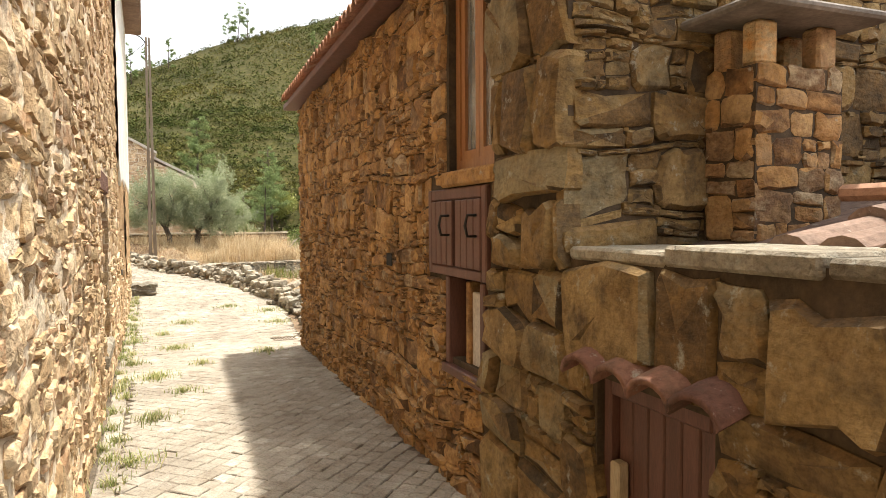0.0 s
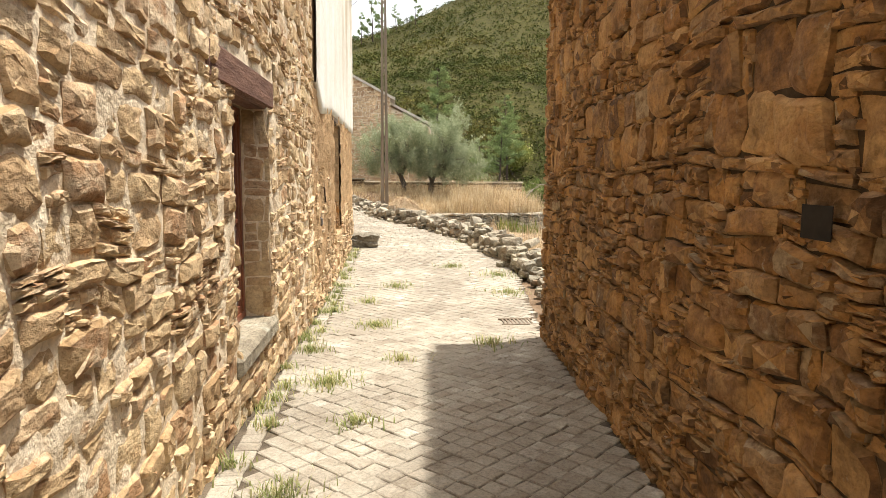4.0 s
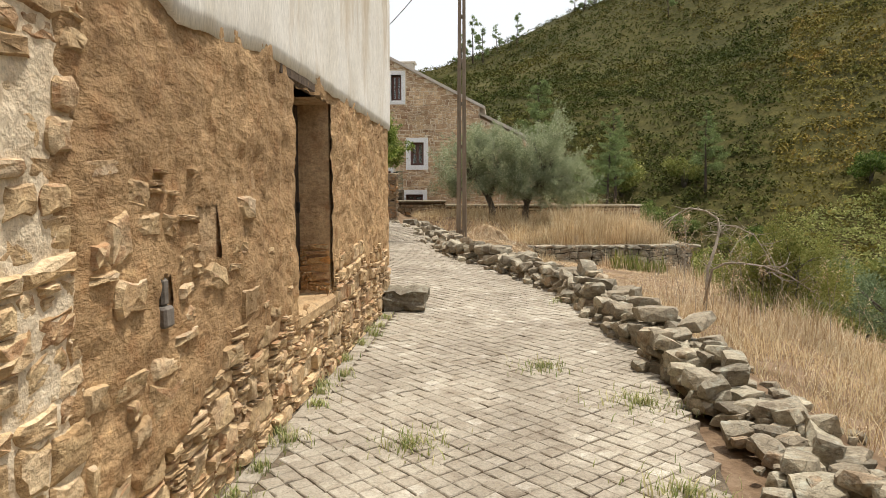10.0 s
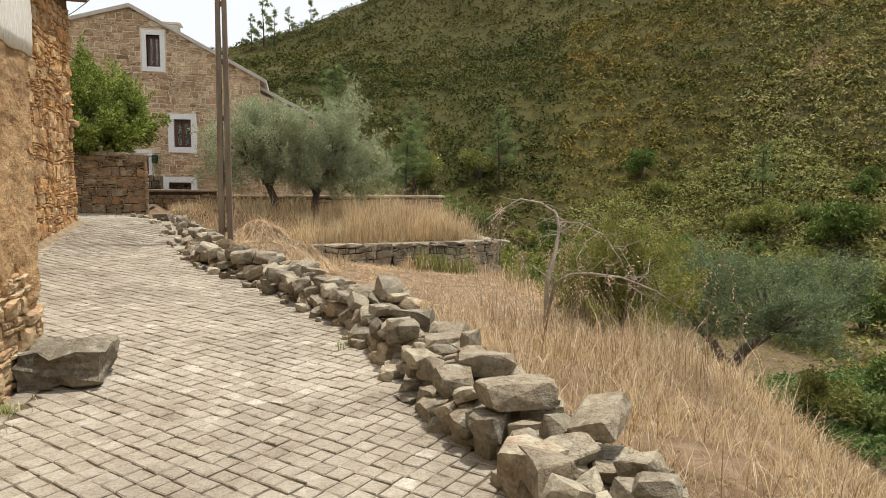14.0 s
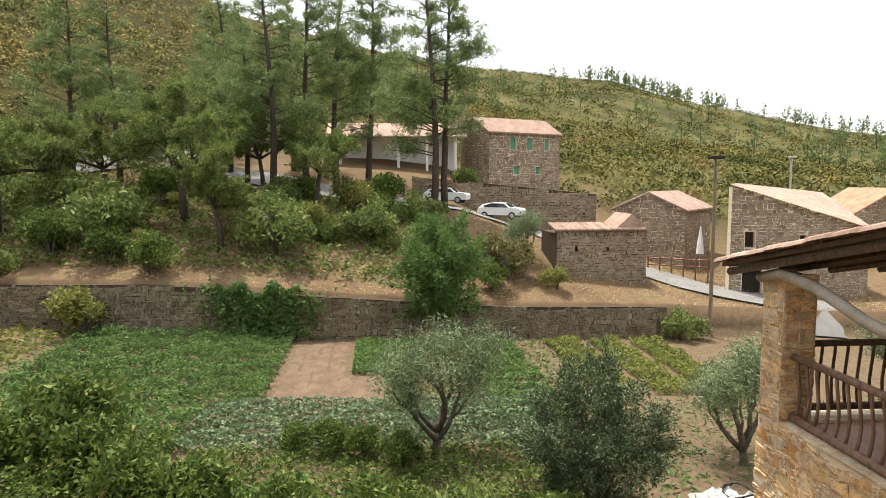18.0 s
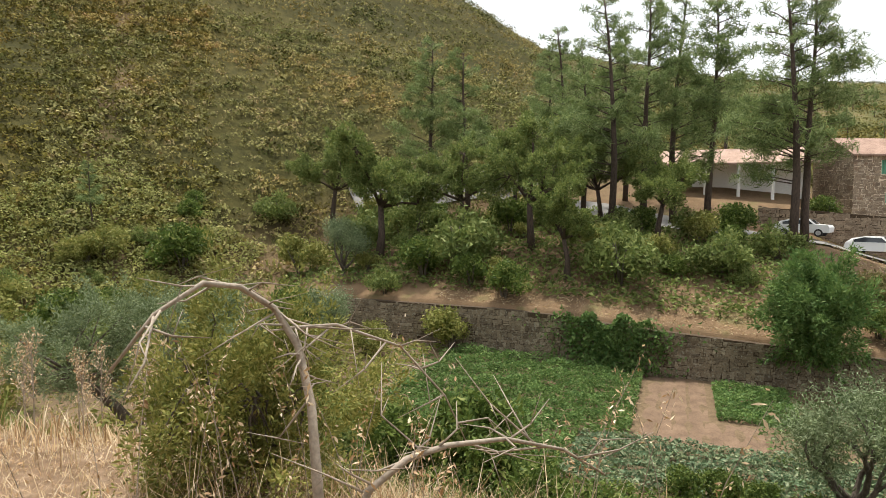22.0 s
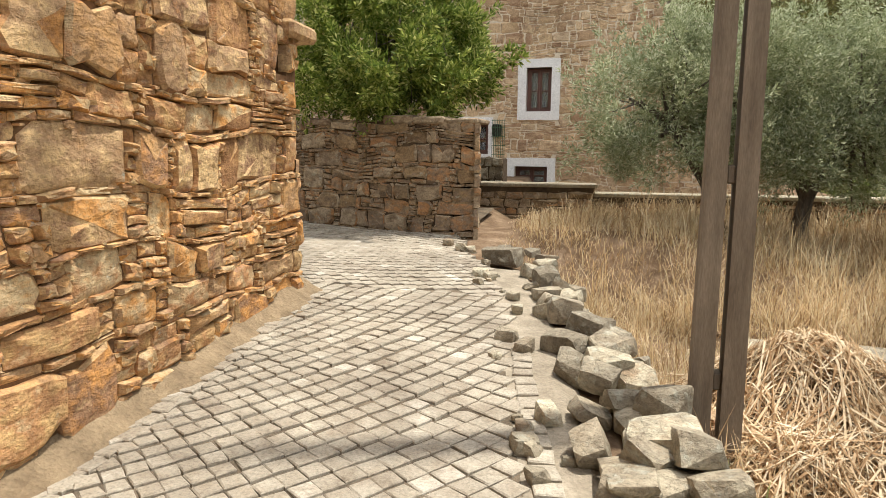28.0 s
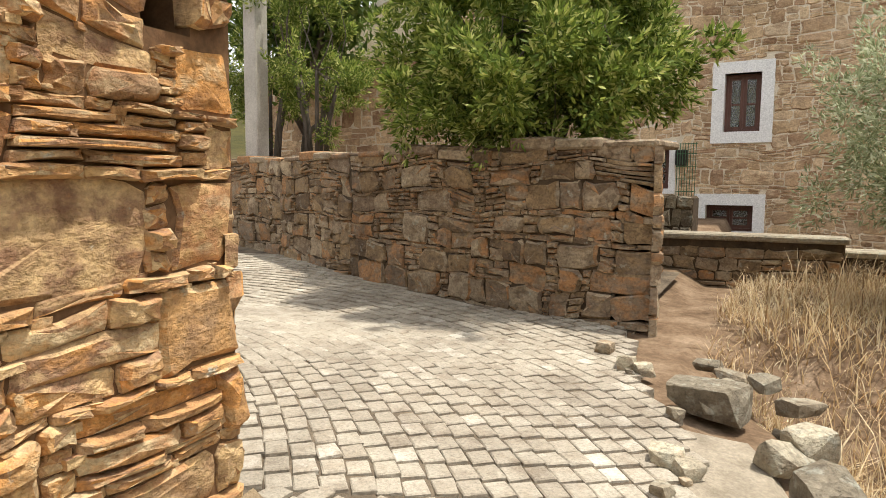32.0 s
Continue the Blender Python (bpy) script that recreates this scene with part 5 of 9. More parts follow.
# roof: clay tiles on the eave, seen from below and along the edge
roof = Shape().box((u_c - 0.05, 3.25, -2.2), (u_e + 0.25, 3.33, 0.2), FR.matrix(), 0.01).done("roof", M_WOODPAINT, brown_house, "red-brown eave under clay tiles")
for k in range(44):
    u = u_c - 0.03 + k * 0.168
    a = [(u + 0.075 * math.cos(t), 3.33 + 0.075 * math.sin(t)) for t in [math.pi * j / 6 for j in range(7)]]
    pts = [(p[0], p[1] + dz, d) for d, dz in ((0.27, 0.0), (-2.2, 1.1)) for p in a] + [(p[0] * 0.88 + 0.12 * u, p[1] - 0.014 + dz, d) for d, dz in ((0.27, 0), (-2.2, 1.1)) for p in a]
    fs = [(i, i + 1, 8 + i, 7 + i) for i in range(6)] + [(14 + i + 1, 14 + i, 21 + i, 22 + i) for i in range(6)] + [(i + 1, i, 14 + i, 15 + i) for i in range(6)]
    Shape().add(FR.at(pts), fs).done("roof_tile", M_TERRA, roof)

mR = FR.matrix()
# upper timber window with shutters folded inside
casement(brown_house, FR, H_up[0], H_up[1], 1.905, 3.1, -0.05, M_WOODWIN, bar=False, frame_w=0.06)
Shape().box((H_up[0] - 0.05, 1.8, -0.2), (H_up[1] + 0.06, 1.895, 0.045), mR, 0.015).done("sill", M_STONE_R, brown_house, "rough stone sill")
# shuttered cupboard over a niche
cup = Shape()
for a, b, c, e in ((H_shut[0] - 0.03, H_shut[0] + 0.035, 1.24, 1.79), (H_shut[1] - 0.035, H_shut[1] + 0.03, 1.24, 1.79), (H_shut[0] + 0.035, H_shut[1] - 0.035, 1.72, 1.79), (H_shut[0] + 0.035, H_shut[1] - 0.035, 1.24, 1.30)):
    cup.box((a, c, -0.08), (b, e, 0.03), mR, 0.008)
cup = cup.done("shutter_frame", M_WOODPAINT, brown_house, "brown painted shutter frame")
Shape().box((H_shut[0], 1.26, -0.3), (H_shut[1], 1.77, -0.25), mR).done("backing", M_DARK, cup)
half = (H_shut[0] + H_shut[1]) / 2
for side, (a, b) in enumerate(((H_shut[0] + 0.04, half - 0.02), (half + 0.03, H_shut[1] - 0.04))):
    for k in range(4):
        w = (b - a) / 4
        Shape().box((a + k * w + 0.002, 1.305, 0.0), (a + (k + 1) * w - 0.003, 1.715, 0.035), mR, 0.006).done("shutter_board", M_WOODPAINT, cup)
    hu = a + 0.05 if side == 0 else a + 0.04
    pts = [FR.at((hu, 1.5, 0.035)), FR.at((hu, 1.5, 0.09)), FR.at((hu + 0.01, 1.56, 0.1)), FR.at((hu, 1.62, 0.09)), FR.at((hu, 1.62, 0.035))]
    Shape().tube(pts, 0.009, 6).done("handle", M_IRON, cup, "dark iron pull handle", smooth=True)
nic = Shape()
for a, b, c, e in ((H_niche[0] - 0.03, H_niche[0] + 0.03, 0.68, 1.235), (H_niche[1] - 0.03, H_niche[1] + 0.03, 0.68, 1.235), (H_niche[0] - 0.06, H_niche[1] + 0.06, 0.62, 0.68)):
    nic.box((a, c, -0.1), (b, e, 0.045 if c < 0.65 else 0.025), mR, 0.008)
nic = nic.done("niche_frame", M_WOODPAINT, brown_house, "dark wooden niche frame")
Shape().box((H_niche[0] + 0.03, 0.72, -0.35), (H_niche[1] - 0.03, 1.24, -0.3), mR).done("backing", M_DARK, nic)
Shape().box((H_niche[0] + 0.06, 0.70, -0.06), (H_niche[0] + 0.26, 1.16, -0.03), mR, 0.006).done("meter_door", M_VERGE, nic, "cream metal meter door")
Shape().box((H_niche[0] + 0.25, 0.72, -0.2), (H_niche[0] + 0.31, 1.22, -0.01), mR, 0.006).done("post", M_STONE_R, nic)
# no opening here: a flat near-black plate paints the shaded beam hole
hole = Shape().box((ru(5.07), 1.23, 0.052), (ru(5.22), 1.33, 0.056), mR).done("putlog_hole", M_DARK, brown_house, "near-black plate painting the shade in a small beam hole")

annex = thing("stone_annex", (3.0, 0.5, 0), "low schist annex with a plank door and clay tile canopy", "annex")
FA = FR
H_door = (ru(1.68), ru(2.33), -0.4, 0.95)
abody = wall_body(FA, ru(-4.0), u_c - 0.002, -0.6, 1.46, 0.45, [H_door]).done("wall", M_MORTAR_D, annex, "lichened schist annex wall")
rects = blocks_and_chips(rng, ru(-4.0), u_c, -0.35, 1.42, (0.14, 0.36), (0.2, 0.6), 0.35, 0.4, [(H_door[0] - 0.03, H_door[1] + 0.03, -0.5, 1.0)])
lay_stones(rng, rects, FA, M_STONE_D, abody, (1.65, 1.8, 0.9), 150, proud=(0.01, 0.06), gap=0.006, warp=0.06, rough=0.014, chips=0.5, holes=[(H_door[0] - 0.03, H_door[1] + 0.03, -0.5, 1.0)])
for k in range(9):
    u = u_c - 0.02 - (k + 1) * 0.62
    Shape().box((u, 1.42 + 0.006 * (k % 3), -0.5), (u + 0.61, 1.475 + 0.012 * ((k * 2) % 3), 0.012 + 0.012 * (k % 2)), FA.matrix(), 0.012).done("coping_slab", M_STONE_GREY, annex)
adoor = Shape().box((H_door[0], -0.2, -0.13), (H_door[1], 0.95, -0.1), FA.matrix()).done("door", M_DARK, annex, "brown plank door, shut")
for k in range(6):
    w = (H_door[1] - H_door[0] - 0.1) / 6
    u = H_door[0] + 0.05 + k * w
    Shape().box((u + 0.002, -0.15, -0.1), (u + w - 0.002, 0.88, -0.07), FA.matrix(), 0.006).done("plank", M_WOODPAINT, adoor)
for a, b, c, e in ((H_door[0], H_door[0] + 0.05, -0.2, 0.95), (H_door[1] - 0.05, H_door[1], -0.2, 0.95), (H_door[0] + 0.05, H_door[1] - 0.05, 0.88, 0.95)):
    Shape().box((a, c, -0.1), (b, e, -0.03), FA.matrix(), 0.008).done("door_frame", M_WOODPAINT, adoor)
Shape().box((H_door[1] - 0.13, 0.05, -0.065), (H_door[1] - 0.07, 0.62, -0.01), FA.matrix() @ pose(0, 0, 0), 0.008).done("door_bar", M_WOODPALE, adoor, "pale wooden bar")
for k in range(4):
    u = ru(2.4) - 0.11 - k * 0.215
    a = [(u + 0.118 * math.cos(t), 0.08 * math.sin(t)) for t in [math.pi * j / 8 for j in range(9)]]
    pts = [(p[0], 0.975 + p[1] + h, d) for d, h in ((0.13, 0.0), (-0.02, 0.05)) for p in a] + [(u + (p[0] - u) * 0.86, 0.96 + p[1] * 0.9 + h, d) for d, h in ((0.13, 0), (-0.02, 0.05)) for p in a]
    n = 9
    fs = [(i, i + 1, n + i + 1, n + i) for i in range(n - 1)] + [(2 * n + i + 1, 2 * n + i, 3 * n + i, 3 * n + i + 1) for i in range(n - 1)] + [(i + 1, i, 2 * n + i, 2 * n + i + 1) for i in range(n - 1)]
    Shape().add(FA.at(pts), fs).done("canopy_tile", M_CANOPY, annex, "mossy curved clay canopy tile", smooth=True)
# house gable above and behind the annex
FG = Face(FR.at((u_c, 0, 0)), -FR.n, -FR.u)
gbody = wall_body(FG, 0.61, 5.0, 1.3, 4.6, 0.5, top=lambda u: 3.25 + 0.5 * u if u < 2.5 else 4.5 - 0.5 * (u - 2.5)).done("gable_wall", M_MORTAR_D, brown_house)
rects = blocks_and_chips(rng, 0.0, 5.0, 1.45, 4.4, (0.1, 0.28), (0.16, 0.5), 0.35, 0.4)
rects = np.array([r for r in rects if r[3] < 3.28 + 0.5 * min((r[0] + r[1]) / 2, 2.5)])
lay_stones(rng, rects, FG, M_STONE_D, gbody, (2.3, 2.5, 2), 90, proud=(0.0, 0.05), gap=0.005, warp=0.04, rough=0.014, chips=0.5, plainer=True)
Shape().box((ru(0.2), 1.66, -1.1), (ru(2.05), 1.73, -0.98), FA.matrix(), 0.02).done("ridge_tile", M_TERRANEW, annex, "pink clay roof edge")
# annex roof and chimney
aroof = Shape().add(FA.at([(ru(-4), 1.42, -0.45), (u_c - 0.01, 1.42, -0.45), (u_c - 0.01, 2.1, -3.4), (ru(-4), 2.1, -3.4)]), [(0, 1, 2, 3)]).done("roof", M_TILEGREY, annex, "lean-to roof of mossy clay tiles")
for k in range(3, 20):
    u = u_c - 0.14 - k * 0.21
    for j in range(5):
        d0, h0 = -0.42 - j * 0.42, 1.44 + j * 0.1
        a = [(u + 0.1 * math.cos(t), 0.075 * math.sin(t)) for t in [math.pi * i / 6 for i in range(7)]]
        pts = [(p[0], h0 + p[1] + h, d) for d, h in ((d0, 0.02), (d0 - 0.46, 0.09)) for p in a]
        Shape().add(FA.at(pts), [(i, i + 1, 8 + i, 7 + i) for i in range(6)] + [tuple(range(7))]).done("roof_tile", M_TILEGREY, aroof, smooth=False)
chim = thing("chimney", tuple(FA.at((ru(2.4), 1.5, -1.0))), "small stone chimney capped with a thin slate slab", "chimney")
cu0, cu1, cd0, cd1 = ru(2.24), u_c - 0.02, -1.26, -0.74
cb = Shape().box((cu0, 1.3, cd0), (cu1, 2.26, cd1), FA.matrix()).done("shaft", M_MORTAR_D, chim, "rubble chimney shaft")
F1 = Face(FA.at((cu0, 0, cd1)), FA.u, FA.n)
F2 = Face(FA.at((cu1, 0, cd0)), FA.n, FA.u)
F3 = Face(FA.at((cu0, 0, cd0)), FA.n, -FA.u)
for f, w in ((F1, cu1 - cu0), (F2, cd1 - cd0), (F3, cd1 - cd0)):
    lay_stones(rng, courses(rng, 0, w, 1.35, 2.26, (0.07, 0.15), (0.12, 0.28), 0.2), f, M_STONE_R, cb, (1.7, 2, 2), 60, proud=(0.004, 0.02), gap=0.007, warp=0.01, rough=0.006)
for a in (cu0 + 0.01, cu1 - 0.12):
    for d in (cd0 + 0.02, cd1 - 0.14):
        Shape().box((a, 2.262, d), (a + 0.1, 2.46, d + 0.12), FA.matrix(), 0.015).done("pier", M_STONE_O, chim)
Shape().box((cu0 - 0.16, 2.462, cd0 - 0.12), (cu1 + 0.0, 2.5, cd1 + 0.16), FA.matrix(), 0.012).done("cap", M_SLATE, chim, "thin overhanging slate cap")

# ---- orange stone house on the bend ----
FO = Face((-2.35, 18.4, 0), (-0.63, 9.7, 0), (9.7, 0.63, 0))
orange_house = thing("stone_house", (-5, 24, 0), "orange and ochre schist house with rough dry-laid rubble", "house")
hole_o = (9.36, 9.55, 2.25, 2.5)
OL = 9.72
obody = wall_body(FO, 0, OL, -0.6, 5.2, 0.6, [hole_o]).done("wall", M_MORTAR_O, orange_house, "orange schist rubble wall")
rects = blocks_and_chips(rng, 3.8, OL, -0.2, 4.9, (0.15, 0.34), (0.2, 0.58), 0.55, 0.65, holes=[hole_o])
lay_stones(rng, rects, FO, M_STONE_O, obody, (-2.9, 27.4, 1.3), 300, proud=(0.005, 0.06), gap=0.005, warp=0.06, rough=0.012, chips=0.8, holes=[hole_o])
rects = courses(rng, 0, 3.8, -0.2, 5.2, (0.1, 0.24), (0.2, 0.55), 0.3)
lay_stones(rng, rects, FO, M_STONE_O, obody, proud=(0.0, 0.06), gap=0.012, warp=0.05, rough=0.016)
FOE = Face(FO.at((OL, 0, 0)), -FO.n, FO.u)
wall_body(FOE, 0.61, 6, -0.4, 5.2, 0.5).done("end_wall", M_MORTAR_O, orange_house)
lay_stones(rng, courses(rng, 0, 6, -0.1, 5.0, (0.08, 0.24), (0.12, 0.45), 0.35), FOE, M_STONE_O, obody, (-3, 28.2, 1.5), 60, proud=(0.0, 0.05))
Shape().box((-0.2, 5.2, -5), (OL + 0.3, 5.4, 0.35), FO.matrix(), 0.03).done("roof", M_TILEGREY, orange_house)
Shape().box((OL - 0.25, 2.55, -0.3), (OL + 0.25, 2.68, 0.1), FO.matrix(), 0.03).done("corbel", M_STONE_O, orange_house, "flat projecting corner stone")
Shape().box((0, -0.6, -4.9), (OL, 5.2, -4.4), FO.matrix()).done("back_wall", M_MORTAR_O, orange_house)
Shape().box((0, -0.6, -4.39), (0.5, 5.2, -0.61), FO.matrix()).done("near_wall", M_MORTAR_O, orange_house)
us = np.linspace(3.0, OL + 0.1, 90)
ft = [(u, d + 0.07 * float(vnoise(u, d, 2.5, 4)) * (d > 0.1)) for u in us for d in (-0.02, 0.05, 0.12, 0.2)]
P = FO.at([(u, 0, d) for u, d in ft])
P[:, 2] = lane_z(P[:, 0], P[:, 1]) + np.array([(0.09, 0.055, 0.02, -0.012)[k % 4] + 0.02 * float(vnoise(ft[k][0], ft[k][1], 6, 7)) for k in range(len(ft))])
put_part("footing", mesh_of("footing", P, [(4 * i + k, 4 * i + k + 1, 4 * i + 5 + k, 4 * i + 4 + k) for i in range(89) for k in range(3)], M_FOOTING, True), orange_house, "sandy mortar footing along the wall")
# block of stone used as a step at the plastered corner
step = thing("stone_step", (0.0, 18.0, -0.2), "rough dark stone block used as a doorstep", "step")
bm = bmesh.new()
bmesh.ops.create_cube(bm, size=1)
bmesh.ops.subdivide_edges(bm, edges=bm.edges, cuts=3, use_grid_fill=True)
for v in bm.verts:
    n = noise.noise_vector(v.co * 2.3)
    v.co = Vector((v.co.x * 0.54, v.co.y * 0.5, v.co.z * 0.26)) + n * 0.09
    v.co += Vector((-0.1, 18.0, -0.06))
part("block", bm, M_STONE_GREY, step)

# ---- garden wall with shrubs behind ----
garden_wall = thing("garden_wall", (-5.0, 32.9, 0.7), "mossy dry-stone garden retaining wall in shade", "wall")
G0, G1 = Vector((-2.38, 32.25, 0)), Vector((-5.2, 33.0, 0))
gpts = [G0, Vector((-4.3, 32.5, 0)), Vector((-6.4, 33.15, 0)), Vector((-8.4, 34.0, 0)), Vector((-12.5, 35.3, 0))]
for a, b in zip(gpts, gpts[1:]):
    d = (b - a).normalized()
    f = Face(a, d, (-d.y, d.x, 0))
    L = (b - a).length
    w = wall_body(f, 0.4 if a is G0 else 0, L, 0.2, 2.16, 0.6).done("wall_run", M_MORTAR_D, garden_wall)
    lay_stones(rng, blocks_and_chips(rng, 0, L, 0.3, 2.14, (0.16, 0.32), (0.22, 0.6), 0.4, 0.5), f, M_STONE_G, w, (-3.5, 32, 1.3), 110, proud=(0.0, 0.06), gap=0.006, warp=0.06, rough=0.015, chips=0.5, plainer=True)
    for k in range(int(L / 0.5)):
        Shape().box((k * 0.5 + 0.01, 2.12, -0.55), (k * 0.5 + 0.49, 2.19 + 0.03 * (k % 3), 0.03 + 0.02 * (k % 2)), f.matrix(), 0.02).done("coping_stone", M_STONE_G, garden_wall)
fe = Face(G0 + Vector((0.015, 0.0, 0)), (-0.35, 1, 0), (1, 0.35, 0))
w = wall_body(fe, 0.22, 2.6, 0.2, 2.12, 0.3).done("wall_run", M_MORTAR_D, garden_wall)
lay_stones(rng, courses(rng, -0.05, 2.6, 0.3, 2.12, (0.1, 0.26), (0.16, 0.4), 0.15), fe, M_STONE_G, w, (-2.3, 32.3, 1), 60, proud=(0.0, 0.05), gap=0.004, chips=0.5)

# ---- white-framed house ----
HY = 39.8
FH = Face((-13.5, HY, 0), (1, 0, 0), (0, -1, 0))
hu = lambda x: x + 13.5
farm = thing("farmhouse", (-5, 44, 0.8), "tall schist house with white-painted window surrounds", "house")
roofline = lambda u: 7.95 - 0.53 * (u - hu(-4.29)) if u > hu(-4.29) else 7.95 - 0.3 * (hu(-4.29) - u)
wins = [(-3.75, -3.27, 5.82, 7.0), (-2.86, -2.24, 2.82, 3.88), (-3.1, -2.28, 0.98, 1.46), (-4.5, -3.8, 1.76, 2.55)]
hh = [(hu(a), hu(b), c, d) for a, b, c, d in wins]
hbody = wall_body(FH, 0, hu(0.35), 0, 9.0, 0.6, hh, top=roofline).done("wall", M_MORTAR_H, farm, "coursed schist wall with pale mortar")
rects = blocks_and_chips(rng, hu(-9), hu(0.35), 0.3, 8.0, (0.11, 0.27), (0.15, 0.5), 0.3, 0.25, [(a - 0.2, b + 0.2, c - 0.2, d + 0.2) for a, b, c, d in hh])
rects = np.array([r for r in rects if r[3] < roofline((r[0] + r[1]) / 2) + 0.03])
lay_stones(rng, rects, FH, M_STONE_H, hbody, (-2.5, 39.8, 2.5), 120, proud=(0.0, 0.025), gap=0.014, warp=0.07, rough=0.01, plainer=True)
for (a, b, c, d), (x0, x1, z0, z1) in zip(hh, [(-3.91, -3.1, 5.64, 7.17), (-3.07, -2.03, 2.61, 4.09), (-3.31, -2.08, 0.93, 1.67), (-4.62, -3.68, 1.66, 2.68)]):
    s = Shape()
    x0, x1 = hu(x0), hu(x1)
    s.ring((x0, x1, z0, z1), (a, b, c, d), -0.3, 0.035, FH.matrix())
    sur = s.done("window_surround", M_WHITE, farm, "white-painted window surround")
    # M_DARK sheet behind the glass paints the unlit room; no cloth there
    casement(farm, FH, a + 0.003, b - 0.003, c + 0.003, d - 0.003, -0.16, M_WOODPAINT, M_DARK, frame_w=0.045)
FW = Face((0.35, HY + 0.5, 0), (1, 0, 0), (0, -1, 0))
wing = wall_body(FW, 0, 2.9, 0, 5.4, 0.5, [(0.05, 1.15, 3.75, 4.1)], top=lambda u: 5.05 - 0.5 * u).done("wing_wall", M_MORTAR_H, farm)
lay_stones(rng, courses(rng, 0, 2.9, 0.3, 5.0, (0.1, 0.22), (0.18, 0.5), 0.2, [(0.0, 1.2, 3.7, 4.15)], top=lambda u: 5.0 - 0.5 * u), FW, M_STONE_H, wing, proud=(0.0, 0.02), gap=0.016)
for u0, u1, zf, dd, nm2 in ((hu(-14), hu(-4.29), lambda u: 7.95 - 0.3 * (hu(-4.29) - u), 0, "roof"), (hu(-4.29), hu(0.62), lambda u: 7.95 - 0.53 * (u - hu(-4.29)), 0, "roof"), (hu(0.1), hu(3.4), lambda u: 5.3 - 0.5 * (u - hu(0.1)), -0.5, "wing_roof")):
    pts = [(u0, zf(u0), dd + 0.14), (u1, zf(u1), dd + 0.14), (u1, zf(u1) + 0.14, dd + 0.14), (u0, zf(u0) + 0.14, dd + 0.14)]
    pts += [(p[0], p[1], -9) for p in pts]
    Shape().add(FH.at(pts), [(0, 1, 2, 3), (7, 6, 5, 4), (0, 4, 5, 1), (3, 2, 6, 7), (1, 5, 6, 2), (0, 3, 7, 4)]).done(nm2, M_VERGE, farm, "pale tiled roof with light verge")
Shape().box((hu(-3.75), 7.6, -4.2), (hu(-3.15), 8.25, -3.6), FH.matrix(), 0.02).box((hu(-3.85), 8.25, -4.3), (hu(-3.05), 8.33, -3.5), FH.matrix(), 0.02).done("chimney", M_CEMENT, farm)
Shape().box((hu(-3.66), 2.2, 0.0), (hu(-3.45), 2.5, 0.2), FH.matrix(), 0.02).done("wall_lantern", M_IRON, farm, "black wall lantern")
wall_body(Face((0.34, HY, 0), (0, 1, 0), (1, 0, 0)), 1.01, 9, 0, 5.4, 0.4).done("side_wall", M_MORTAR_H, farm)
# yard walls before the house
yard = thing("yard_wall", (-1, 36, 0.6), "low lichened stone yard wall before the house", "wall")
for (x0, y0), (x1, y1), top in (((-3.4, 35.3), (-0.9, 35.5), 1.12), ((-0.9, 35.75), (7.0, 36.4), 0.95)):
    d = Vector((x1 - x0, y1 - y0, 0))
    f = Face((x0, y0, 0), d, (d.y, -d.x, 0))
    w = wall_body(f, 0, d.length, -0.3, top, 0.4).done("wall_run", M_MORTAR_D, yard)
    lay_stones(rng, courses(rng, 0, d.length, 0.2, top - 0.08, (0.1, 0.2), (0.2, 0.5), 0.2), f, M_STONE_G, w, (-1.5, 35, 1), 40, proud=(0.0, 0.03))
    Shape().box((-0.05, top, -0.45), (d.length + 0.05, top + 0.08, 0.06), f.matrix(), 0.02).done("coping", M_STONE_GREY, yard)
pier = thing("garden_pier", (-3.05, 36.4, 0.6), "dark mossy stone pier beside the yard", "pier")
Shape().box((-3.4, 36.2, 0.2), (-2.74, 36.7, 1.66), None, 0.03).done("shaft", M_MORTAR_D, pier)
lay_stones(rng, courses(rng, 0, 0.66, 0.6, 1.64, (0.14, 0.3), (0.2, 0.45), 0.1), Face((-3.4, 36.2, 0), (1, 0, 0), (0, -1, 0)), M_STONE_RET, pier, (-3, 36, 1), 30, proud=(0.0, 0.03))
mesh_fence = thing("wire_fence", (-2.9, 36.4, 1.66), "green wire mesh panel on a stone pier", "fence")
for k in range(8):
    Shape().box((-3.02 + k * 0.036, 36.4, 1.66), (-3.012 + k * 0.036, 36.41, 2.42), None).done("wire", M_GREENWIRE, mesh_fence)
for z in (1.72, 1.9, 2.08, 2.26, 2.4):
    Shape().box((-3.03, 36.41, z), (-2.75, 36.418, z + 0.01), None).done("cross_wire", M_GREENWIRE, mesh_fence)
# garden room behind shrubs: pale post and stone gable
backhouse = thing("stone_outhouse", (-9, 41, 1), "stone outhouse behind the garden shrubs", "outhouse")
FB = Face((-14, 38.6, 0), (1, 0, 0), (0, -1, 0))
w = wall_body(FB, 0, 7.4, 0.5, 4.6, 0.4).done("wall", M_MORTAR_H, backhouse)
lay_stones(rng, courses(rng, 0, 7.4, 1.2, 4.6, (0.12, 0.24), (0.2, 0.5), 0.2), FB, M_STONE_H, w, proud=(0.0, 0.03))

# ---- loose stones, low walls ----


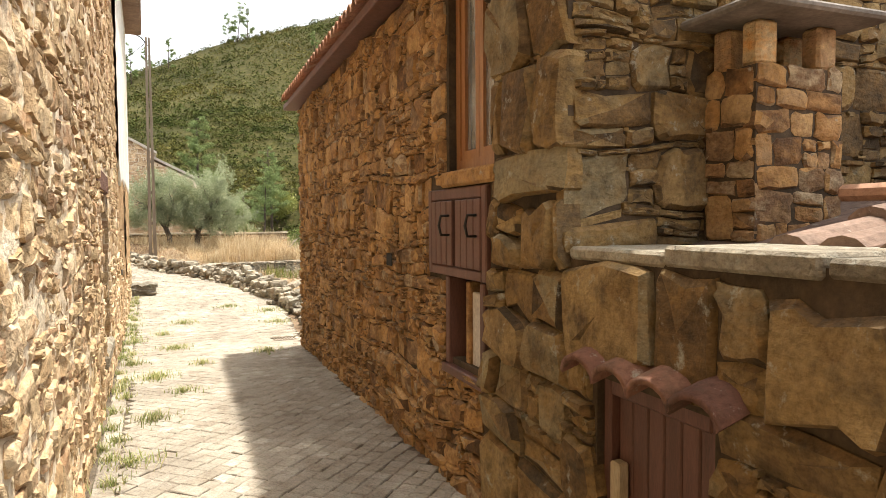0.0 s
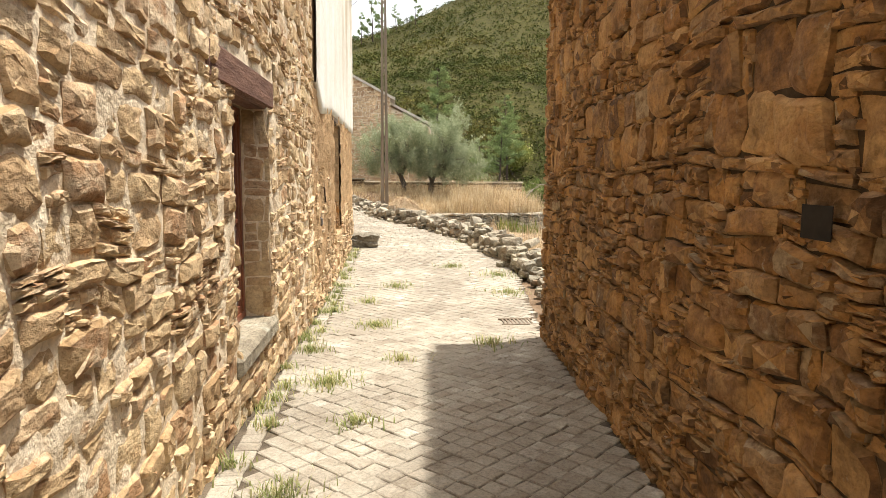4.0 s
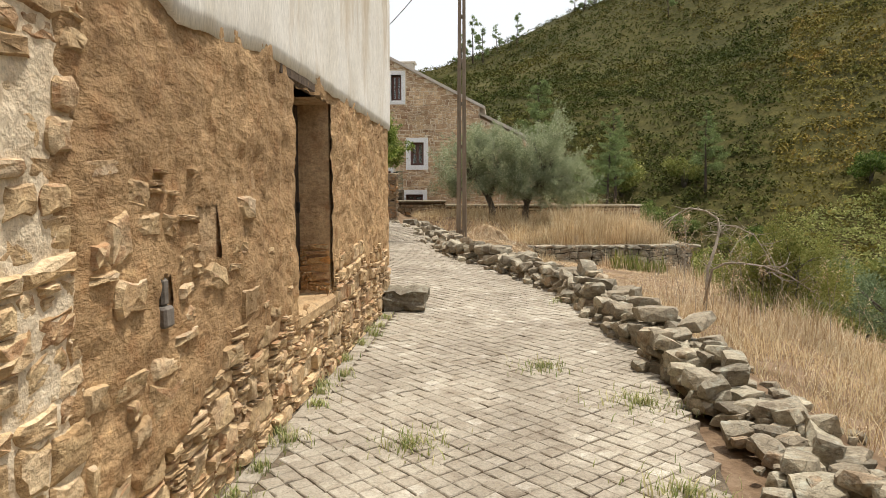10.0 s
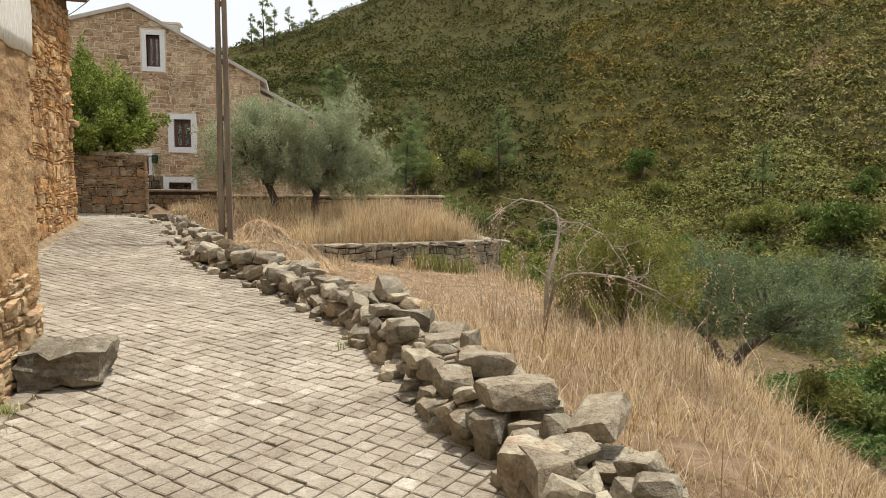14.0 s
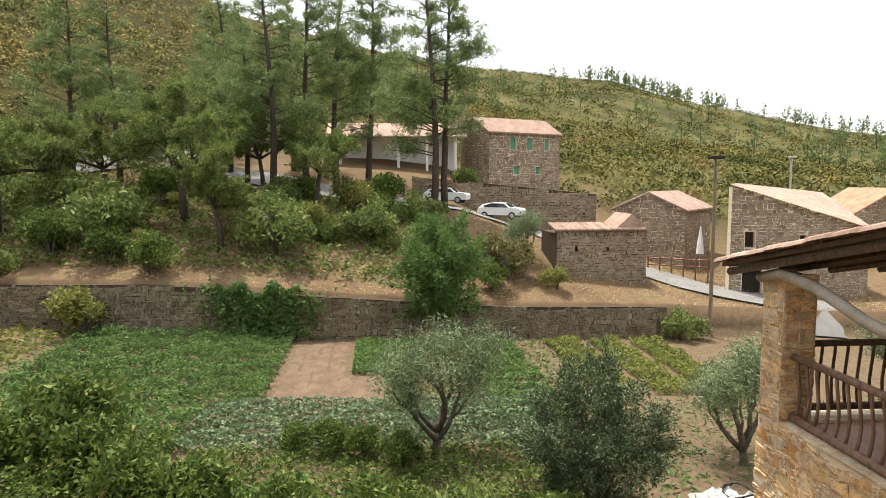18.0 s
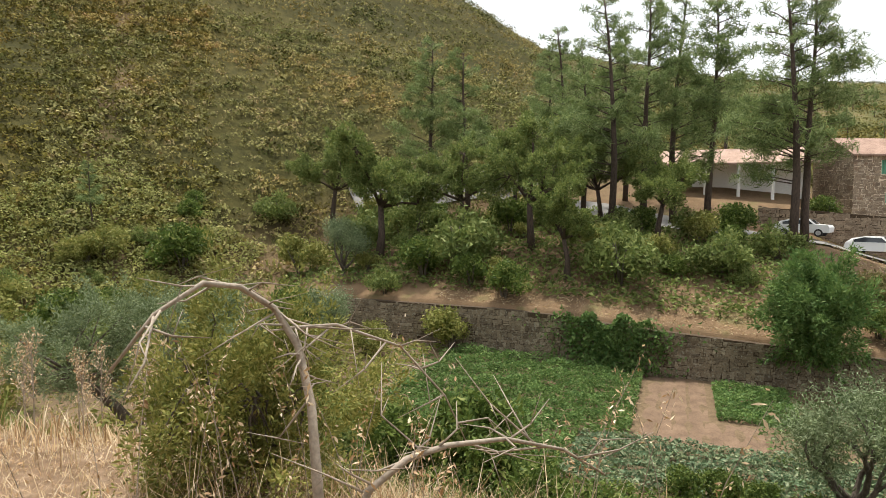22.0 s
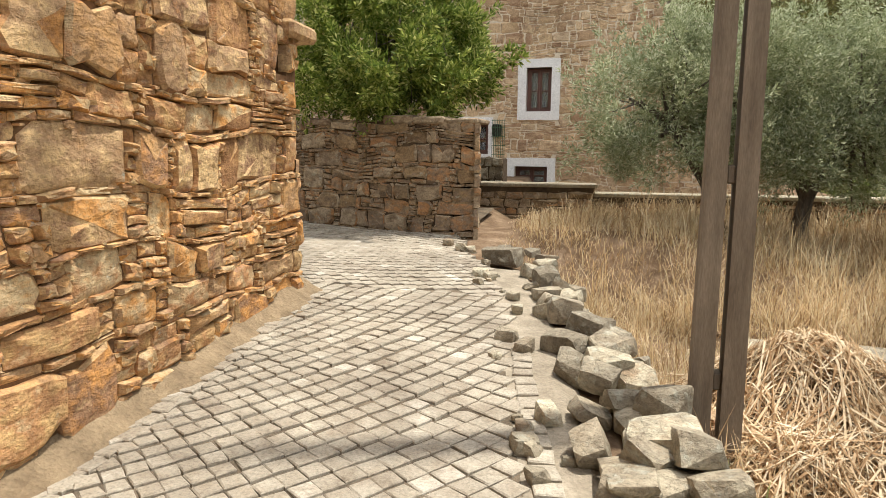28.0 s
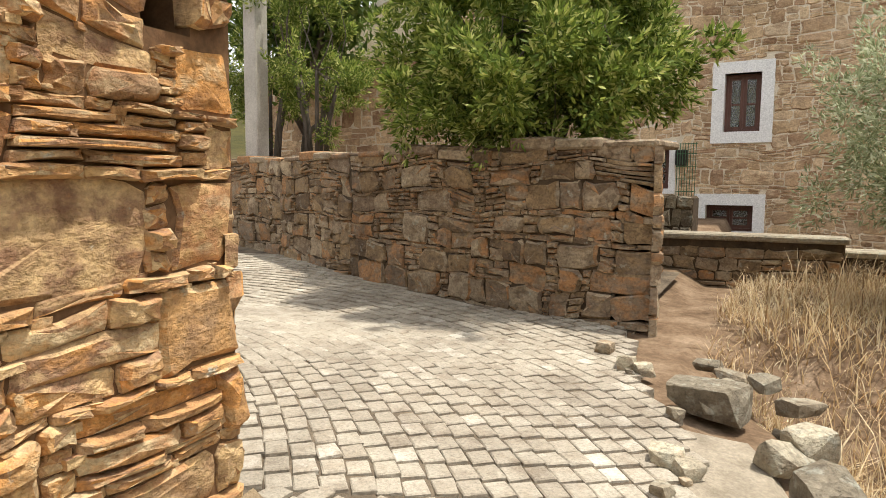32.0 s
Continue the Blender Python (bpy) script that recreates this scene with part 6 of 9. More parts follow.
def hull_rock(rng):
    """A broken block of stone, one unit across: uneven corners, each knocked off."""
    p = []
    for sx, sy, sz in itertools.product((-1, 1), repeat=3):
        q = np.array([sx, sy, sz]) * (0.5 + rng.uniform(-0.17, 0.03, 3))
        for k in range(3):
            c = q.copy()
            c[k] *= 1 - rng.beta(1.6, 2.0) * 0.9
            p.append(c)
    for k, side in itertools.product(range(3), (-1, 1)):
        q = rng.uniform(-0.24, 0.24, 3)
        q[k] = side * rng.uniform(0.46, 0.56)
        p.append(q)
    p = np.array(p)
    p[:, 0] += p[:, 2] * rng.normal(0, 0.12)
    p[:, 2] *= 1 + p[:, 0] * rng.normal(0, 0.3)
    bm = bmesh.new()
    for q in p:
        bm.verts.new(q)
    res = bmesh.ops.convex_hull(bm, input=bm.verts)
    bmesh.ops.delete(bm, geom=[e for e in res["geom_interior"] if isinstance(e, bmesh.types.BMVert)], context="VERTS")
    bm.verts.index_update()
    v, f = np.array([q.co[:] for q in bm.verts]), [tuple(w.index for w in q.verts) for q in bm.faces]
    bm.free()
    return v, f


ROCKS = [hull_rock(np.random.default_rng(300 + k)) for k in range(40)]


def rock_verts(rng, size, rough=0.13, chamfer=0.13):
    """A broken block of stone about the origin: chamfered, uneven."""
    v, f = ROCKS[int(rng.integers(len(ROCKS)))]
    flip = np.array([rng.choice([-1, 1]), rng.choice([-1, 1]), 1.0])
    return v * flip * np.array(size), (f if flip[0] * flip[1] > 0 else [q[::-1] for q in f])


def turned(v, rz, rx=0.0, ry=0.0):
    m = np.array(Euler((rx, ry, rz)).to_matrix())
    return v @ m.T


def rock_set(name, rocks, mat, parent, most=300, near=None):
    if near is not None:
        rocks = sorted(rocks, key=lambda r: float(np.linalg.norm(r[0].mean(0) - np.array(near))))
    for v, f in rocks[:most]:
        put_part(name, mesh_of(name, v, f, mat), parent)
    if len(rocks) > most:
        sh = Shape()
        for v, f in rocks[most:]:
            sh.add(v, f)
        put_part("stonework", mesh_of("stonework", sh.v, sh.f, mat), parent, kind="stuff")


rng = np.random.default_rng(11)
low_wall = thing("dry_stone_wall", (2.6, 16, -0.3), "low tumbled dry-stone wall of grey lichened blocks", "wall")
rocks = []
wy = np.array(WALL_Y)
wx_ = np.array(WALL_X)
seg = np.hypot(np.diff(wx_), np.diff(wy))
cum = np.r_[0, np.cumsum(seg)]
for layer in range(8):
    for row in (0.1, 0.3, 0.48):
        s = rng.uniform(0, 0.2)
        while s < cum[-1]:
            L = rng.uniform(0.1, 0.25) * (1.5 if rng.random() < 0.2 else 1)
            x, y = np.interp(s + L / 2, cum, wx_), np.interp(s + L / 2, cum, wy)
            i = min(np.searchsorted(cum, s + L / 2), len(wx_) - 1)
            ang = math.atan2(wy[i] - wy[i - 1], wx_[i] - wx_[i - 1])
            want = np.interp(y, [10, 11.7, 12.5, 13.6, 14.4, 18, 20, 23, 26, 27.3, 28.5, 32], [0.6, 0.5, 0.2, 0.14, 0.34, 0.36, 0.34, 0.3, 0.2, 0.12, 0.07, 0.05])
            grow = np.interp(y, [19, 22, 28, 31], [1.0, 1.18, 1.2, 1.0])
            L = min(L * grow, 0.52)
            h = rng.uniform(0.06, 0.15) * grow
            z0 = layer * 0.085
            if z0 + 0.05 * grow < want * rng.uniform(0.6, 1.15) and rng.random() > (0.05 if layer == 0 else 0.28) + (0.5 if y > 23.5 and row < 0.2 else 0.25 if y > 23.5 else 0):
                v, f = rock_verts(rng, (L * 1.02, rng.uniform(0.15, 0.28) * grow, h * 1.1))
                v = turned(v, ang + rng.normal(0, 0.45), rng.normal(0, 0.2), rng.normal(0, 0.2))
                nx, ny = math.sin(ang), -math.cos(ang)
                off = row + rng.normal(0, 0.05) + float(np.interp(y, [10, 12, 14, 17, 20, 22, 25, 27, 30], [0, 0, -0.28, -0.26, -0.1, 0, 0.05, 0.2, 0.15]))
                px, py = x + nx * off, y + ny * off
                v = v + np.array([px, py, float(lane_z(px, py)) - 0.03 + z0 + h / 2])
                rocks.append((v, f))
            s += L * rng.uniform(0.95, 1.12)
# a stack of long thin slabs beside the house corner, and a fallen orange block
for k in range(6):
    v, f = rock_verts(rng, (0.46 * rng.uniform(0.8, 1.1), 0.28, 0.085), 0.12, 0.08)
    rocks.append((turned(v, 0.15 + rng.normal(0, 0.12), rng.normal(0, 0.05), rng.normal(0, 0.05)) + np.array([2.82 + 0.04 * (k % 3), 11.45, -0.22 + k * 0.075]), f))
# flat slabs and blocks that crown the wall
for x, y, z, sx, sy, sz, rz in ((2.85, 16.1, 0.2, 0.75, 1.0, 0.3, 1.5), (2.85, 16.75, 0.2, 0.8, 0.9, 0.26, 1.3), (2.75, 17.4, 0.18, 0.7, 0.9, 0.28, 1.4), (2.65, 18.3, 0.2, 0.6, 0.8, 0.3, 1.2), (2.68, 15.4, 0.06, 0.65, 0.7, 0.42, 0.7), (2.8, 14.8, 0.0, 0.7, 0.65, 0.34, 0.4), (2.5, 19.2, 0.16, 0.6, 0.8, 0.3, 1.0), (2.2, 20.2, 0.16, 0.7, 0.7, 0.32, 0.6), (1.75, 21.4, 0.2, 0.8, 0.8, 0.36, 0.9), (1.3, 22.3, 0.24, 0.8, 0.9, 0.4, 0.4), (-0.02, 25.35, 0.4, 0.8, 0.75, 0.5, 0.4), (0.25, 24.3, 0.34, 0.7, 0.8, 0.42, 1.1), (0.55, 23.5, 0.3, 0.9, 0.7, 0.4, 0.5), (-0.3, 26.3, 0.42, 0.8, 1.0, 0.42, 1.7), (-0.6, 27.3, 0.42, 0.9, 0.8, 0.4, 1.9), (-1.25, 29.6, 0.5, 0.75, 0.85, 0.6, 0.5), (-1.9, 30.6, 0.66, 1.4, 0.8, 0.42, 2.9), (-1.0, 28.6, 0.38, 0.8, 0.9, 0.45, 0.2), (-0.75, 28.1, 0.36, 0.8, 0.9, 0.5, 1.3), (-1.35, 30.2, 0.5, 0.7, 0.6, 0.4, 0.9)):
    k = 0.35 if y > 21 else 0.44
    v, f = rock_verts(rng, (sx * k, sy * k, sz * 1.4 * k))
    rocks.append((turned(v, rz, rng.normal(0, 0.06), rng.normal(0, 0.06)) + np.array([x + (0.2 if y > 23 else 0), y, z - 0.1 if y < 21 else float(lane_z(x, y)) + float(np.interp(y, [21, 25, 27, 29], [0.28, 0.22, 0.11, 0.05]))]), f))
# rubble scattered at the foot
for k in range(260):
    y = 10 + 21.5 * rng.random() ** 1.4
    x = float(wall_x(y)) + rng.choice([-0.12, 0.72]) + rng.normal(0, 0.1)
    r = rng.uniform(0.03, 0.12)
    v, f = rock_verts(rng, (r * 1.5, r * 1.2, r))
    rocks.append((turned(v, rng.uniform(0, 6)) + np.array([x, y, gz(x, y) + (0.02 if x > float(wall_x(y)) + 0.45 else r * 0.25)]), f))
rock_set("stone", rocks, M_STONE_GREY, low_wall, 300, (1.6, 21, 0))
v, f = rock_verts(rng, (0.22, 0.2, 0.16), 0.13, 0.12)
put_part("stone", mesh_of("stone", turned(v, 0.5, 0.3, 0.2) + np.array([2.42, 10.95, -0.16]), f, M_STONE_GREY), low_wall, "fallen block")

# kerb strip and white paving stones are set with the setts below
terrace_wall = thing("terrace_wall", (4.5, 30.4, -0.9), "grey dry-stone retaining wall of the grass terrace", "wall")
tp = [Vector((0.9, 30.1, 0)), Vector((4.2, 30.25, 0)), Vector((7.5, 31.0, 0)), Vector((7.25, 36.5, 0))]
for a, b in zip(tp, tp[1:]):
    d = (b - a).normalized()
    f = Face(a, d, (d.y, -d.x, 0))
    L = (b - a).length
    # near-black body paints the shade between the dry-laid stones
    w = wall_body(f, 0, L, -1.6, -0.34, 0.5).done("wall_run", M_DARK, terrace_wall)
    lay_stones(rng, courses(rng, 0, L, -1.4, -0.3, (0.09, 0.22), (0.14, 0.45), 0.15), f, M_STONE_GREY, w, (4.5, 30, -0.6), 110, proud=(0.0, 0.08), gap=0.01, warp=0.05, rough=0.015, plainer=True, chips=0.4)
    rs = []
    s = 0.0
    while s < L:
        l = rng.uniform(0.3, 0.6)
        v, g = rock_verts(rng, (l, 0.5, 0.12), 0.1, 0.15)
        p = f.at((s + l / 2, -0.27, -0.18))
        rs.append((turned(v, math.atan2(d.y, d.x) + rng.normal(0, 0.1)) + p, g))
        s += l * 0.97
    rock_set("coping_stone", rs, M_STONE_GREY, terrace_wall)

# ---- concrete street pole ----
pole = thing("utility_pole", (0.2, 27.0, 0.0), "tall twin-leg concrete utility pole with cross rungs", "pole")
for dx in (-0.082, 0.088):
    sh = Shape()
    for k in range(9):
        z, t = -0.4 + k * 1.1, 1 - k / 8 * 0.4
        sh.v += [(0.2 + (dx + sx * 0.06) * t, 27.0 + sy * 0.085 * t, z) for sx, sy in ((-1, -1), (1, -1), (1, 1), (-1, 1))]
    sh.f += [(4 * k + q, 4 * k + (q + 1) % 4, 4 * k + 4 + (q + 1) % 4, 4 * k + 4 + q) for k in range(8) for q in range(4)] + [(32, 33, 34, 35)]
    sh.done("leg", M_CONCRETE, pole, "stained concrete leg")
for k in range(7):
    z, t = 0.35 + k * 1.15, 1 - (0.35 + k * 1.15) / 8.8 * 0.4
    Shape().box((0.2 - 0.022 * t, 26.95, z), (0.2 + 0.028 * t, 27.05, z + 0.1), None, 0.01).done("rung", M_CONCRETE, pole)
Shape().tube([(0.2, 27, 8.1), (0.0, 26.9, 8.35), (-0.4, 26.7, 8.5), (-0.75, 26.55, 8.5)], 0.022, 7).done("lamp_arm", M_IRON, pole, smooth=True)
Shape().box((-1.15, 26.38, 8.44), (-0.72, 26.58, 8.53), None, 0.03).done("lamp_head", M_CEMENT, pole, "grey street lamp head")
cable = thing("cable", (-3.4, 33.4, 7), "thin black overhead cable", "cable")
pts = [Vector((0.2, 27, 8.25)).lerp(Vector((-7.2, 40.0, 7.2)), t) - Vector((0, 0, 0.7 * 4 * t * (1 - t))) for t in [k / 14 for k in range(15)]]
Shape().tube(pts, 0.013, 5).done("wire", M_IRON, cable)

# ---- terrace building by the slope ----
tb = thing("terrace_house", (9, 8, -4), "stone house with a tiled timber terrace and bowed rail", "house")
FT = Face((8.2, 9.8, 0), (-1, 0, 0), (0, 1, 0))
w = wall_body(FT, 0, 6, -8, 3.9, 0.5).done("wall", M_MORTAR_T, tb, "ochre schist house wall")
rects = blocks_and_chips(rng, 0, 3.2, -4.5, 3.9, (0.09, 0.22), (0.12, 0.38), 0.25, 0.2)
lay_stones(rng, rects, FT, M_STONE_T, w, (8, 9.8, 0), 120, proud=(0.004, 0.035), gap=0.007, warp=0.06, rough=0.012, chips=0.3, plainer=True)
FT2 = Face((8.2, 9.8, 0), (0, -1, 0), (1, 0, 0))
w2 = wall_body(FT2, 0.51, 6, -8, 3.9, 0.5, [(1.0, 2.0, -2.1, 0.0)]).done("side_wall", M_MORTAR_T, tb)
lay_stones(rng, courses(rng, 0, 5, -2.1, 3.9, (0.08, 0.2), (0.14, 0.5), 0.3, [(1.0, 2.0, -2.1, 0.0)]), FT2, M_STONE_T, w2, proud=(0.0, 0.03))
FT3 = Face((11.05, 9.78, 0), (-1, 0, 0), (0, 1, 0))
w3 = wall_body(FT3, 0, 2.86, -9, -2.1, 0.4).done("parapet_wall", M_MORTAR_T, tb, "rubble parapet under the rail")
lay_stones(rng, blocks_and_chips(rng, 0, 2.86, -5.5, -2.12, (0.1, 0.24), (0.14, 0.4), 0.2, 0.2), FT3, M_STONE_T, w3, (10, 9.8, -2.6), 110, proud=(0.004, 0.035), gap=0.008, warp=0.06, rough=0.012, chips=0.3, plainer=True)
FT4 = Face((11.05, 9.78, 0), (0, -1, 0), (1, 0, 0))
wall_body(FT4, 0.41, 5, -9, -2.1, 0.4).done("outer_wall", M_MORTAR_T, tb)
Shape().box((8.2, 4.8, -2.3), (11.0, 9.7, -2.14)).done("floor_slab", M_CLAYFLOOR, tb, "red-brown terrace floor")
Shape().box((8.25, 9.42, -2.1), (10.55, 9.8, -2.06), None, 0.01).done("sill", M_STONE_T, tb)
pil = Shape().box((10.58, 9.3, -2.1), (11.05, 9.78, -0.05)).done("pillar", M_MORTAR_T, tb, "square rubble pillar")
for org, al, out_, L in (((11.05, 9.78, 0), (-1, 0, 0), (0, 1, 0), 0.47), ((10.58, 9.78, 0), (0, -1, 0), (-1, 0, 0), 0.48)):
    lay_stones(rng, courses(rng, 0, L, -2.1, -0.05, (0.06, 0.16), (0.12, 0.3), 0.2), Face(org, al, out_), M_STONE_T, pil, (10.7, 9.8, -1), 70, proud=(0.004, 0.03), gap=0.006, warp=0.03, rough=0.01)


def bowed_rail(parent, a, b, z_top, z_low, mat):
    """Timber rail: round top and bottom rails with bowed balusters."""
    a, b = Vector(a), Vector(b)
    d = (b - a).normalized()
    n = Vector((-d.y, d.x, 0))
    for z, r in ((z_top, 0.05), (z_low, 0.055)):
        Shape().tube([(a.x, a.y, z), ((a.x + b.x) / 2, (a.y + b.y) / 2, z + 0.01), (b.x, b.y, z)], r, 9).done("rail", mat, parent, smooth=True)
    k = int((b - a).length / 0.19)
    for i in range(k):
        p = a + d * ((i + 0.6) * (b - a).length / k)
        pts = [(p.x + n.x * o, p.y + n.y * o, z_low + (z_top - z_low) * t) for t, o in ((0, 0), (0.2, 0.04), (0.4, 0.055), (0.65, 0.03), (0.85, 0.008), (1, 0))]
        Shape().tube(pts, 0.022, 6).done("baluster", mat, parent, smooth=True)


rail = thing("terrace_rail", (9.4, 9.62, -2.1), "red-brown wooden terrace rail with bowed balusters", "railing")
bowed_rail(rail, (10.6, 9.6, 0), (8.22, 9.66, 0), -1.15, -2.0, M_RAIL)
rail2 = thing("terrace_rail", (10.9, 7, -2.1), "dark timber rail along the outer terrace edge", "railing")
bowed_rail(rail2, (10.88, 9.28, 0), (10.7, 4.9, 0), -1.05, -1.98, M_WOODOLD)
troof = thing("terrace_roof", (9.6, 8, 0), "clay-tiled timber terrace roof on a log brace", "roof")
R0, R1 = Vector((11.55, 10.15, -0.02)), Vector((8.25, 10.15, 0.72))
rd = (R1 - R0).normalized()
slab = Shape()
for a, t in ((0.0, 0.06),):
    q = [R0, R1, R1 + Vector((0, -5.2, 0)), R0 + Vector((0, -5.2, 0))]
    slab.add([tuple(p) for p in q] + [(p.x, p.y, p.z + 0.06) for p in q], [(3, 2, 1, 0), (4, 5, 6, 7), (0, 1, 5, 4), (1, 2, 6, 5), (2, 3, 7, 6), (3, 0, 4, 7)])
slab = slab.done("deck", M_WOODOLD, troof, "dark timber roof deck")
for k in range(7):
    y = 10.05 - k * 0.8
    sh = Shape().tube([(R0.x - 0.05, y, R0.z - 0.07), (R1.x, y, R1.z - 0.07)], 0.06, 6)
    sh.done("rafter", M_WOODOLD, troof)
for j in range(26):
    for k in range(8):
        p = R0 + rd * (k * 0.42) + Vector((0, -j * 0.2 + 0.02, 0.06 + 0.012 * k % 0.02))
        a = [(0.105 * math.cos(t), 0.07 * math.sin(t)) for t in [math.pi * i / 5 for i in range(6)]]
        pts = [(p.x + rd.x * e, p.y + c[0], p.z + rd.z * e + c[1] + 0.012) for e in (-0.03, 0.44) for c in a]
        if k < 8 and j < 26:
            put_part("roof_tile", mesh_of("roof_tile", pts, [(i, i + 1, 7 + i, 6 + i) for i in range(5)] + [tuple(range(6))], M_TERRAPALE), slab)
Shape().tube([(10.95, 9.9, -0.1), (10.4, 9.95, 0.03), (9.6, 10.0, -0.05), (8.8, 10.0, -0.28), (8.1, 9.95, -0.42)], [0.075, 0.08, 0.075, 0.07, 0.065], 9).done("log_brace", M_LOG, troof, "crooked silvery log brace", smooth=True)

# ---- valley ----
ret = thing("retaining_wall", (42.5, 22, -8), "long dark dry-stone terrace retaining wall with pale lichen", "wall")
ys = [-3.2, 3.0, 9.5, 13.5, 24, 34, 46.5]
for y0, y1 in zip(ys, ys[1:]):
    f = Face((42.5, y1, 0), (0, -1, 0), (-1, 0, 0))
    tops = lambda u: float(garden_z(y1 - u)) + float(np.interp(y1 - u, [-20, -3, 7, 20, 25, 30, 46, 60], [1.5, 2.0, 2.0, 2.7, 3.0, 2.9, 2.0, 0.5])) + 0.03
    zb = float(garden_z(y0)) - 0.3
    w = wall_body(f, 0, y1 - y0, zb, zb + 4.5, 0.5, top=tops).done("wall_run", M_MORTAR_D, ret)
    lay_stones(rng, courses(rng, 0, y1 - y0, zb + 0.2, zb + 4.2, (0.12, 0.26), (0.16, 0.5), 0.2, top=tops), f, M_STONE_RET, w, proud=(0.0, 0.08), gap=0.02, warp=0.06, rough=0.02)


def strip(name, pts, width, lift, mat, label, kind="structure", step=1.0):
    P = [Vector((x, y, 0)) for x, y in pts]
    line = []
    for a, b in zip(P, P[1:]):
        n = max(1, int((b - a).length / step))
        line += [a.lerp(b, k / n) for k in range(n)]
    line.append(P[-1])
    V, F = [], []
    for i, p in enumerate(line):
        d = (line[min(i + 1, len(line) - 1)] - line[max(i - 1, 0)]).normalized()
        zc = gz(p.x, p.y)
        for s in (-1, -0.5, 0, 0.5, 1):
            x, y = p.x - d.y * s * width / 2, p.y + d.x * s * width / 2
            V.append((x, y, gz(x, y) + lift))
    for i in range(len(line) - 1):
        for k in range(4):
            F.append((i * 5 + k, i * 5 + k + 1, i * 5 + k + 6, i * 5 + k + 5))
    return tagged(put_part(name, mesh_of(name, V, F, mat, True)), label, "road" if kind == "structure" else "soil", kind=kind)


strip("road", [(43.5, -16), (45.5, -11.5), (48.5, -7.5), (53, -4), (58, 1), (61, 7), (63, 13), (66, 21), (70, 32), (76, 42)], 4.2, 0.14, M_ASPHALT, "pale asphalt village road climbing the slope")
strip("road", [(62, 50), (68, 44), (74, 38), (80, 34)], 4.5, 0.2, M_ASPHALT, "pale road shelf on the hillside")


def village_house(name, label, x, y, rz, w, l, base, eave, ridge, roof_mat, holes=(), side_holes=(), hole_mat=M_DARK, surround=None, category="house", apex=0.5):
    """A gabled stone house. Its gable (width w) looks along local -x, its long side (l) along local -y."""
    base -= 2.5
    th = thing(name, (x, y, base), label, category)
    m = pose(x, y, 0, 0, 0, rz)
    f_g = Face(m @ Vector((0, w, 0)), m.to_3x3() @ Vector((0, -1, 0)), m.to_3x3() @ Vector((-1, 0, 0)))
    f_s = Face(m @ Vector((0, 0, 0)), m.to_3x3() @ Vector((1, 0, 0)), m.to_3x3() @ Vector((0, -1, 0)))
    top = lambda u: eave + (ridge - eave) * (u / (w * apex) if u < w * apex else (w - u) / (w - w * apex))
    ry = w * (1 - apex)
    g = wall_body(f_g, 0, w, base, ridge + 0.1, 0.5, holes, top=top).done("wall", M_MORTAR_H, th)
    lay_stones(rng, courses(rng, 0, w, base, ridge, (0.16, 0.34), (0.3, 0.8), 0.1, [(a - 0.05, b + 0.05, c - 0.05, d + 0.05) for a, b, c, d in holes], top=top), f_g, M_STONE_V, g, proud=(0.0, 0.03), gap=0.02)
    s = wall_body(f_s, 0.51, l, base, eave, 0.5, side_holes).done("side_wall", M_MORTAR_H, th)
    lay_stones(rng, courses(rng, 0, l, base, eave, (0.16, 0.34), (0.3, 0.8), 0.1, [(a - 0.05, b + 0.05, c - 0.05, d + 0.05) for a, b, c, d in side_holes]), f_s, M_STONE_V, s, proud=(0.0, 0.03), gap=0.02)
    Shape().box((0.51, w - 0.5, base), (l, w, eave if apex > 0.05 else ridge - 0.05), m).done("back_wall", M_MORTAR_H, th)
    Shape().box((l - 0.5, 0.51, base), (l, w - 0.51, eave), m).done("end_wall", M_MORTAR_H, th)
    for f, hs in ((f_g, holes), (f_s, side_holes)):
        for a, b, c, d in hs:
            win = Shape().box((a, c, -0.4), (b, d, -0.34), f.matrix()).done("window", hole_mat if surround is None else surround, th)
            Shape().box((a + 0.04, c + 0.04, -0.34), (b - 0.04, d - 0.04, -0.3), f.matrix(), 0.01).done("pane", hole_mat, win)
            Shape().box(((a + b) / 2 - 0.03, c, -0.3), ((a + b) / 2 + 0.03, d, -0.26), f.matrix()).done("glazing_bar", M_WOODPAINT if surround is None else surround, win)
    for side in (0, 1) if apex > 0.05 else (0,):
        n = int(l / 0.28)
        run = w - ry if side else ry
        ys = (w + 0.3, ry) if side else (-0.3, ry)
        zs = (eave - 0.3 * (ridge - eave) / run, ridge)
        V, F = [], []
        for i in range(n * 4 + 1):
            xx = -0.25 + (l + 0.5) * i / (n * 4)
            bump = 0.05 * abs(math.sin(math.pi * i / 4))
            for yy, zz in zip(ys, zs):
                V.append(m @ Vector((xx, yy, zz + 0.06 + bump)))
        F = [(2 * i, 2 * i + 2, 2 * i + 3, 2 * i + 1) for i in range(n * 4)]
        b0 = len(V)
        for xx in (-0.25, l + 0.25):
            for yy, zz in zip(ys, zs):
                V.append(m @ Vector((xx, yy, zz - 0.08)))
        F += [(b0, b0 + 2, b0 + 3, b0 + 1), (b0, b0 + 1, 1, 0), (b0 + 2, b0, 0, 2 * n * 4)]
        Shape().add(V, F).done("roof", roof_mat, th, "clay pantile roof slope")
    return th, f_g, f_s


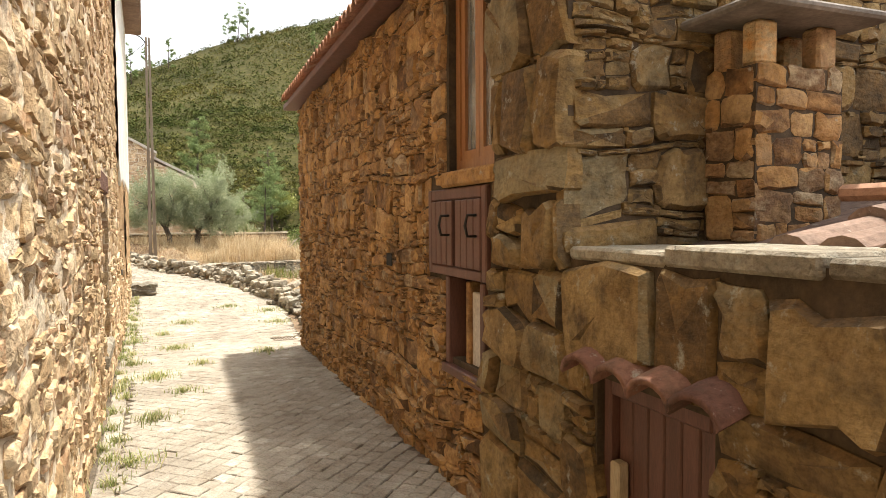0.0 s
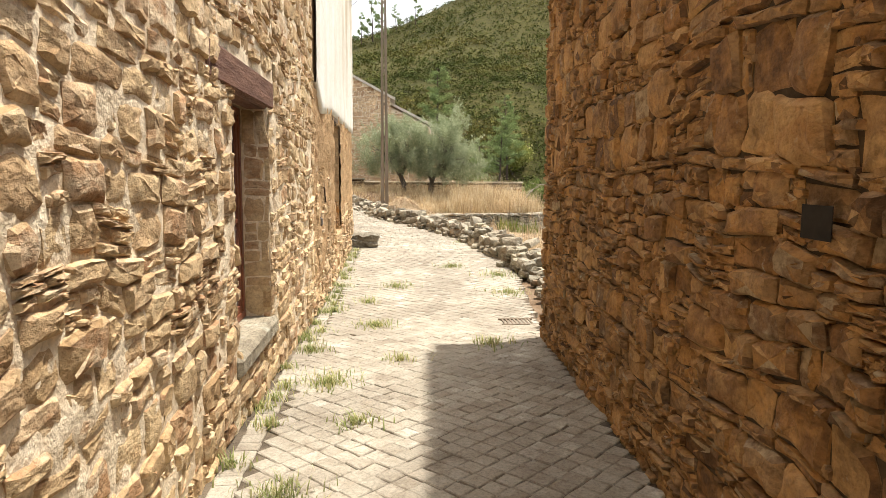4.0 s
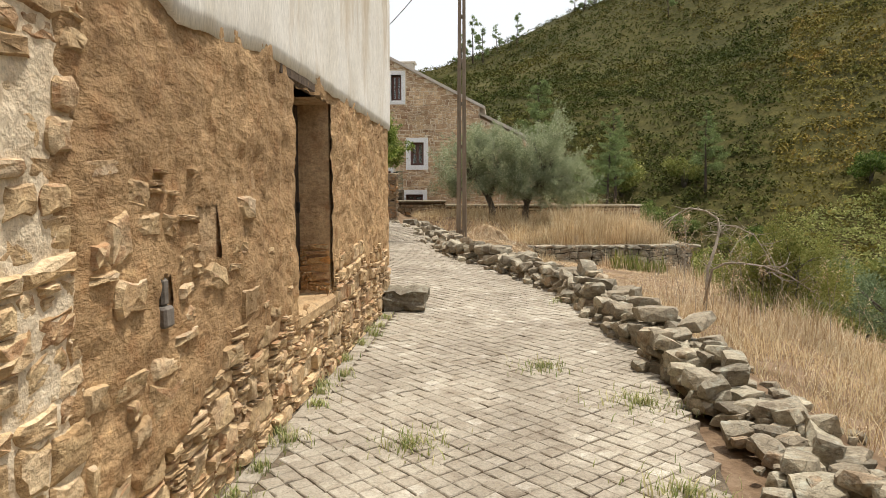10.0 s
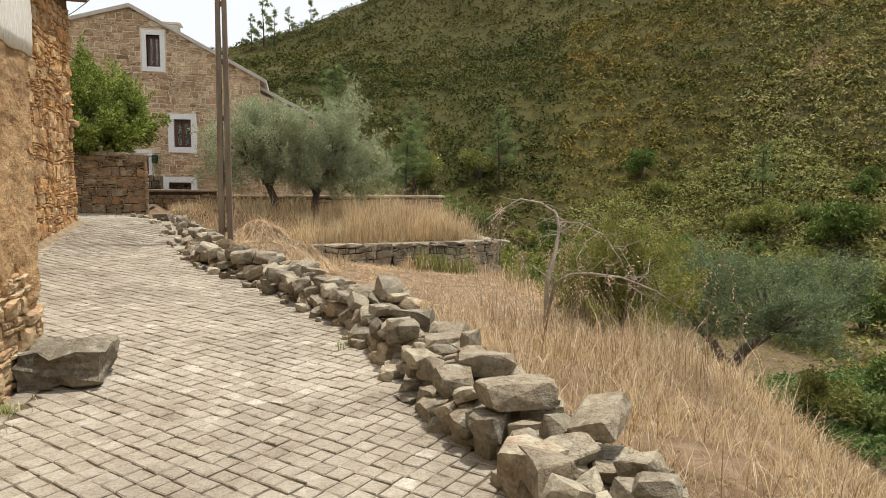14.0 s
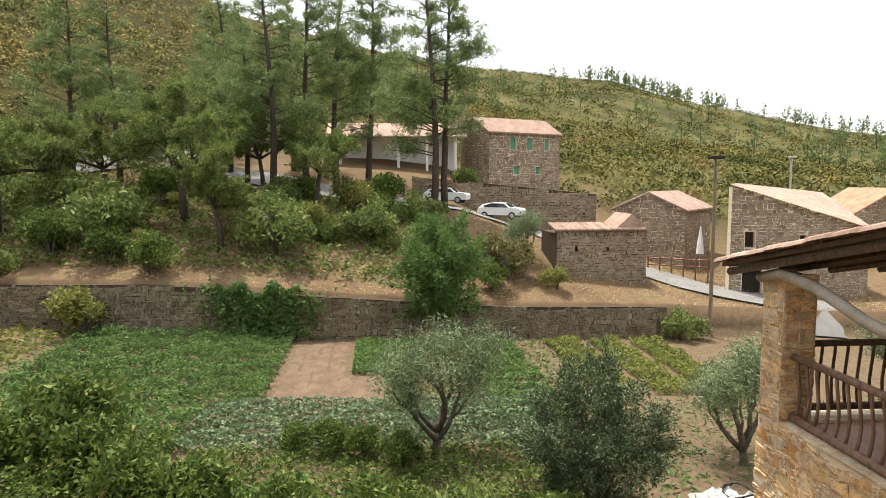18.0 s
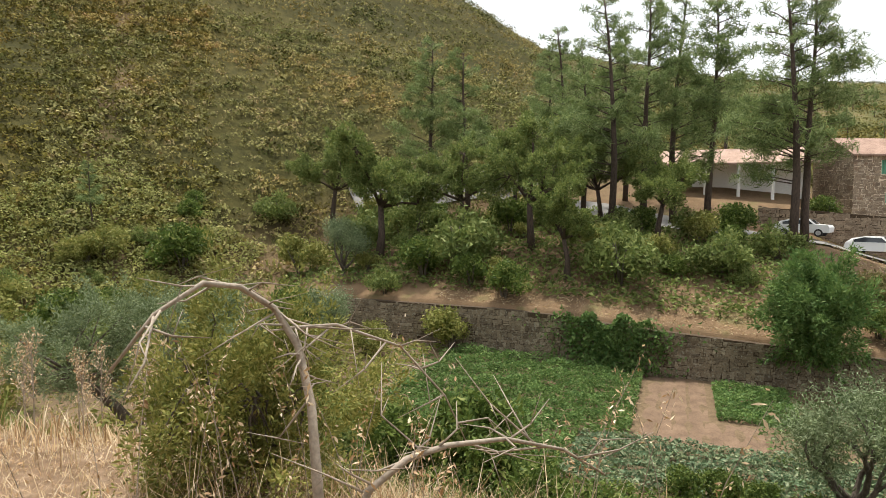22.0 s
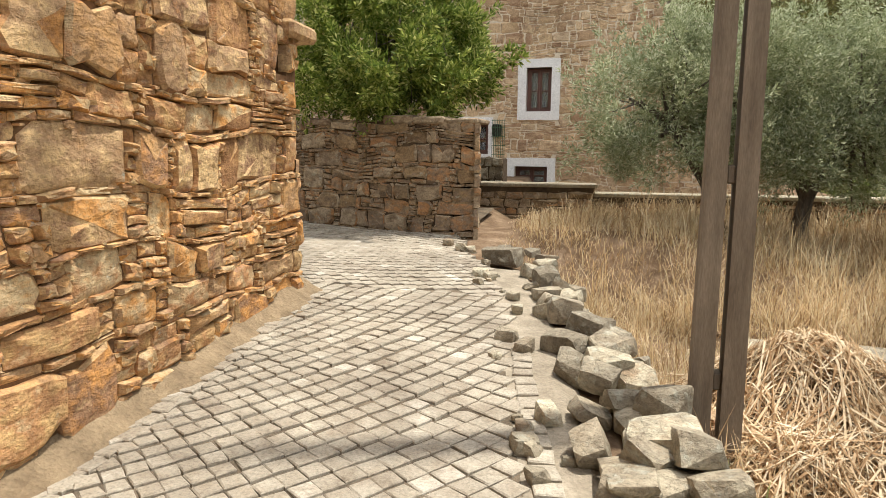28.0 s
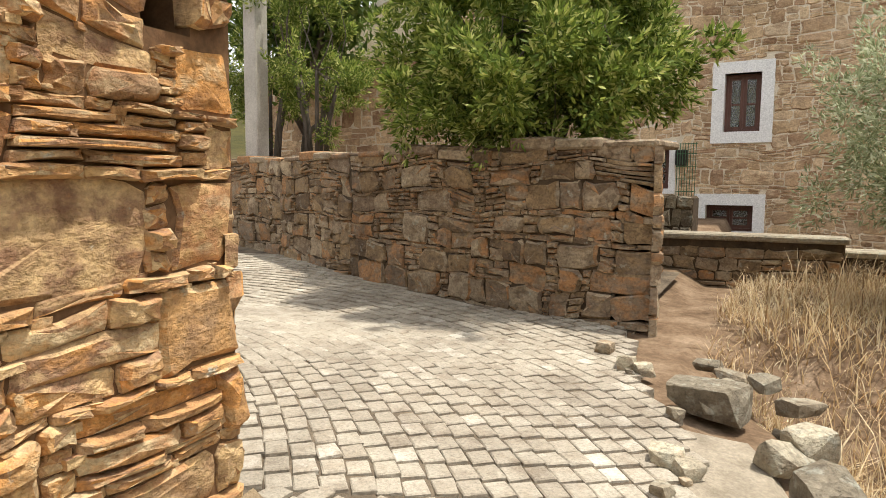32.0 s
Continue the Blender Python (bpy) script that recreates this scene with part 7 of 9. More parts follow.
M_GREENPAINT = plain_mat("green painted shutter", (0.1, 0.3, 0.2), (0.13, 0.36, 0.25), 4, 0.6, 0.1, 0.002)
village_house("stone_house", "small stone house with terracotta pantile roof", 58.6, -12.0, -41, 6.6, 9.0, -4.8, -1.2, 0.3, M_TERRAPALE, [(1.6, 2.6, -4.4, -2.7)], [(5.0, 5.7, -2.6, -1.8)])
big = thing("stone_house", (48.2, -16, -8), "large schist house with a long faded pantile roof", "house")
BA, BB, BC, BD = Vector((48.2, -10.5, 0.9)), Vector((48.2, -21.5, -2.3)), Vector((57, -23.6, 0.2)), Vector((57, -15.9, 1.0))
fg = Face((BA.x, BA.y, 0), (0, -1, 0), (-1, 0, 0))
big_holes = [(1.1, 1.9, -3.6, -2.4), (1.0, 2.6, -7.3, -5.3), (5.4, 6.0, -3.8, -2.7), (5.2, 5.9, -6.6, -5.6)]
big_top = lambda u: BA.z + (BB.z - BA.z) * u / 11.0
gw = wall_body(fg, 0, 11.0, -10.1, 1.2, 0.5, big_holes, top=big_top).done("wall", M_MORTAR_H, big)
lay_stones(rng, courses(rng, 0, 11.0, -9.5, 0.9, (0.14, 0.3), (0.22, 0.65), 0.15, [(a - 0.05, b + 0.05, c - 0.05, d + 0.05) for a, b, c, d in big_holes], top=big_top), fg, M_STONE_V, gw, proud=(0.0, 0.03), gap=0.016, warp=0.04)
for a, b, name in ((BA, BD, "side_wall"), (BB, BC, "far_wall")):
    d = Vector((b.x - a.x, b.y - a.y, 0))
    f = Face((a.x, a.y, 0), d, (-d.y, d.x, 0) if name == "side_wall" else (d.y, -d.x, 0))
    L = d.length
    slope = lambda u, a=a, b=b, L=L: a.z + (b.z - a.z) * u / L
    w = wall_body(f, 0.51, L, -10.1, 1.2, 0.5, top=slope).done(name, M_MORTAR_H, big)
    if name == "side_wall":
        lay_stones(rng, courses(rng, 0, L, -9.5, 0.9, (0.14, 0.3), (0.22, 0.65), 0.15, top=slope), f, M_STONE_V, w, proud=(0.0, 0.03), gap=0.016)
for a, b, c, d in big_holes:
    win = Shape().ring((a, b, c, d), (a + 0.07, b - 0.07, c + 0.07, d - 0.07), -0.34, -0.26, fg.matrix()).done("window", M_WOODPAINT, big)
    Shape().box((a + 0.07, c + 0.07, -0.33), (b - 0.07, d - 0.07, -0.3), fg.matrix()).done("pane", M_DARK, win)
V, F, n = [], [], 42
for i in range(n * 4 + 1):
    t = -0.02 + 1.04 * i / (n * 4)
    p, q = BA.lerp(BB, t), BD.lerp(BC, t)
    p = p + (p - q) * 0.04
    for e in (0, 1):
        c = q.lerp(p, e)
        V.append((c.x, c.y, c.z + 0.1 + 0.06 * abs(math.sin(math.pi * i / 4)) * (1 + 0.3 * math.sin(i * 1.7))))
F = [(2 * i, 2 * i + 2, 2 * i + 3, 2 * i + 1) for i in range(n * 4)]
Shape().add(V, F).done("roof", M_TERRAPALE, big, "faded pink pantile roof")
village_house("stone_house", "house with a fresh orange tile roof", 58.5, -36, 0, 8, 6, -7, -1.6, 0.6, M_TERRANEW)
gh, g1, g2 = village_house("stone_house", "two-storey stone house with green shutters", 75.6, 2.9, -64.5, 6.0, 10.2, 1.4, 7.0, 8.7, M_TERRAPALE, (), [(2.9, 3.8, 5.0, 6.4), (5.3, 6.2, 5.0, 6.4), (7.9, 8.7, 5.0, 6.4), (3.4, 4.3, 2.2, 3.2), (6.6, 7.4, 2.2, 3.1)], hole_mat=M_GREENPAINT, surround=M_GREENPAINT)
Shape().box((77.2, 5.4, 6.5), (78.2, 6.4, 10.4), None, 0.05).done("chimney", M_STONE_V, gh)
porch = thing("porch_house", (79, 12, 2.5), "long low white house with pantile porch roof", "house")
Shape().box((79, 6.2, 2.0), (82, 20, 6.4)).done("wall", M_WHITE, porch, "whitewashed wall in shade")
V = [(75.8, 5.4, 6.2), (75.8, 21, 6.2), (80.5, 21, 8.0), (80.5, 5.4, 8.0)]
Shape().add(V + [(a, b, c + 0.2) for a, b, c in V], [(3, 2, 1, 0), (4, 5, 6, 7), (0, 1, 5, 4), (1, 2, 6, 5), (3, 0, 4, 7)]).done("roof", M_TERRAPALE, porch)
for k in range(5):
    Shape().box((76.1, 6.5 + k * 3.2, 2.0), (76.4, 6.8 + k * 3.2, 6.2), None, 0.03).done("post", M_WHITE, porch)
shed = thing("stone_shed", (47.5, 0, -6.5), "roofless-looking stone shed edged with clay tiles", "shed")
f = Face((47.5, 2.75, 0), (0, -1, 0), (-1, 0, 0))
w = wall_body(f, 0, 6.55, -7.0, -2.15, 0.5, [(1.3, 1.5, -3.6, -3.35), (3.6, 3.8, -3.6, -3.35)]).done("wall", M_MORTAR_D, shed)
lay_stones(rng, courses(rng, 0, 6.55, -6.9, -2.2, (0.14, 0.3), (0.25, 0.7), 0.1, [(1.3, 1.5, -3.6, -3.35), (3.6, 3.8, -3.6, -3.35)]), f, M_STONE_V, w, proud=(0.0, 0.03), gap=0.02)
f2 = Face((47.5, -3.8, 0), (1, 0, 0), (0, -1, 0))
wall_body(f2, 0, 4.5, -7, -2.15, 0.4).done("side_wall", M_MORTAR_D, shed)
Shape().box((48.0, -3.4, -7), (52, 2.75, -2.4)).done("back_wall", M_MORTAR_D, shed)
for k in range(30):
    y = 2.8 - k * 0.22
    s = Shape().tube([(47.25, y, -2.1), (49.5, y, -1.75)], 0.1, 6)
    s.done("roof_tile", M_TERRAPALE, shed)
Shape().add([(47.6, -1.6, -2.0), (47.6, -3.9, -2.0), (47.6, -2.7, -1.0), (51, -1.6, -2.0), (51, -3.9, -2.0), (51, -2.7, -1.0)], [(0, 1, 2), (5, 4, 3), (0, 2, 5, 3), (1, 4, 5, 2)]).done("dormer", M_TERRAPALE, shed)
pk = thing("parking_wall", (66, 2, -1), "low dark stone wall beside the parking", "wall")
f = Face((67.5, 12.0, 0), (-5.5, -17, 0), (-17, 5.5, 0))
w = wall_body(f, 0, 17.8, -5, 1.6, 0.5, top=lambda u: 1.9 - 0.1 * u).done("wall_run", M_MORTAR_D, pk)
lay_stones(rng, courses(rng, 0, 17.8, -4, 1.9, (0.2, 0.35), (0.3, 0.8), 0.1, top=lambda u: 1.9 - 0.1 * u), f, M_STONE_V, w, proud=(0.0, 0.05), gap=0.02)

M_CARPAINT, _nt, _b = base_nodes("white car paint", 0.25, 0.0, 0.5)
_b.inputs["Base Color"].default_value = (0.75, 0.76, 0.76, 1)
M_CARGLASS, _nt, _b = base_nodes("dark car glass", 0.08, 0.0, 0.6)
_b.inputs["Base Color"].default_value = (0.03, 0.035, 0.04, 1)
M_RUBBER = plain_mat("black tyre rubber", (0.02, 0.02, 0.02), (0.035, 0.035, 0.035), 9, 0.8, 0.1, 0.002)
M_ALLOY = plain_mat("alloy rim", (0.45, 0.45, 0.46), (0.55, 0.55, 0.56), 9, 0.35, 0.05, 0.001, metal=0.8)


def car(x, y, z, rz, label):
    th = thing("car", (0, 0, 0), label, "car", "parked cars")
    side = [(-2.05, 0.35), (-2.1, 0.75), (-1.95, 0.95), (-1.1, 1.0), (-0.55, 1.42), (0.7, 1.46), (1.55, 1.3), (1.95, 0.95), (2.05, 0.6), (2.0, 0.32)]
    body = Shape()
    for sgn in (-1, 1):
        body.v += [(px, sgn * (0.86 if pz < 1.05 else 0.68), pz) for px, pz in side]
    n = len(side)
    body.f += [tuple(range(n))[::-1], tuple(range(n, 2 * n))] + [(i, (i + 1) % n, n + (i + 1) % n, n + i) for i in range(n)]
    body.done("body", M_CARPAINT, th, "white car body")
    for sgn in (-1, 1):
        q = [(-0.95, 1.02), (-0.5, 1.36), (0.68, 1.39), (1.4, 1.2), (1.35, 1.03)]
        Shape().add([(px, sgn * (0.875 - (pz - 1.0) * 0.42), pz) for px, pz in q] + [(px, sgn * 0.6, pz) for px, pz in q], [(0, 1, 2, 3, 4), (9, 8, 7, 6, 5)]).done("side_window", M_CARGLASS, th)
    Shape().add([(-1.08, -0.6, 1.02), (-1.08, 0.6, 1.02), (-0.6, 0.55, 1.42), (-0.6, -0.55, 1.42)], [(0, 1, 2, 3)]).done("windscreen", M_CARGLASS, th)
    for wx2 in (-1.3, 1.3):
        for sgn in (-1, 1):
            t = Shape().tube([(wx2, sgn * 0.72, 0.32), (wx2, sgn * 0.9, 0.32)], 0.32, 14).done("wheel", M_RUBBER, th)
            Shape().tube([(wx2, sgn * 0.89, 0.32), (wx2, sgn * 0.91, 0.32)], 0.2, 10).done("rim", M_ALLOY, t)
    th.matrix_basis = pose(x, y, z, 0, 0, rz)
    return th


car(63.2, 9.0, gz(63.2, 9.0) + 0.28, 68, "white estate car with roof rack parked on the road")
car(61.2, 4.2, gz(61.2, 4.2) + 0.28, 60, "white hatchback parked behind another car")
lamp = thing("lamp_post", (42.65, -6.2, -7), "tall dark village lamp post", "lamp post")
Shape().tube([(42.65, -6.2, -8.2), (42.65, -6.2, 2.9)], [0.13, 0.09], 8).done("post", M_CONCRETE, lamp)
Shape().box((42.3, -6.6, 2.7), (43.0, -5.8, 2.9), None, 0.03).done("lamp_head", M_IRON, lamp)
lamp2 = thing("lamp_post", (62, -24, -4), "slim white lamp post", "lamp post")
Shape().tube([(62, -24, -6), (62, -24, 3.6)], 0.1, 8).box((61.6, -24.3, 3.5), (62.1, -23.7, 3.7), None, 0.03).done("post", M_CEMENT, lamp2)
um = thing("parasol", (51.8, -10.0, -6), "closed white parasol on a terrace", "parasol")
Shape().tube([(51.8, -10, -6.5), (51.8, -10, -2.2)], 0.03, 6).done("pole", M_CEMENT, um)
Shape().tube([(51.8, -10, -4.4), (51.8, -10, -3.6), (51.8, -10, -2.2)], [0.32, 0.24, 0.03], 9).done("canopy", M_WHITE, um)
fence = thing("wooden_fence", (51, -8, -6), "brown timber fence beside the road", "fence")
for k in range(6):
    x, y = 50.2 + k * 0.5, -9.9 + k * 0.75
    Shape().box((x - 0.05, y - 0.05, -7), (x + 0.05, y + 0.05, -4.6), None, 0.01).done("post", M_WOODRED, fence)
for z in (-4.75, -5.3):
    Shape().tube([(50.2, -9.9, z), (52.7, -6.15, z)], 0.05, 6).done("rail", M_WOODRED, fence)

# ---- plants ----


def limb(sh, rng, p, d, r, length, depth, kinks=4, up=0.15):
    """A tapering, crooked limb and its branches; gives back the tips."""
    pts, q, tips = [Vector(p)], Vector(d).normalized(), []
    for k in range(kinks):
        q = (q + Vector(rng.normal(0, 0.22, 3)) + Vector((0, 0, up))).normalized()
        pts.append(pts[-1] + q * length / kinks)
    sh.tube(pts, [r * (1 - 0.6 * k / kinks) for k in range(kinks + 1)], 6 if r > 0.05 else 4, cap=True)
    if depth > 0:
        for k in range(3):
            i = int(rng.integers(2, kinks + 1))
            t = rng.uniform(0, 6.28)
            dd = q + Vector((math.cos(t), math.sin(t), 0.25)) * 0.9
            tips += limb(sh, rng, pts[i], dd, r * 0.5, length * 0.62, depth - 1, kinks, up)
    tips.append(pts[-1])
    return tips


def tree_parts(seed, height, spread, trunk_r, leaf_n, leaf_size, aspect, mat, bark, fork=0.25, blob=0.28, squash=0.8, lean=0.0, trunks=1, shell=0.3, skirt=0.3):
    """Meshes of one tree kind, standing at the origin."""
    rng = np.random.default_rng(seed)
    sh, tips = Shape(), []
    for k in range(trunks):
        base = Vector((0.25 * k, 0.1 * k, 0))
        d = Vector((lean + rng.normal(0, 0.1) + 0.25 * k * (-1) ** k, rng.normal(0, 0.1), 1))
        pts = [base - Vector((0, 0, 0.3))]
        for i in range(4):
            d = (d + Vector(rng.normal(0, 0.13, 3))).normalized()
            pts.append(pts[-1] + d * (height * fork + 0.3) / 4)
        sh.tube(pts, [trunk_r * (1.35 if i == 0 else 1.0 - 0.1 * i) for i in range(5)], 8)
        for j in range(5):
            t = 6.28 * j / 5 + rng.uniform(-0.4, 0.4)
            tips += limb(sh, rng, pts[-1] if j % 2 else pts[-2], Vector((math.cos(t) * spread, math.sin(t) * spread, height * 0.5)), trunk_r * 0.6, height * rng.uniform(0.32, 0.5), 1)
    blobs = []
    for p in tips:
        r = blob * height * rng.uniform(0.5, 1.0)
        blobs.append((min(max(p.x, -spread), spread), min(max(p.y, -spread), spread), max(p.z * squash + (1 - squash) * height * 0.6, height * skirt), r))
    zmax = max(b[2] + b[3] * 0.8 for b in blobs)
    s = height / zmax
    pts = blob_points(rng, leaf_n, blobs, shell)
    pts[:, 2] = np.where(pts[:, 2] > height * 0.3, height * 0.3 + (pts[:, 2] - height * 0.3) * min(1.25, max(0.75, s)), pts[:, 2])
    return mesh_of("trunk", sh.v, sh.f, bark, True), mesh_of("crown", *leaf_quads(rng, pts, leaf_size, aspect), mat)


def pine_parts(seed, height, spread, bare=0.4, n=10000, size=0.27, boughs=48):
    rng = np.random.default_rng(seed)
    sh = Shape()
    pts = [Vector((0, 0, -0.3))]
    d = Vector((rng.normal(0, 0.03), rng.normal(0, 0.03), 1))
    for i in range(7):
        d = (d + Vector((rng.normal(0, 0.03), rng.normal(0, 0.03), 0))).normalized()
        pts.append(pts[-1] + d * height / 7)
    sh.tube(pts, [0.24 * height / 14 * (1 - 0.12 * i) for i in range(8)], 8)
    clumps = []
    for k in range(boughs):
        t = bare + (1 - bare) * (k + rng.uniform(0, 1)) / boughs
        i = min(int(t * 7), 6)
        p = pts[i].lerp(pts[i + 1], t * 7 - i)
        a = rng.uniform(0, 6.28)
        L = spread * (1.05 - 0.75 * (t - bare) / (1 - bare)) * rng.uniform(0.45, 1.1)
        q = p + Vector((math.cos(a) * L, math.sin(a) * L, L * rng.uniform(0.1, 0.45)))
        sh.tube([p, p.lerp(q, 0.5) + Vector((0, 0, 0.1)), q], [0.05, 0.035, 0.015], 4)
        for f in (0.55, 0.8, 1.0):
            c = p.lerp(q, f)
            clumps.append((c.x + rng.normal(0, 0.2), c.y + rng.normal(0, 0.2), c.z + 0.15, 0.2 * L * rng.uniform(0.6, 1.2) + 0.2))
    P = blob_points(rng, n, clumps, 0.15)
    return mesh_of("trunk", sh.v, sh.f, M_BARKPINE, True), mesh_of("crown", *leaf_quads(rng, P, size, 0.12), M_PINE)


def bush_mesh(seed, r, h, n, size, aspect, mat):
    rng = np.random.default_rng(seed)
    blobs = [(rng.normal(0, 0.42) * r, rng.normal(0, 0.42) * r, h * rng.uniform(0.3, 0.72), r * rng.uniform(0.3, 0.55)) for _ in range(11)]
    P = blob_points(rng, n, blobs, 0.35)
    P[:, 2] = np.abs(P[:, 2]) * h / max(P[:, 2].max(), 0.01)
    sh = Shape()
    for k in range(6):
        a, q = rng.uniform(0, 6.28), rng.uniform(0.25, 0.6)
        sh.tube([(0.04 * math.cos(a) * r, 0.04 * math.sin(a) * r, -0.1), (q * 0.4 * r * math.cos(a), q * 0.4 * r * math.sin(a), h * 0.3), (q * r * math.cos(a), q * r * math.sin(a), h * 0.65)], [0.03 * r, 0.022 * r, 0.008 * r], 5)
    return mesh_of("stem", sh.v, sh.f, M_BARK, True), mesh_of("foliage", *leaf_quads(rng, P, size, aspect), mat)


def stand(name, meshes, x, y, z, s, rz, label, category, group=""):
    """A plant at its place, from meshes that alike plants share."""
    th = thing(name, (0, 0, 0), label, category, group)
    for me in meshes if isinstance(meshes, tuple) else (meshes,):
        put_part(me.name.split(".")[0], me, th, kind="stuff" if th.name.startswith("dry_stalk") else "")
    th.matrix_basis = pose(x, y, z, 0, 0, rz) @ Matrix.Scale(s, 4)
    return th


rng = np.random.default_rng(21)
# two olives by the house whose crowns meet
OLIVE_A = lobed_tree(3, [([(0.1, 0, -0.3), (0.05, 0, 0.4), (-0.1, 0.05, 0.8), (-0.35, 0.1, 1.2), (-0.6, 0.0, 1.6)], 0.13), ([(-0.1, 0.05, 0.8), (0.1, 0.2, 1.2), (0.3, 0.3, 1.7)], 0.08)],
                     [(-1.1, 0.1, 1.9, 1.15, 0.95), (0.1, 0.0, 2.3, 1.25, 0.95), (0.7, -0.3, 1.15, 0.75, 0.45), (-0.8, -0.4, 1.2, 0.75, 0.45), (-0.5, -0.2, 2.5, 0.9, 0.8), (0.4, -0.3, 1.5, 0.9, 0.55), (-1.5, -0.1, 1.25, 0.7, 0.45), (-0.4, 0.3, 3.0, 0.6, 0.55)], 0.25, 13500, 5, 0.06, 0.034, 0.27, M_OLIVEPALE, M_BARK)
OLIVE_B = lobed_tree(4, [([(0, 0, -0.3), (-0.05, 0, 0.4), (0.02, 0, 0.8), (0.2, 0.1, 1.2), (0.5, 0.0, 1.7)], 0.13), ([(0.02, 0, 0.8), (-0.2, 0.1, 1.3), (-0.4, 0.2, 1.8)], 0.09)],
                     [(0.9, 0, 2.3, 1.2, 0.9), (0.0, 0.1, 2.6, 1.2, 0.9), (-0.6, -0.3, 1.25, 0.8, 0.5), (0.9, -0.4, 1.15, 0.9, 0.5), (1.6, -0.1, 1.6, 0.9, 0.75), (0.95, 0.0, 3.35, 0.65, 0.75), (-0.7, 0.1, 2.9, 0.7, 0.6), (0.2, -0.3, 1.5, 1.0, 0.5), (2.0, 0.0, 1.15, 0.55, 0.4)], 0.25, 15500, 5, 0.06, 0.034, 0.27, M_OLIVEPALE, M_BARK)
stand("olive_tree", OLIVE_A, 0.95, 34.1, gz(0.95, 34.1), 1.0, 0, "silvery olive tree with a leaning trunk in dry grass", "tree", "olives by the yard")
stand("olive_tree", OLIVE_B, 2.3, 34.3, gz(2.3, 34.3), 1.0, 0, "broad silvery olive tree by the yard wall", "tree", "olives by the yard")
# shrubs over the garden wall
def shrub_stems(r, h):
    return [([(0.1 * math.cos(a), 0.1 * math.sin(a), -0.2), (0.25 * r * math.cos(a), 0.25 * r * math.sin(a), 0.3 * h), (0.5 * r * math.cos(a), 0.5 * r * math.sin(a), 0.6 * h)], 0.045) for a in (0.3, 1.5, 2.7, 3.9, 5.1)]


SHRUB_BIG = lobed_tree(31, shrub_stems(1.6, 2.6), [(0, -0.2, 1.5, 1.5, 1.15), (-0.8, 0, 1.5, 1.15, 1.0), (0.8, -0.1, 1.35, 1.05, 0.95), (0, -0.4, 2.2, 1.2, 0.85), (0.3, -0.9, 0.85, 1.1, 0.6), (-0.7, -0.7, 0.8, 0.9, 0.5), (1.3, -0.5, 0.75, 0.55, 0.5)], 0.27, 9000, 9, 0.06, 0.046, 0.32, M_GLOSSY, M_BARK)
SHRUB_TALL = lobed_tree(33, shrub_stems(0.8, 3.0), [(0, 0, 2.2, 0.9, 1.0), (0.4, -0.2, 1.3, 0.6, 0.7), (-0.4, 0.1, 3.0, 0.8, 0.8)], 0.24, 1700, 8, 0.06, 0.042, 0.3, M_GLOSSY, M_BARK)
stand("evergreen_shrub", SHRUB_BIG, -4.1, 33.7, 1.9, 1.0, 0, "dense round evergreen shrub with glossy yellow-green tips", "shrub", "garden shrubs")
stand("evergreen_shrub", SHRUB_TALL, -8.9, 35.4, 1.9, 1.0, 20, "loose tall evergreen shrub beside a pale post", "shrub", "garden shrubs")
stand("evergreen_shrub", SHRUB_TALL, -11.2, 36.6, 1.9, 1.1, 200, "tall leafy shrub at the end of the garden wall", "shrub", "garden shrubs")
TREE_G = tree_parts(8, 5.0, 1.6, 0.1, 6000, 0.11, 0.4, M_GREEN, M_BARK, 0.35, 0.25)
stand("garden_tree", TREE_G, -11.6, 37.6, 1.6, 1.15, 130, "leafy garden tree behind the stone wall", "tree")
Shape().box((-9.98, 34.75, 1.6), (-9.68, 35.05, 6.0), None, 0.02).done("gate_post", M_CEMENT, thing("gate_post", (-9.83, 34.9, 1.6), "tall pale painted post above the wall", "post"))
tagged(put_part("planting_soil", mesh_of("planting_soil", [(-2.5, 32.4, 1.95), (-2.9, 35.3, 1.95), (-13, 39, 1.95), (-12.4, 35.6, 1.95), (-8.4, 34.3, 1.95), (-6.4, 33.45, 1.95), (-4.3, 32.8, 1.95)], [(0, 1, 2, 3, 4, 5, 6)], M_SOIL)), "raised garden soil behind the wall", "soil", kind="structure")

def oak_parts(seed):
    """An oak nine metres high: leaning forked trunk, open crown of uneven lobes."""
    rng = np.random.default_rng(seed)
    lean, top = rng.normal(0, 0.5), rng.uniform(2.6, 3.4)
    fork = (lean * 0.6, rng.normal(0, 0.2), top)
    stems = [([(0, 0, -0.4), (lean * 0.3, 0.1, top * 0.5), fork], 0.24)]
    lobes = []
    for k in range(9):
        a, r = 2.4 * k + rng.uniform(-0.4, 0.4), rng.uniform(0.9, 2.9)
        z = rng.uniform(4.0, 8.0) - 0.35 * r
        lobes.append((lean + r * math.cos(a), r * math.sin(a), z, rng.uniform(0.9, 1.6), rng.uniform(0.6, 1.1)))
        if k < 5:
            stems.append(([fork, (lean + 0.5 * r * math.cos(a), 0.5 * r * math.sin(a), 0.5 * (z + top)), (lean + 0.85 * r * math.cos(a), 0.85 * r * math.sin(a), z - 0.3)], 0.1))
    return lobed_tree(seed, stems, lobes, 0.42, 4200, 5, 0.15, 0.1, 0.45, M_OAK, M_BARKPINE, 0.4, 60, True)


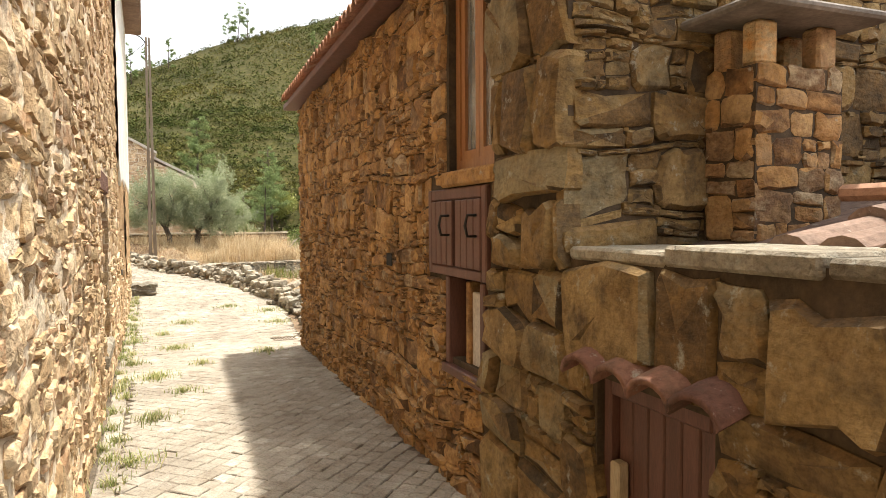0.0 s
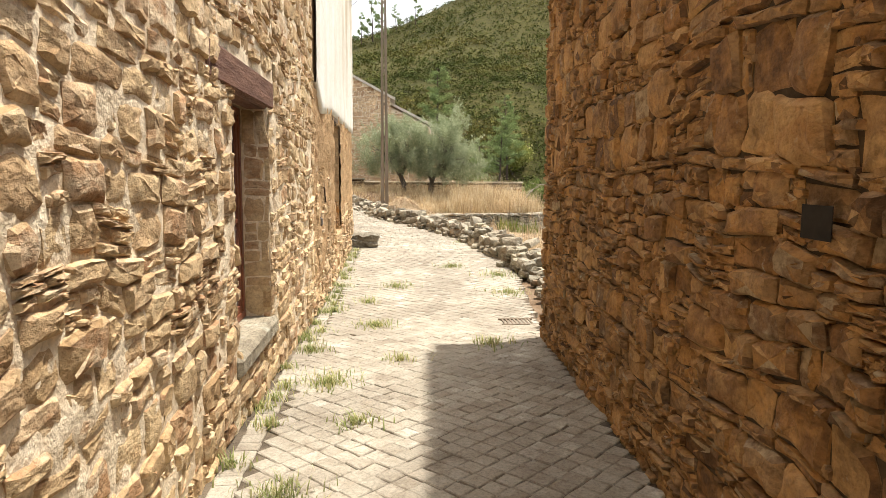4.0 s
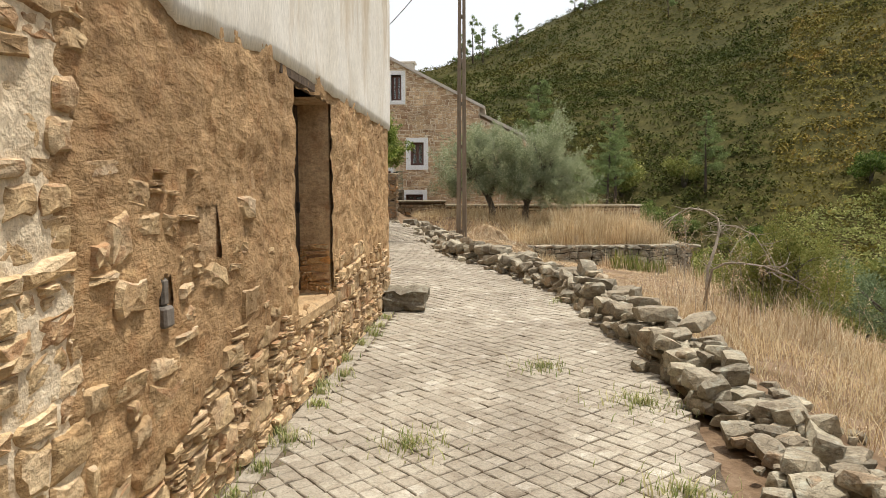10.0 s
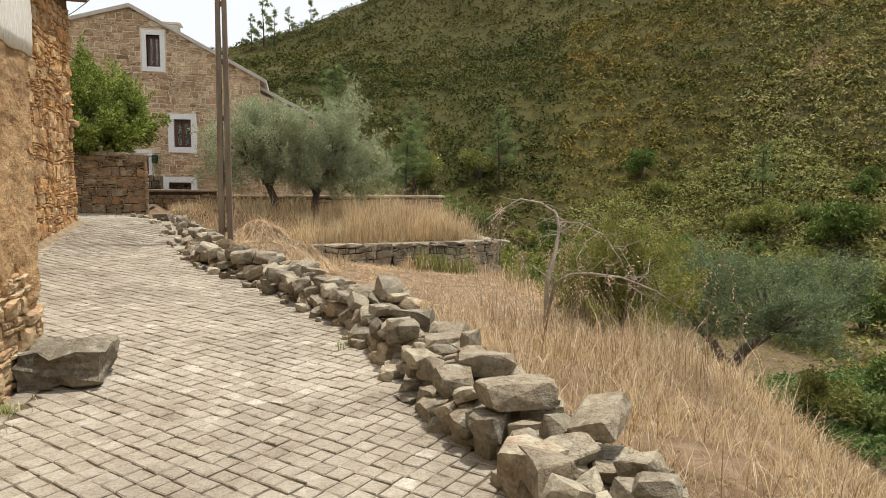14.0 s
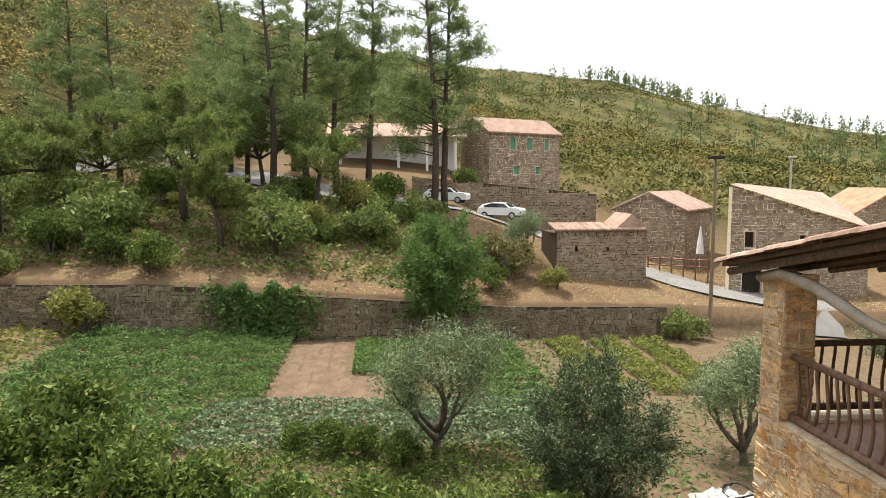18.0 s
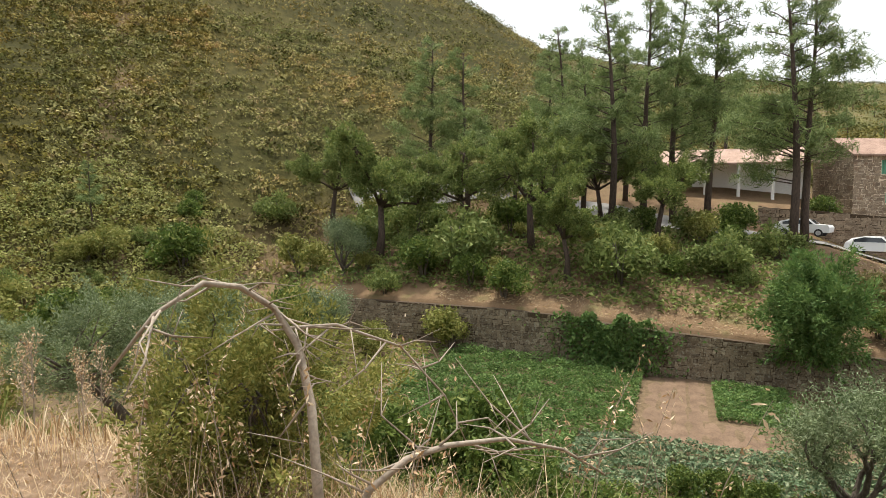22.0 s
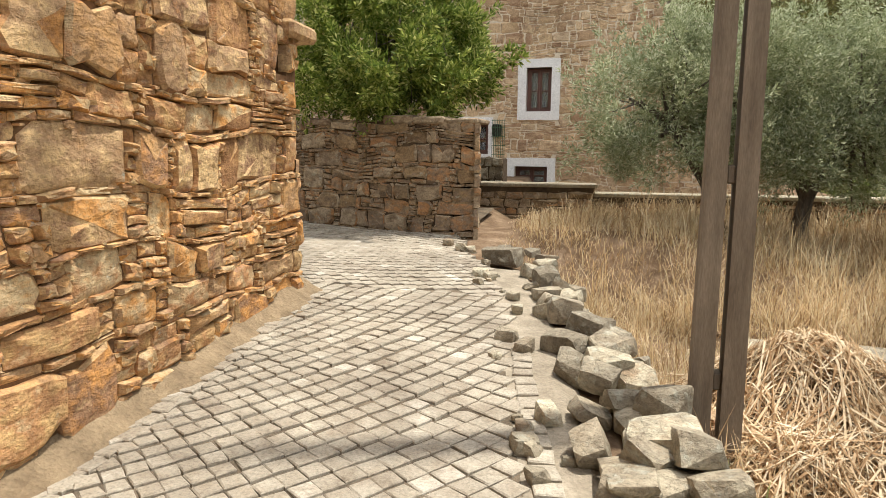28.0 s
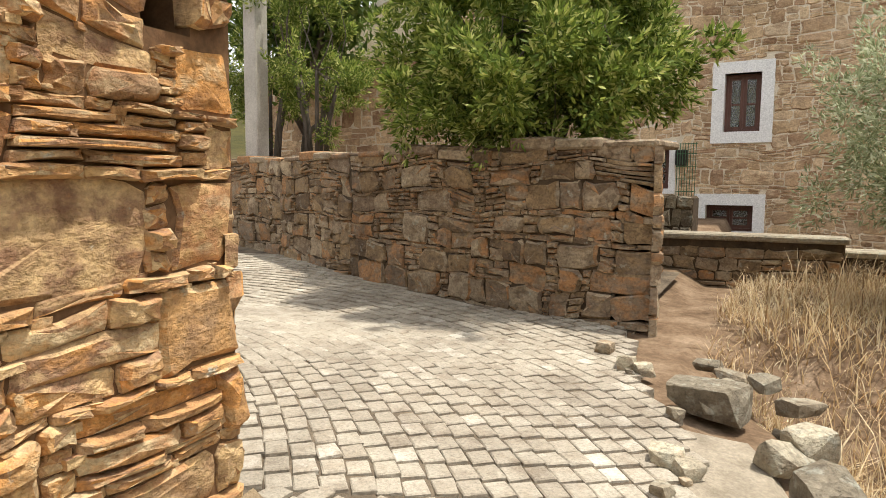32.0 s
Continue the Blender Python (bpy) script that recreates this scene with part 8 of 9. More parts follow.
OAK = [oak_parts(40 + k) for k in range(3)]
OLIVE = [tree_parts(50 + k, 5.2, 2.7, 0.2, 15000, 0.078, 0.28, M_OLIVE, M_BARK, 0.18, 0.23, trunks=1, skirt=0.2, shell=0.12, squash=0.9) for k in range(2)]
PINE = [pine_parts(60 + k, 17, 4.1, 0.24 + 0.1 * k) for k in range(2)]
PINE_FAR = [pine_parts(66 + k, 17, 4.2, 0.1 + 0.08 * k, 700, 1.05, 14) for k in range(3)]
BUSH = [bush_mesh(70 + k, 1.0, 1.6, 2800, 0.08, 0.45, m) for k, m in enumerate((M_OAK, M_GREEN, M_BUSHY, M_SHRUB))]
for x, y, z, h, k, rz, lab in ((51.2, 29.2, -2.0, 10.9, 0, 0, "leaning oak with spreading crown"), (55, 20.2, -0.3, 9.0, 1, 50, "dark forked oak on the slope"), (57, 49.7, 3.2, 9.6, 0, 90, "forked tree on the far slope"), (49, 41, -3.3, 11.8, 1, 160, "tall slender oak on the slope"), (47, 25.8, -3.4, 8.0, 0, 210, "young oak beside a leaning one"), (53, 35, -1.0, 9.0, 1, 300, "dense oak on the slope"), (60, 25, 0.4, 8.5, 0, 260, "oak beside the road"), (62, 33, 2.0, 9, 1, 15, "oak above the road")):
    stand("oak_tree", OAK[int(x + y) % 3], x, y, gz(x, y), h / 9.0, rz, lab, "tree", "oaks on the slope")
for x, y, h, k, rz in ((57, 10.7, 20.5, 0, 0), (57.8, 9.7, 19.5, 1, 90), (66, 19.2, 20.5, 0, 200), (68, 16.3, 21, 1, 40), (58, 24, 19, 0, 33), (61, 21.5, 20, 1, 111), (66, 43.2, 17.2, 0, 140), (66.5, 39.2, 16.4, 1, 260), (63, 27, 16, 0, 80), (72, 24, 17, 1, 300), (70, 30, 18, 0, 30), (76, 33, 16, 1, 10), (90, 30, 11, 0, 0), (84, 14, 14, 1, 66), (56, -35.5, 17, 0, 12), (57.5, -41, 15, 1, 88), (60, -43, 16, 0, 190), (64, -47, 15, 1, 250), (54, -42, 13, 0, 70), (57, -46, 16, 1, 140), (61, -51, 17, 0, 310), (52, -45, 12, 1, 20), (66, -52, 15, 0, 99)):
    stand("pine_tree", PINE[k], x, y, gz(x, y), h / 17, rz, "tall pine with a bare lower trunk", "tree", "pines")
for x, y, h, k, rz, lab in ((24.8, 13.4, 5.3, 0, 0, "grey-green olive tree in the vegetable garden"), (28.5, 41.5, 5.5, 0, 20, "old olive tree at the field's edge"), (35.8, 38, 4.7, 0, 300, "young olive tree before the retaining wall"), (49, 4.7, 4.2, 1, 150, "gnarled olive tree on the slope"), (46, 42.5, 5.0, 1, 20, "small grey olive above the wall"), (34, -15.4, 3.4, 0, 33, "olive tree beyond the garden"), (30, -9, 4.5, 1, 77, "olive tree beyond the garden"), (21, 50, 4.5, 0, 222, "olive tree in the valley")):
    stand("olive_tree", OLIVE[k], x, y, gz(x, y) - 0.1, h / 5.2, rz, lab, "tree", "valley olives")
OLIVE_WIDE = lobed_tree(97, [([(0, 0, -0.4), (0.1, 0, 1.2), (0.6, -0.1, 2.2), (1.6, -0.2, 3.1)], 0.26), ([(0.1, 0, 1.2), (-0.6, 0.2, 2.3), (-1.6, 0.3, 3.4)], 0.2)],
                        [(-2.2, 0, 4.2, 1.5, 1.1), (-0.6, 0.2, 4.9, 1.6, 1.2), (1.0, 0, 4.6, 1.6, 1.1), (2.6, -0.2, 3.7, 1.5, 1.0), (0.2, -0.8, 3.7, 1.3, 0.8), (3.4, 0, 2.9, 0.9, 0.8)], 0.42, 9000, 5, 0.12, 0.06, 0.28, M_OLIVE, M_BARK, tri=True)
stand("olive_tree", OLIVE_WIDE, 18.6, 35.4, gz(18.6, 35.4), 1.0, -40, "wide old olive tree with low limbs below the field", "tree", "valley olives")
OLIVE_FULL = lobed_tree(95, shrub_stems(1.6, 3.2), [(0, 0, 2.6, 1.6, 1.4), (0.9, 0.2, 2.0, 1.3, 1.3), (-0.9, -0.1, 2.0, 1.3, 1.3), (0.1, -0.4, 3.4, 1.1, 0.9), (0, -0.5, 1.2, 1.5, 1.0)], 0.3, 9000, 5, 0.09, 0.05, 0.36, M_OLIVEDARK, M_BARK, tri=True)
stand("olive_tree", OLIVE_FULL, 20.5, 8.9, gz(20.5, 8.9) - 0.1, 1.12, 40, "dense bushy olive leafed to the ground below the bank", "tree", "valley olives")
stand("olive_tree", OLIVE[1], 23.4, 2.6, gz(23.4, 2.6) - 0.1, 0.95, 150, "olive tree with a thick dark trunk at the garden's edge", "tree", "valley olives")
ROUND = lobed_tree(90, shrub_stems(2.0, 3.4), [(0, 0, 3.3, 2.5, 2.2), (0.9, 0.6, 2.7, 2.0, 1.9), (-0.9, -0.5, 2.8, 2.0, 1.9), (0.2, -0.4, 4.5, 1.7, 1.3), (0, 0, 1.5, 2.3, 1.3)], 0.6, 5200, 5, 0.2, 0.13, 0.36, M_CROP, M_BARK, tri=True)
stand("round_tree", ROUND, 41.2, 11.6, -8.6 + 1.9, 1.0, 0, "dense round-headed green tree at the wall", "tree")
bushes = [(48, 33.5, 3.0, 0), (47.5, 22.3, 2.8, 0), (42.0, -4.1, 1.5, 0), (44.5, 8.0, 1.2, 1), (45, 3.5, 1.1, 2), (46, 6.5, 1.9, 3), (47, 7.8, 1.8, 3), (50, 16, 2.2, 0), (46, 36, 2.0, 1), (52, 44, 2.6, 0), (47, 47, 2.2, 2), (55, 40, 2.4, 0), (58, 30, 2, 1), (44, 29.5, 1.7, 1), (63.7, -34.6, 2.6, 0), (66, 2, 1.6, 1), (71, 6, 1.8, 1), (72, 0, 1.5, 2), (60, 18, 1.6, 0), (21, 33, 1.3, 2), (54, 12, 1.9, 0), (51, 24, 1.6, 2), (43.6, 38, 1.4, 0), (57, 44, 2.2, 0), (60, 46, 2.0, 2)]
for i, (x, y, s, k) in enumerate(bushes):
    stand("bush", BUSH[k], x, y, gz(x, y) - 0.1, s, 40 * i, ("dense bush", "green bush", "yellow-green bush", "rust-brown dry bush")[k] + " on the valley slope", "bush", "slope bushes")
for i in range(34):
    x, y = rng.uniform(45, 60), rng.uniform(14, 42)
    stand("bush", BUSH[int(rng.choice([0, 1, 2]))], x, y, gz(x, y) - 0.15, rng.uniform(0.8, 2.0), 47 * i, "leafy bush in the wood on the slope", "bush", "slope bushes")
# valley floor trees towards the hill
for i, (x, y, h, k) in enumerate([(21.9, 76.5, 8.2, 0), (13, 76.2, 9.9, 0), (5.2, 80, 12, 1), (11.6, 72.8, 9.3, 1), (8.5, 66, 8, 0), (42.4, 63.5, 5.5, 1)]):
    stand("pine_tree", PINE[k], x, y, gz(x, y), h / 17, 50 * i, "young dark pine at the foot of the hill", "tree", "young pines")
for i in range(95):
    a, r = rng.uniform(-72, -8), rng.uniform(36, 66)
    x, y = 2 + r * math.sin(-math.radians(a)), 17 + r * math.cos(math.radians(a))
    if x < 43 or y > 50:
        stand("bush", BUSH[int(rng.choice([0, 0, 1, 2, 2]))], x, y, gz(x, y) - 0.2, rng.uniform(0.9, 2.6), rng.uniform(0, 360), "bush in the valley bottom", "bush", "valley bushes")


def polar_scatter(rng, n, az, rr):
    a = np.radians(rng.uniform(*az, n))
    r = np.sqrt(rng.uniform(rr[0] ** 2, rr[1] ** 2, n))
    return 2 - r * np.sin(a), 17 + r * np.cos(a)


def heath(n, az, rr, size, leaves, mat, label, hgt=0.8, fine=0.15):
    """Scrub on a hillside: bushes of many small leaves that lie along each bush's rounded top."""
    x, y = polar_scatter(rng, n, az, rr)
    z, hm, _, _ = ground_z(x, y)
    keep = (hm > 0.35) & (rng.random(n) < 0.78 + 0.4 * wob(x, y, 0.11, 2.0))
    c = np.stack([x, y, z], -1)[keep]
    m = len(c)
    s = size * rng.uniform(0.4, 1.4, m)
    k = np.repeat(np.arange(m), leaves)
    d = rng.normal(size=(m * leaves, 3))
    d /= np.linalg.norm(d, axis=1)[:, None]
    d[:, 2] = np.abs(d[:, 2])
    lump = 0.55 + 0.5 * rng.random(len(d)) ** 0.5
    P = c[k] + d * (s[k] * lump)[:, None] * np.array([1, 1, hgt])
    nrm = d + rng.normal(0, 0.45, d.shape)
    a = np.cross(nrm, rng.normal(size=d.shape))
    a /= np.linalg.norm(a, axis=1)[:, None] + 1e-9
    b = np.cross(nrm, a)
    b /= np.linalg.norm(b, axis=1)[:, None] + 1e-9
    r = (np.minimum(s[k], 1.2) * fine * rng.uniform(0.6, 1.5, len(d)))[:, None]
    V = np.stack([P - a * r * 1.25, P + b * r * 1.3 + d * r * 0.3, P + a * r * 1.25], 1).reshape(-1, 3)
    stuff("heath", (V, np.arange(len(V)).reshape(-1, 3)), mat, label, "shrubs")


heath(4600, (-50, -24), (50, 115), 0.8, 28, M_HEATH, "green-brown heath above the valley bottom", 0.8, 0.145)
heath(6200, (-78, -38), (50, 115), 0.8, 28, M_HEATHPALE, "low olive-brown heath covering the hillside", 0.8, 0.145)
heath(4600, (-50, -24), (110, 205), 1.2, 16, M_HEATH, "dark heath high on the hillside", 0.8, 0.16)
heath(6200, (-78, -38), (110, 205), 1.2, 16, M_HEATHPALE, "heath shrubs high on the hillside", 0.8, 0.16)
heath(6500, (-24, 16), (50, 115), 0.8, 28, M_HEATHGREEN, "green heath shrubs covering the hillside", 0.8, 0.145)
heath(7000, (-24, 18), (110, 205), 1.2, 16, M_HEATHGREEN, "green heath shrubs high on the hillside", 0.8, 0.16)
heath(9000, (-135, -78), (85, 310), 1.3, 14, M_HEATHFAR, "scrub on the far hillside", 0.5, 0.13)
heath(500, (-75, 8), (56, 190), 1.3, 60, M_HEATHGREEN, "darker broom bushes among the heath", 1.1)
heath(1500, (-133, -80), (88, 310), 2.0, 40, M_HEATHGREEN, "dark bushes scattered on the far hillside", 1.0, 0.14)
heath(4000, (-129, -84), (80, 150), 1.2, 22, M_HEATHFAR, "low scrub behind the village", 0.7, 0.16)
# trees along the skyline and single trees on the hill
for i, (az, r, h) in enumerate([(1.5, 175, 9), (2.4, 178, 11), (0.2, 180, 7), (-1.5, 178, 8), (-6.5, 183, 8), (-7.3, 184, 10), (-8.2, 185, 9), (3.4, 176, 8), (-14.4, 143, 6), (-31, 150, 7), (-35, 160, 6)]):
    x, y = 2 - r * math.sin(math.radians(az)), 17 + r * math.cos(math.radians(az))
    stand("pine_tree", PINE_FAR[i % 3], x, y, gz(x, y), h / 15, 60 * i, "distant tree on the hill ridge", "tree", "ridge trees")
for i in range(150):
    az = float(rng.choice([-108, -110, -111.5, -113, -114.5, -116, -118, -124, -127, -130.5])) + rng.normal(0, 0.9)
    r = rng.uniform(300, 322)
    x, y = 2 - r * math.sin(math.radians(az)), 17 + r * math.cos(math.radians(az))
    stand("pine_tree", PINE_FAR[i % 3], x, y, gz(x, y), rng.uniform(3.5, 7) / 17, 37 * i, "distant pine on the far ridge", "tree", "far ridge pines")
for i in range(120):
    az = -131 + 47 * rng.random() ** 1.7
    r = rng.uniform(130, 270)
    x, y = 2 - r * math.sin(math.radians(az)), 17 + r * math.cos(math.radians(az))
    stand("pine_tree", PINE_FAR[i % 3], x, y, gz(x, y), rng.uniform(3, 6.5) / 17, 37 * i, "small pine on the far hillside", "tree", "far hillside pines")

# ---- vegetable garden ----


def patch(name, x0, x1, y0, y1, n, height, size, mat, label, aspect=0.5, rows=0.0, category="plants"):
    x, y = rng.uniform(x0, x1, n), rng.uniform(y0, y1, n)
    if rows:
        x = np.round(x / rows) * rows + rng.normal(0, rows * 0.16, n)
    z, *_ = ground_z(x, y)
    P = np.stack([x, y, z + height * rng.uniform(0, 1, n) ** 0.7 * (0.75 + 0.4 * wob(x, y, 1.1, 4))], -1)
    return stuff(name, leaf_quads(rng, P, size, aspect, 0.5), mat, label, category)


def flat_bed(name, pts, lift, mat, label):
    (x0, y0), (x1, y1) = pts
    xs, ys = np.linspace(x0, x1, 14), np.linspace(y0, y1, 14)
    X, Y = np.meshgrid(xs, ys, indexing="ij")
    V = np.stack([X, Y, ground_z(X, Y)[0] + lift + 0.03 * np.sin(Y * 9)], -1).reshape(-1, 3)
    F = [(i * 14 + j, (i + 1) * 14 + j, (i + 1) * 14 + j + 1, i * 14 + j + 1) for i in range(13) for j in range(13)]
    return tagged(put_part(name, mesh_of(name, V, F, mat, True)), label, "soil", kind="structure")


flat_bed("soil_bed", ((31.2, 17.1), (42.2, 20.1)), 0.02, M_SOIL, "bare tilled vegetable bed")
flat_bed("soil_bed", ((31.2, 14.9), (34.3, 17.1)), 0.02, M_SOIL, "bare tilled corner of the vegetable bed")
patch("potato_plants", 30.5, 42, 20.4, 32, 34000, 0.75, 0.085, M_CROP, "feathery green crop beside a bare bed", rows=1.1)
patch("bean_rows", 34.8, 41.8, 13.0, 16.7, 7000, 0.35, 0.1, M_CROP, "low green vegetable row")
patch("bean_rows", 28, 41.8, 7.2, 10.6, 8000, 0.4, 0.1, M_CROP, "leafy green vegetable rows", rows=1.3)
for k, (a, b) in enumerate(((-2.0, -0.2), (0.5, 2.4), (3.1, 5.2))):
    patch("yellow_beans", 30.5 + 0.5 * k, 41.5, a, b, 5200, 0.5, 0.1, M_BEANS, "yellowing bean row on brown soil")
patch("cabbage_bed", 25.5, 30.6, 8.0, 22.5, 15000, 0.45, 0.1, M_CABBAGE, "blue-green cabbages gone to seed", rows=0.8)
patch("hedge_plants", 20.5, 25.5, 22.5, 28.5, 13000, 1.0, 0.09, M_GREEN, "dense green bushes edging the garden", category="shrubs")
patch("hedge_plants", 18.2, 22.0, 17.5, 23.5, 12000, 1.0, 0.09, M_CROP, "tall leafy crop edging the garden", category="shrubs")
patch("hedge_plants", 17.5, 21.0, 9.5, 17.0, 11000, 0.9, 0.09, M_GREEN, "dark leafy plants below the bank", category="shrubs")
patch("hedge_plants", 20.0, 28.0, 29.0, 37.0, 12000, 0.7, 0.1, M_CROP, "mixed garden greenery under olives")
patch("dry_stalks", 15.5, 19.0, 20.5, 24.0, 2500, 0.3, 0.16, M_DRYGRASS, "dry rust-coloured pulled crop", 0.12)
for i, (x, y, s, k) in enumerate([(23.0, 27.5, 1.7, 1), (24.2, 25.3, 2.1, 1), (22.4, 24.2, 1.6, 1), (25.2, 18.4, 0.8, 1), (24.9, 17.1, 0.9, 1), (24.6, 15.8, 0.85, 1), (23.9, 14.4, 0.9, 1), (21.0, 22.2, 1.5, 1), (20.0, 20.4, 1.5, 1), (19.3, 18.2, 1.3, 1), (18.8, 15.6, 1.3, 1), (18.6, 13.0, 1.3, 0), (22.5, 31.0, 1.5, 0), (25.5, 33.5, 1.5, 1), (28.0, 34.8, 1.6, 1), (30.5, 36.5, 1.5, 0), (26.0, 29.5, 1.2, 2), (17.8, 10.8, 1.2, 1), (16.5, 7.0, 1.3, 0), (15.0, 4.0, 1.5, 1), (26.0, 45.0, 2.2, 0), (31.0, 46.5, 2.0, 1), (36.0, 48.0, 2.2, 0), (20.0, 44.0, 1.9, 2), (40.0, 49.0, 2.2, 2), (33, 43, 1.6, 1), (16, 40, 1.6, 2), (14, 44, 1.8, 0), (12, 48, 2.0, 2), (18, 36, 1.3, 2), (13.5, 36, 1.2, 0)]):
    stand("garden_bush", BUSH[k], x, y, gz(x, y) - 0.1, s, 53 * i, ("dense dark bush", "lush green bush", "yellow-green bush", "")[k] + " at the garden's edge", "bush", "garden bushes")
patch("hedge_plants", 24.5, 31.0, 22.5, 31.0, 11000, 0.7, 0.09, M_CROP, "mixed leafy crop in the garden")
patch("hedge_plants", 21.0, 25.2, 8.0, 22.0, 9000, 0.5, 0.09, M_GREEN, "dark low greenery beside the cabbages")
patch("garden_weeds", 20, 42, 5, 15, 3500, 0.22, 0.15, M_CROP, "low weeds between the beds", 0.4)
patch("garden_weeds", 20, 42, 20.6, 35, 4500, 0.22, 0.15, M_CROP, "low weeds between the beds", 0.4)
patch("garden_weeds", 26, 42, 33, 48, 5000, 0.4, 0.2, M_BUSHY, "weeds before the retaining wall", 0.4)
patch("rough_grass", 12, 30, 30, 50, 9000, 0.35, 0.12, M_BUSHY, "rough grass and weeds under the olives", 0.2, category="grass")
patch("rough_grass", 12, 21, -4, 14, 5000, 0.3, 0.12, M_WEED, "rough grass at the foot of the bank", 0.2, category="grass")
patch("rough_grass", 22, 30, -8, 8, 2600, 0.25, 0.13, M_CROP, "weeds on the garden soil", 0.3, category="grass")
n = 5200
iy = rng.normal(22.4, 1.5, n)
iz = np.interp(iy, [18, 22, 27], [-8.3, -8.3, -7.9]) + rng.uniform(0, 1, n) ** 0.8 * (3.25 + 0.5 * wob(iy, 0 * iy, 1.9, 2))
P = np.stack([42.42 - np.abs(rng.normal(0.12, 0.14, n)) - 0.25 * (iz < -7.4) * rng.random(n), iy, iz], -1)
stuff("ivy", leaf_quads(rng, P, 0.13, 0.7), M_CROP, "large-leaved creeper hanging on the stone wall", "creeper")
patch("fern_cover", 26, 50, 52, 70, 26000, 1.1, 0.15, M_FERN, "bracken and vines in the valley bottom")
patch("dry_cover", 43.2, 47, 6, 34, 5000, 0.15, 0.12, M_DRYGRASS, "dry litter on the upper terrace", 0.15)
patch("dry_cover", 43.2, 60, -22, 8, 12000, 0.2, 0.1, M_DRYGRASS, "dry grass between the village houses", 0.15, category="grass")
patch("rough_grass", 43.4, 72, -24, 12, 9000, 0.3, 0.09, M_BUSHY, "weeds between the village houses", 0.25, category="grass")
patch("undergrowth", 44.5, 60, 10, 48, 16000, 0.7, 0.2, M_OAK, "woodland undergrowth on the slope")

# crumpled sheets and a black hose left by the path below the bank
sheets = thing("plastic_sheets", (20.5, 4.4, -8.6), "crumpled white plastic sheets heaped on the soil", "plastic sheet")
for k, (cx, cy, w, l, h) in enumerate(((20.5, 4.9, 0.75, 0.75, 0.42), (20.4, 3.7, 0.6, 0.8, 0.36))):
    U, V = np.meshgrid(np.linspace(-1, 1, 26), np.linspace(-1, 1, 26), indexing="ij")
    rr = np.clip(1 - np.maximum(np.abs(U), np.abs(V)) ** 2.5, 0, 1)
    X, Y = cx + U * w + 0.1 * vnoise(U, V, 3, 31 + k), cy + V * l + 0.1 * vnoise(U, V, 3, 41 + k)
    Z = ground_z(X, Y)[0] + 0.02 + rr * h * (0.75 + 0.45 * np.abs(vnoise(U, V, 2.2, 51 + k)) + 0.35 * np.abs(vnoise(U, V, 5.5, 61 + k)))
    q = [(i * 26 + j, i * 26 + 26 + j, i * 26 + 27 + j, i * 26 + j + 1) for i in range(25) for j in range(25)]
    put_part("sheet", mesh_of("sheet", np.stack([X, Y, Z], -1).reshape(-1, 3), q, M_SHEET), sheets)
hz = gz(20.4, 4.4)
Shape().tube([(20.5 + 0.42 * math.cos(a), 4.4 + 0.5 * math.sin(a), hz + 0.5 + 0.07 * math.sin(2.3 * a)) for a in [0.35 * k for k in range(22)]], 0.03, 6).done("hose", M_IRON, sheets, "coil of black hose", smooth=True)

# ---- grass and straw ----


def grass(name, n, xr, yr, height, mat, label, keep=None, lean=0.35, width=0.006, fallen=0.2, heads=0.0):
    """Stems standing and fallen over; height may be a function of the place."""
    x, y = rng.uniform(*xr, n), rng.uniform(*yr, n)
    if keep is not None:
        k = keep(x, y)
        x, y = x[k], y[k]
    z, *_ = ground_z(x, y)
    hh = height(x, y) if callable(height) else height * np.ones(len(x))
    hh = hh * np.clip(0.8 + 0.5 * wob(x, y, 2.6, 2.0) + 0.45 * wob(x, y, 8.0, 5.0), 0.25, 2)
    m = int(len(x) * (1 - fallen))
    P = np.stack([x, y, z], -1)
    v1, f1 = blades(rng, P[:m], hh[:m], lean, width)
    v2, f2 = blades(rng, P[m:], hh[m:] * 0.55, 1.6, width)
    v, f = np.concatenate([v1, v2]), np.concatenate([f1, f2 + len(v1)])
    ob = stuff(name, (v, f), mat, label, "grass")
    if heads:
        tips = v1.reshape(-1, 5, 3)[:, 3][rng.random(m) < heads]
        tips = np.repeat(tips, 3, 0) + rng.normal(0, 0.022, (3 * len(tips), 3))
        stuff("seed_head", leaf_quads(rng, tips, 0.018, 0.3), M_STRAW, "", "grass", ob)
    return ob


beyond = lambda x, y: x > wall_x(y) + np.where(y > 31.2, 0.5, 0.72)
on_terrace = lambda x, y: beyond(x, y) & (y > np.interp(x, [-2.5, 0.9, 4.2, 7.5], [31.2, 30.4, 30.55, 31.3]))
grass("dry_grass", 30000, (-2.2, 7.2), (30.4, 36), lambda x, y: np.interp(x, [-2.5, -0.8, 1.5, 4, 7], [0.12, 0.38, 0.55, 0.72, 0.6]), M_DRYGRASS, "tall dry oat grass on the terrace", lambda x, y: on_terrace(x, y) & (wob(x, y, 5.0, 9.0) > -0.45), 0.75, 0.0046, 0.55, 0.15)
grass("dry_grass", 5000, (3.2, 7.2), (30.9, 33.2), 0.95, M_DRYGRASS, "tallest pale oat grass at the terrace edge", on_terrace, 0.4, 0.0048, 0.1, 0.5)
grass("dry_grass", 13000, (-2.0, 3.0), (25.5, 31.5), 0.33, M_DRYGRASS, "short dry grass round the pole", lambda x, y: beyond(x, y) & ((y > 28.8) | (x < 0.9)), 0.5, 0.004, 0.35)
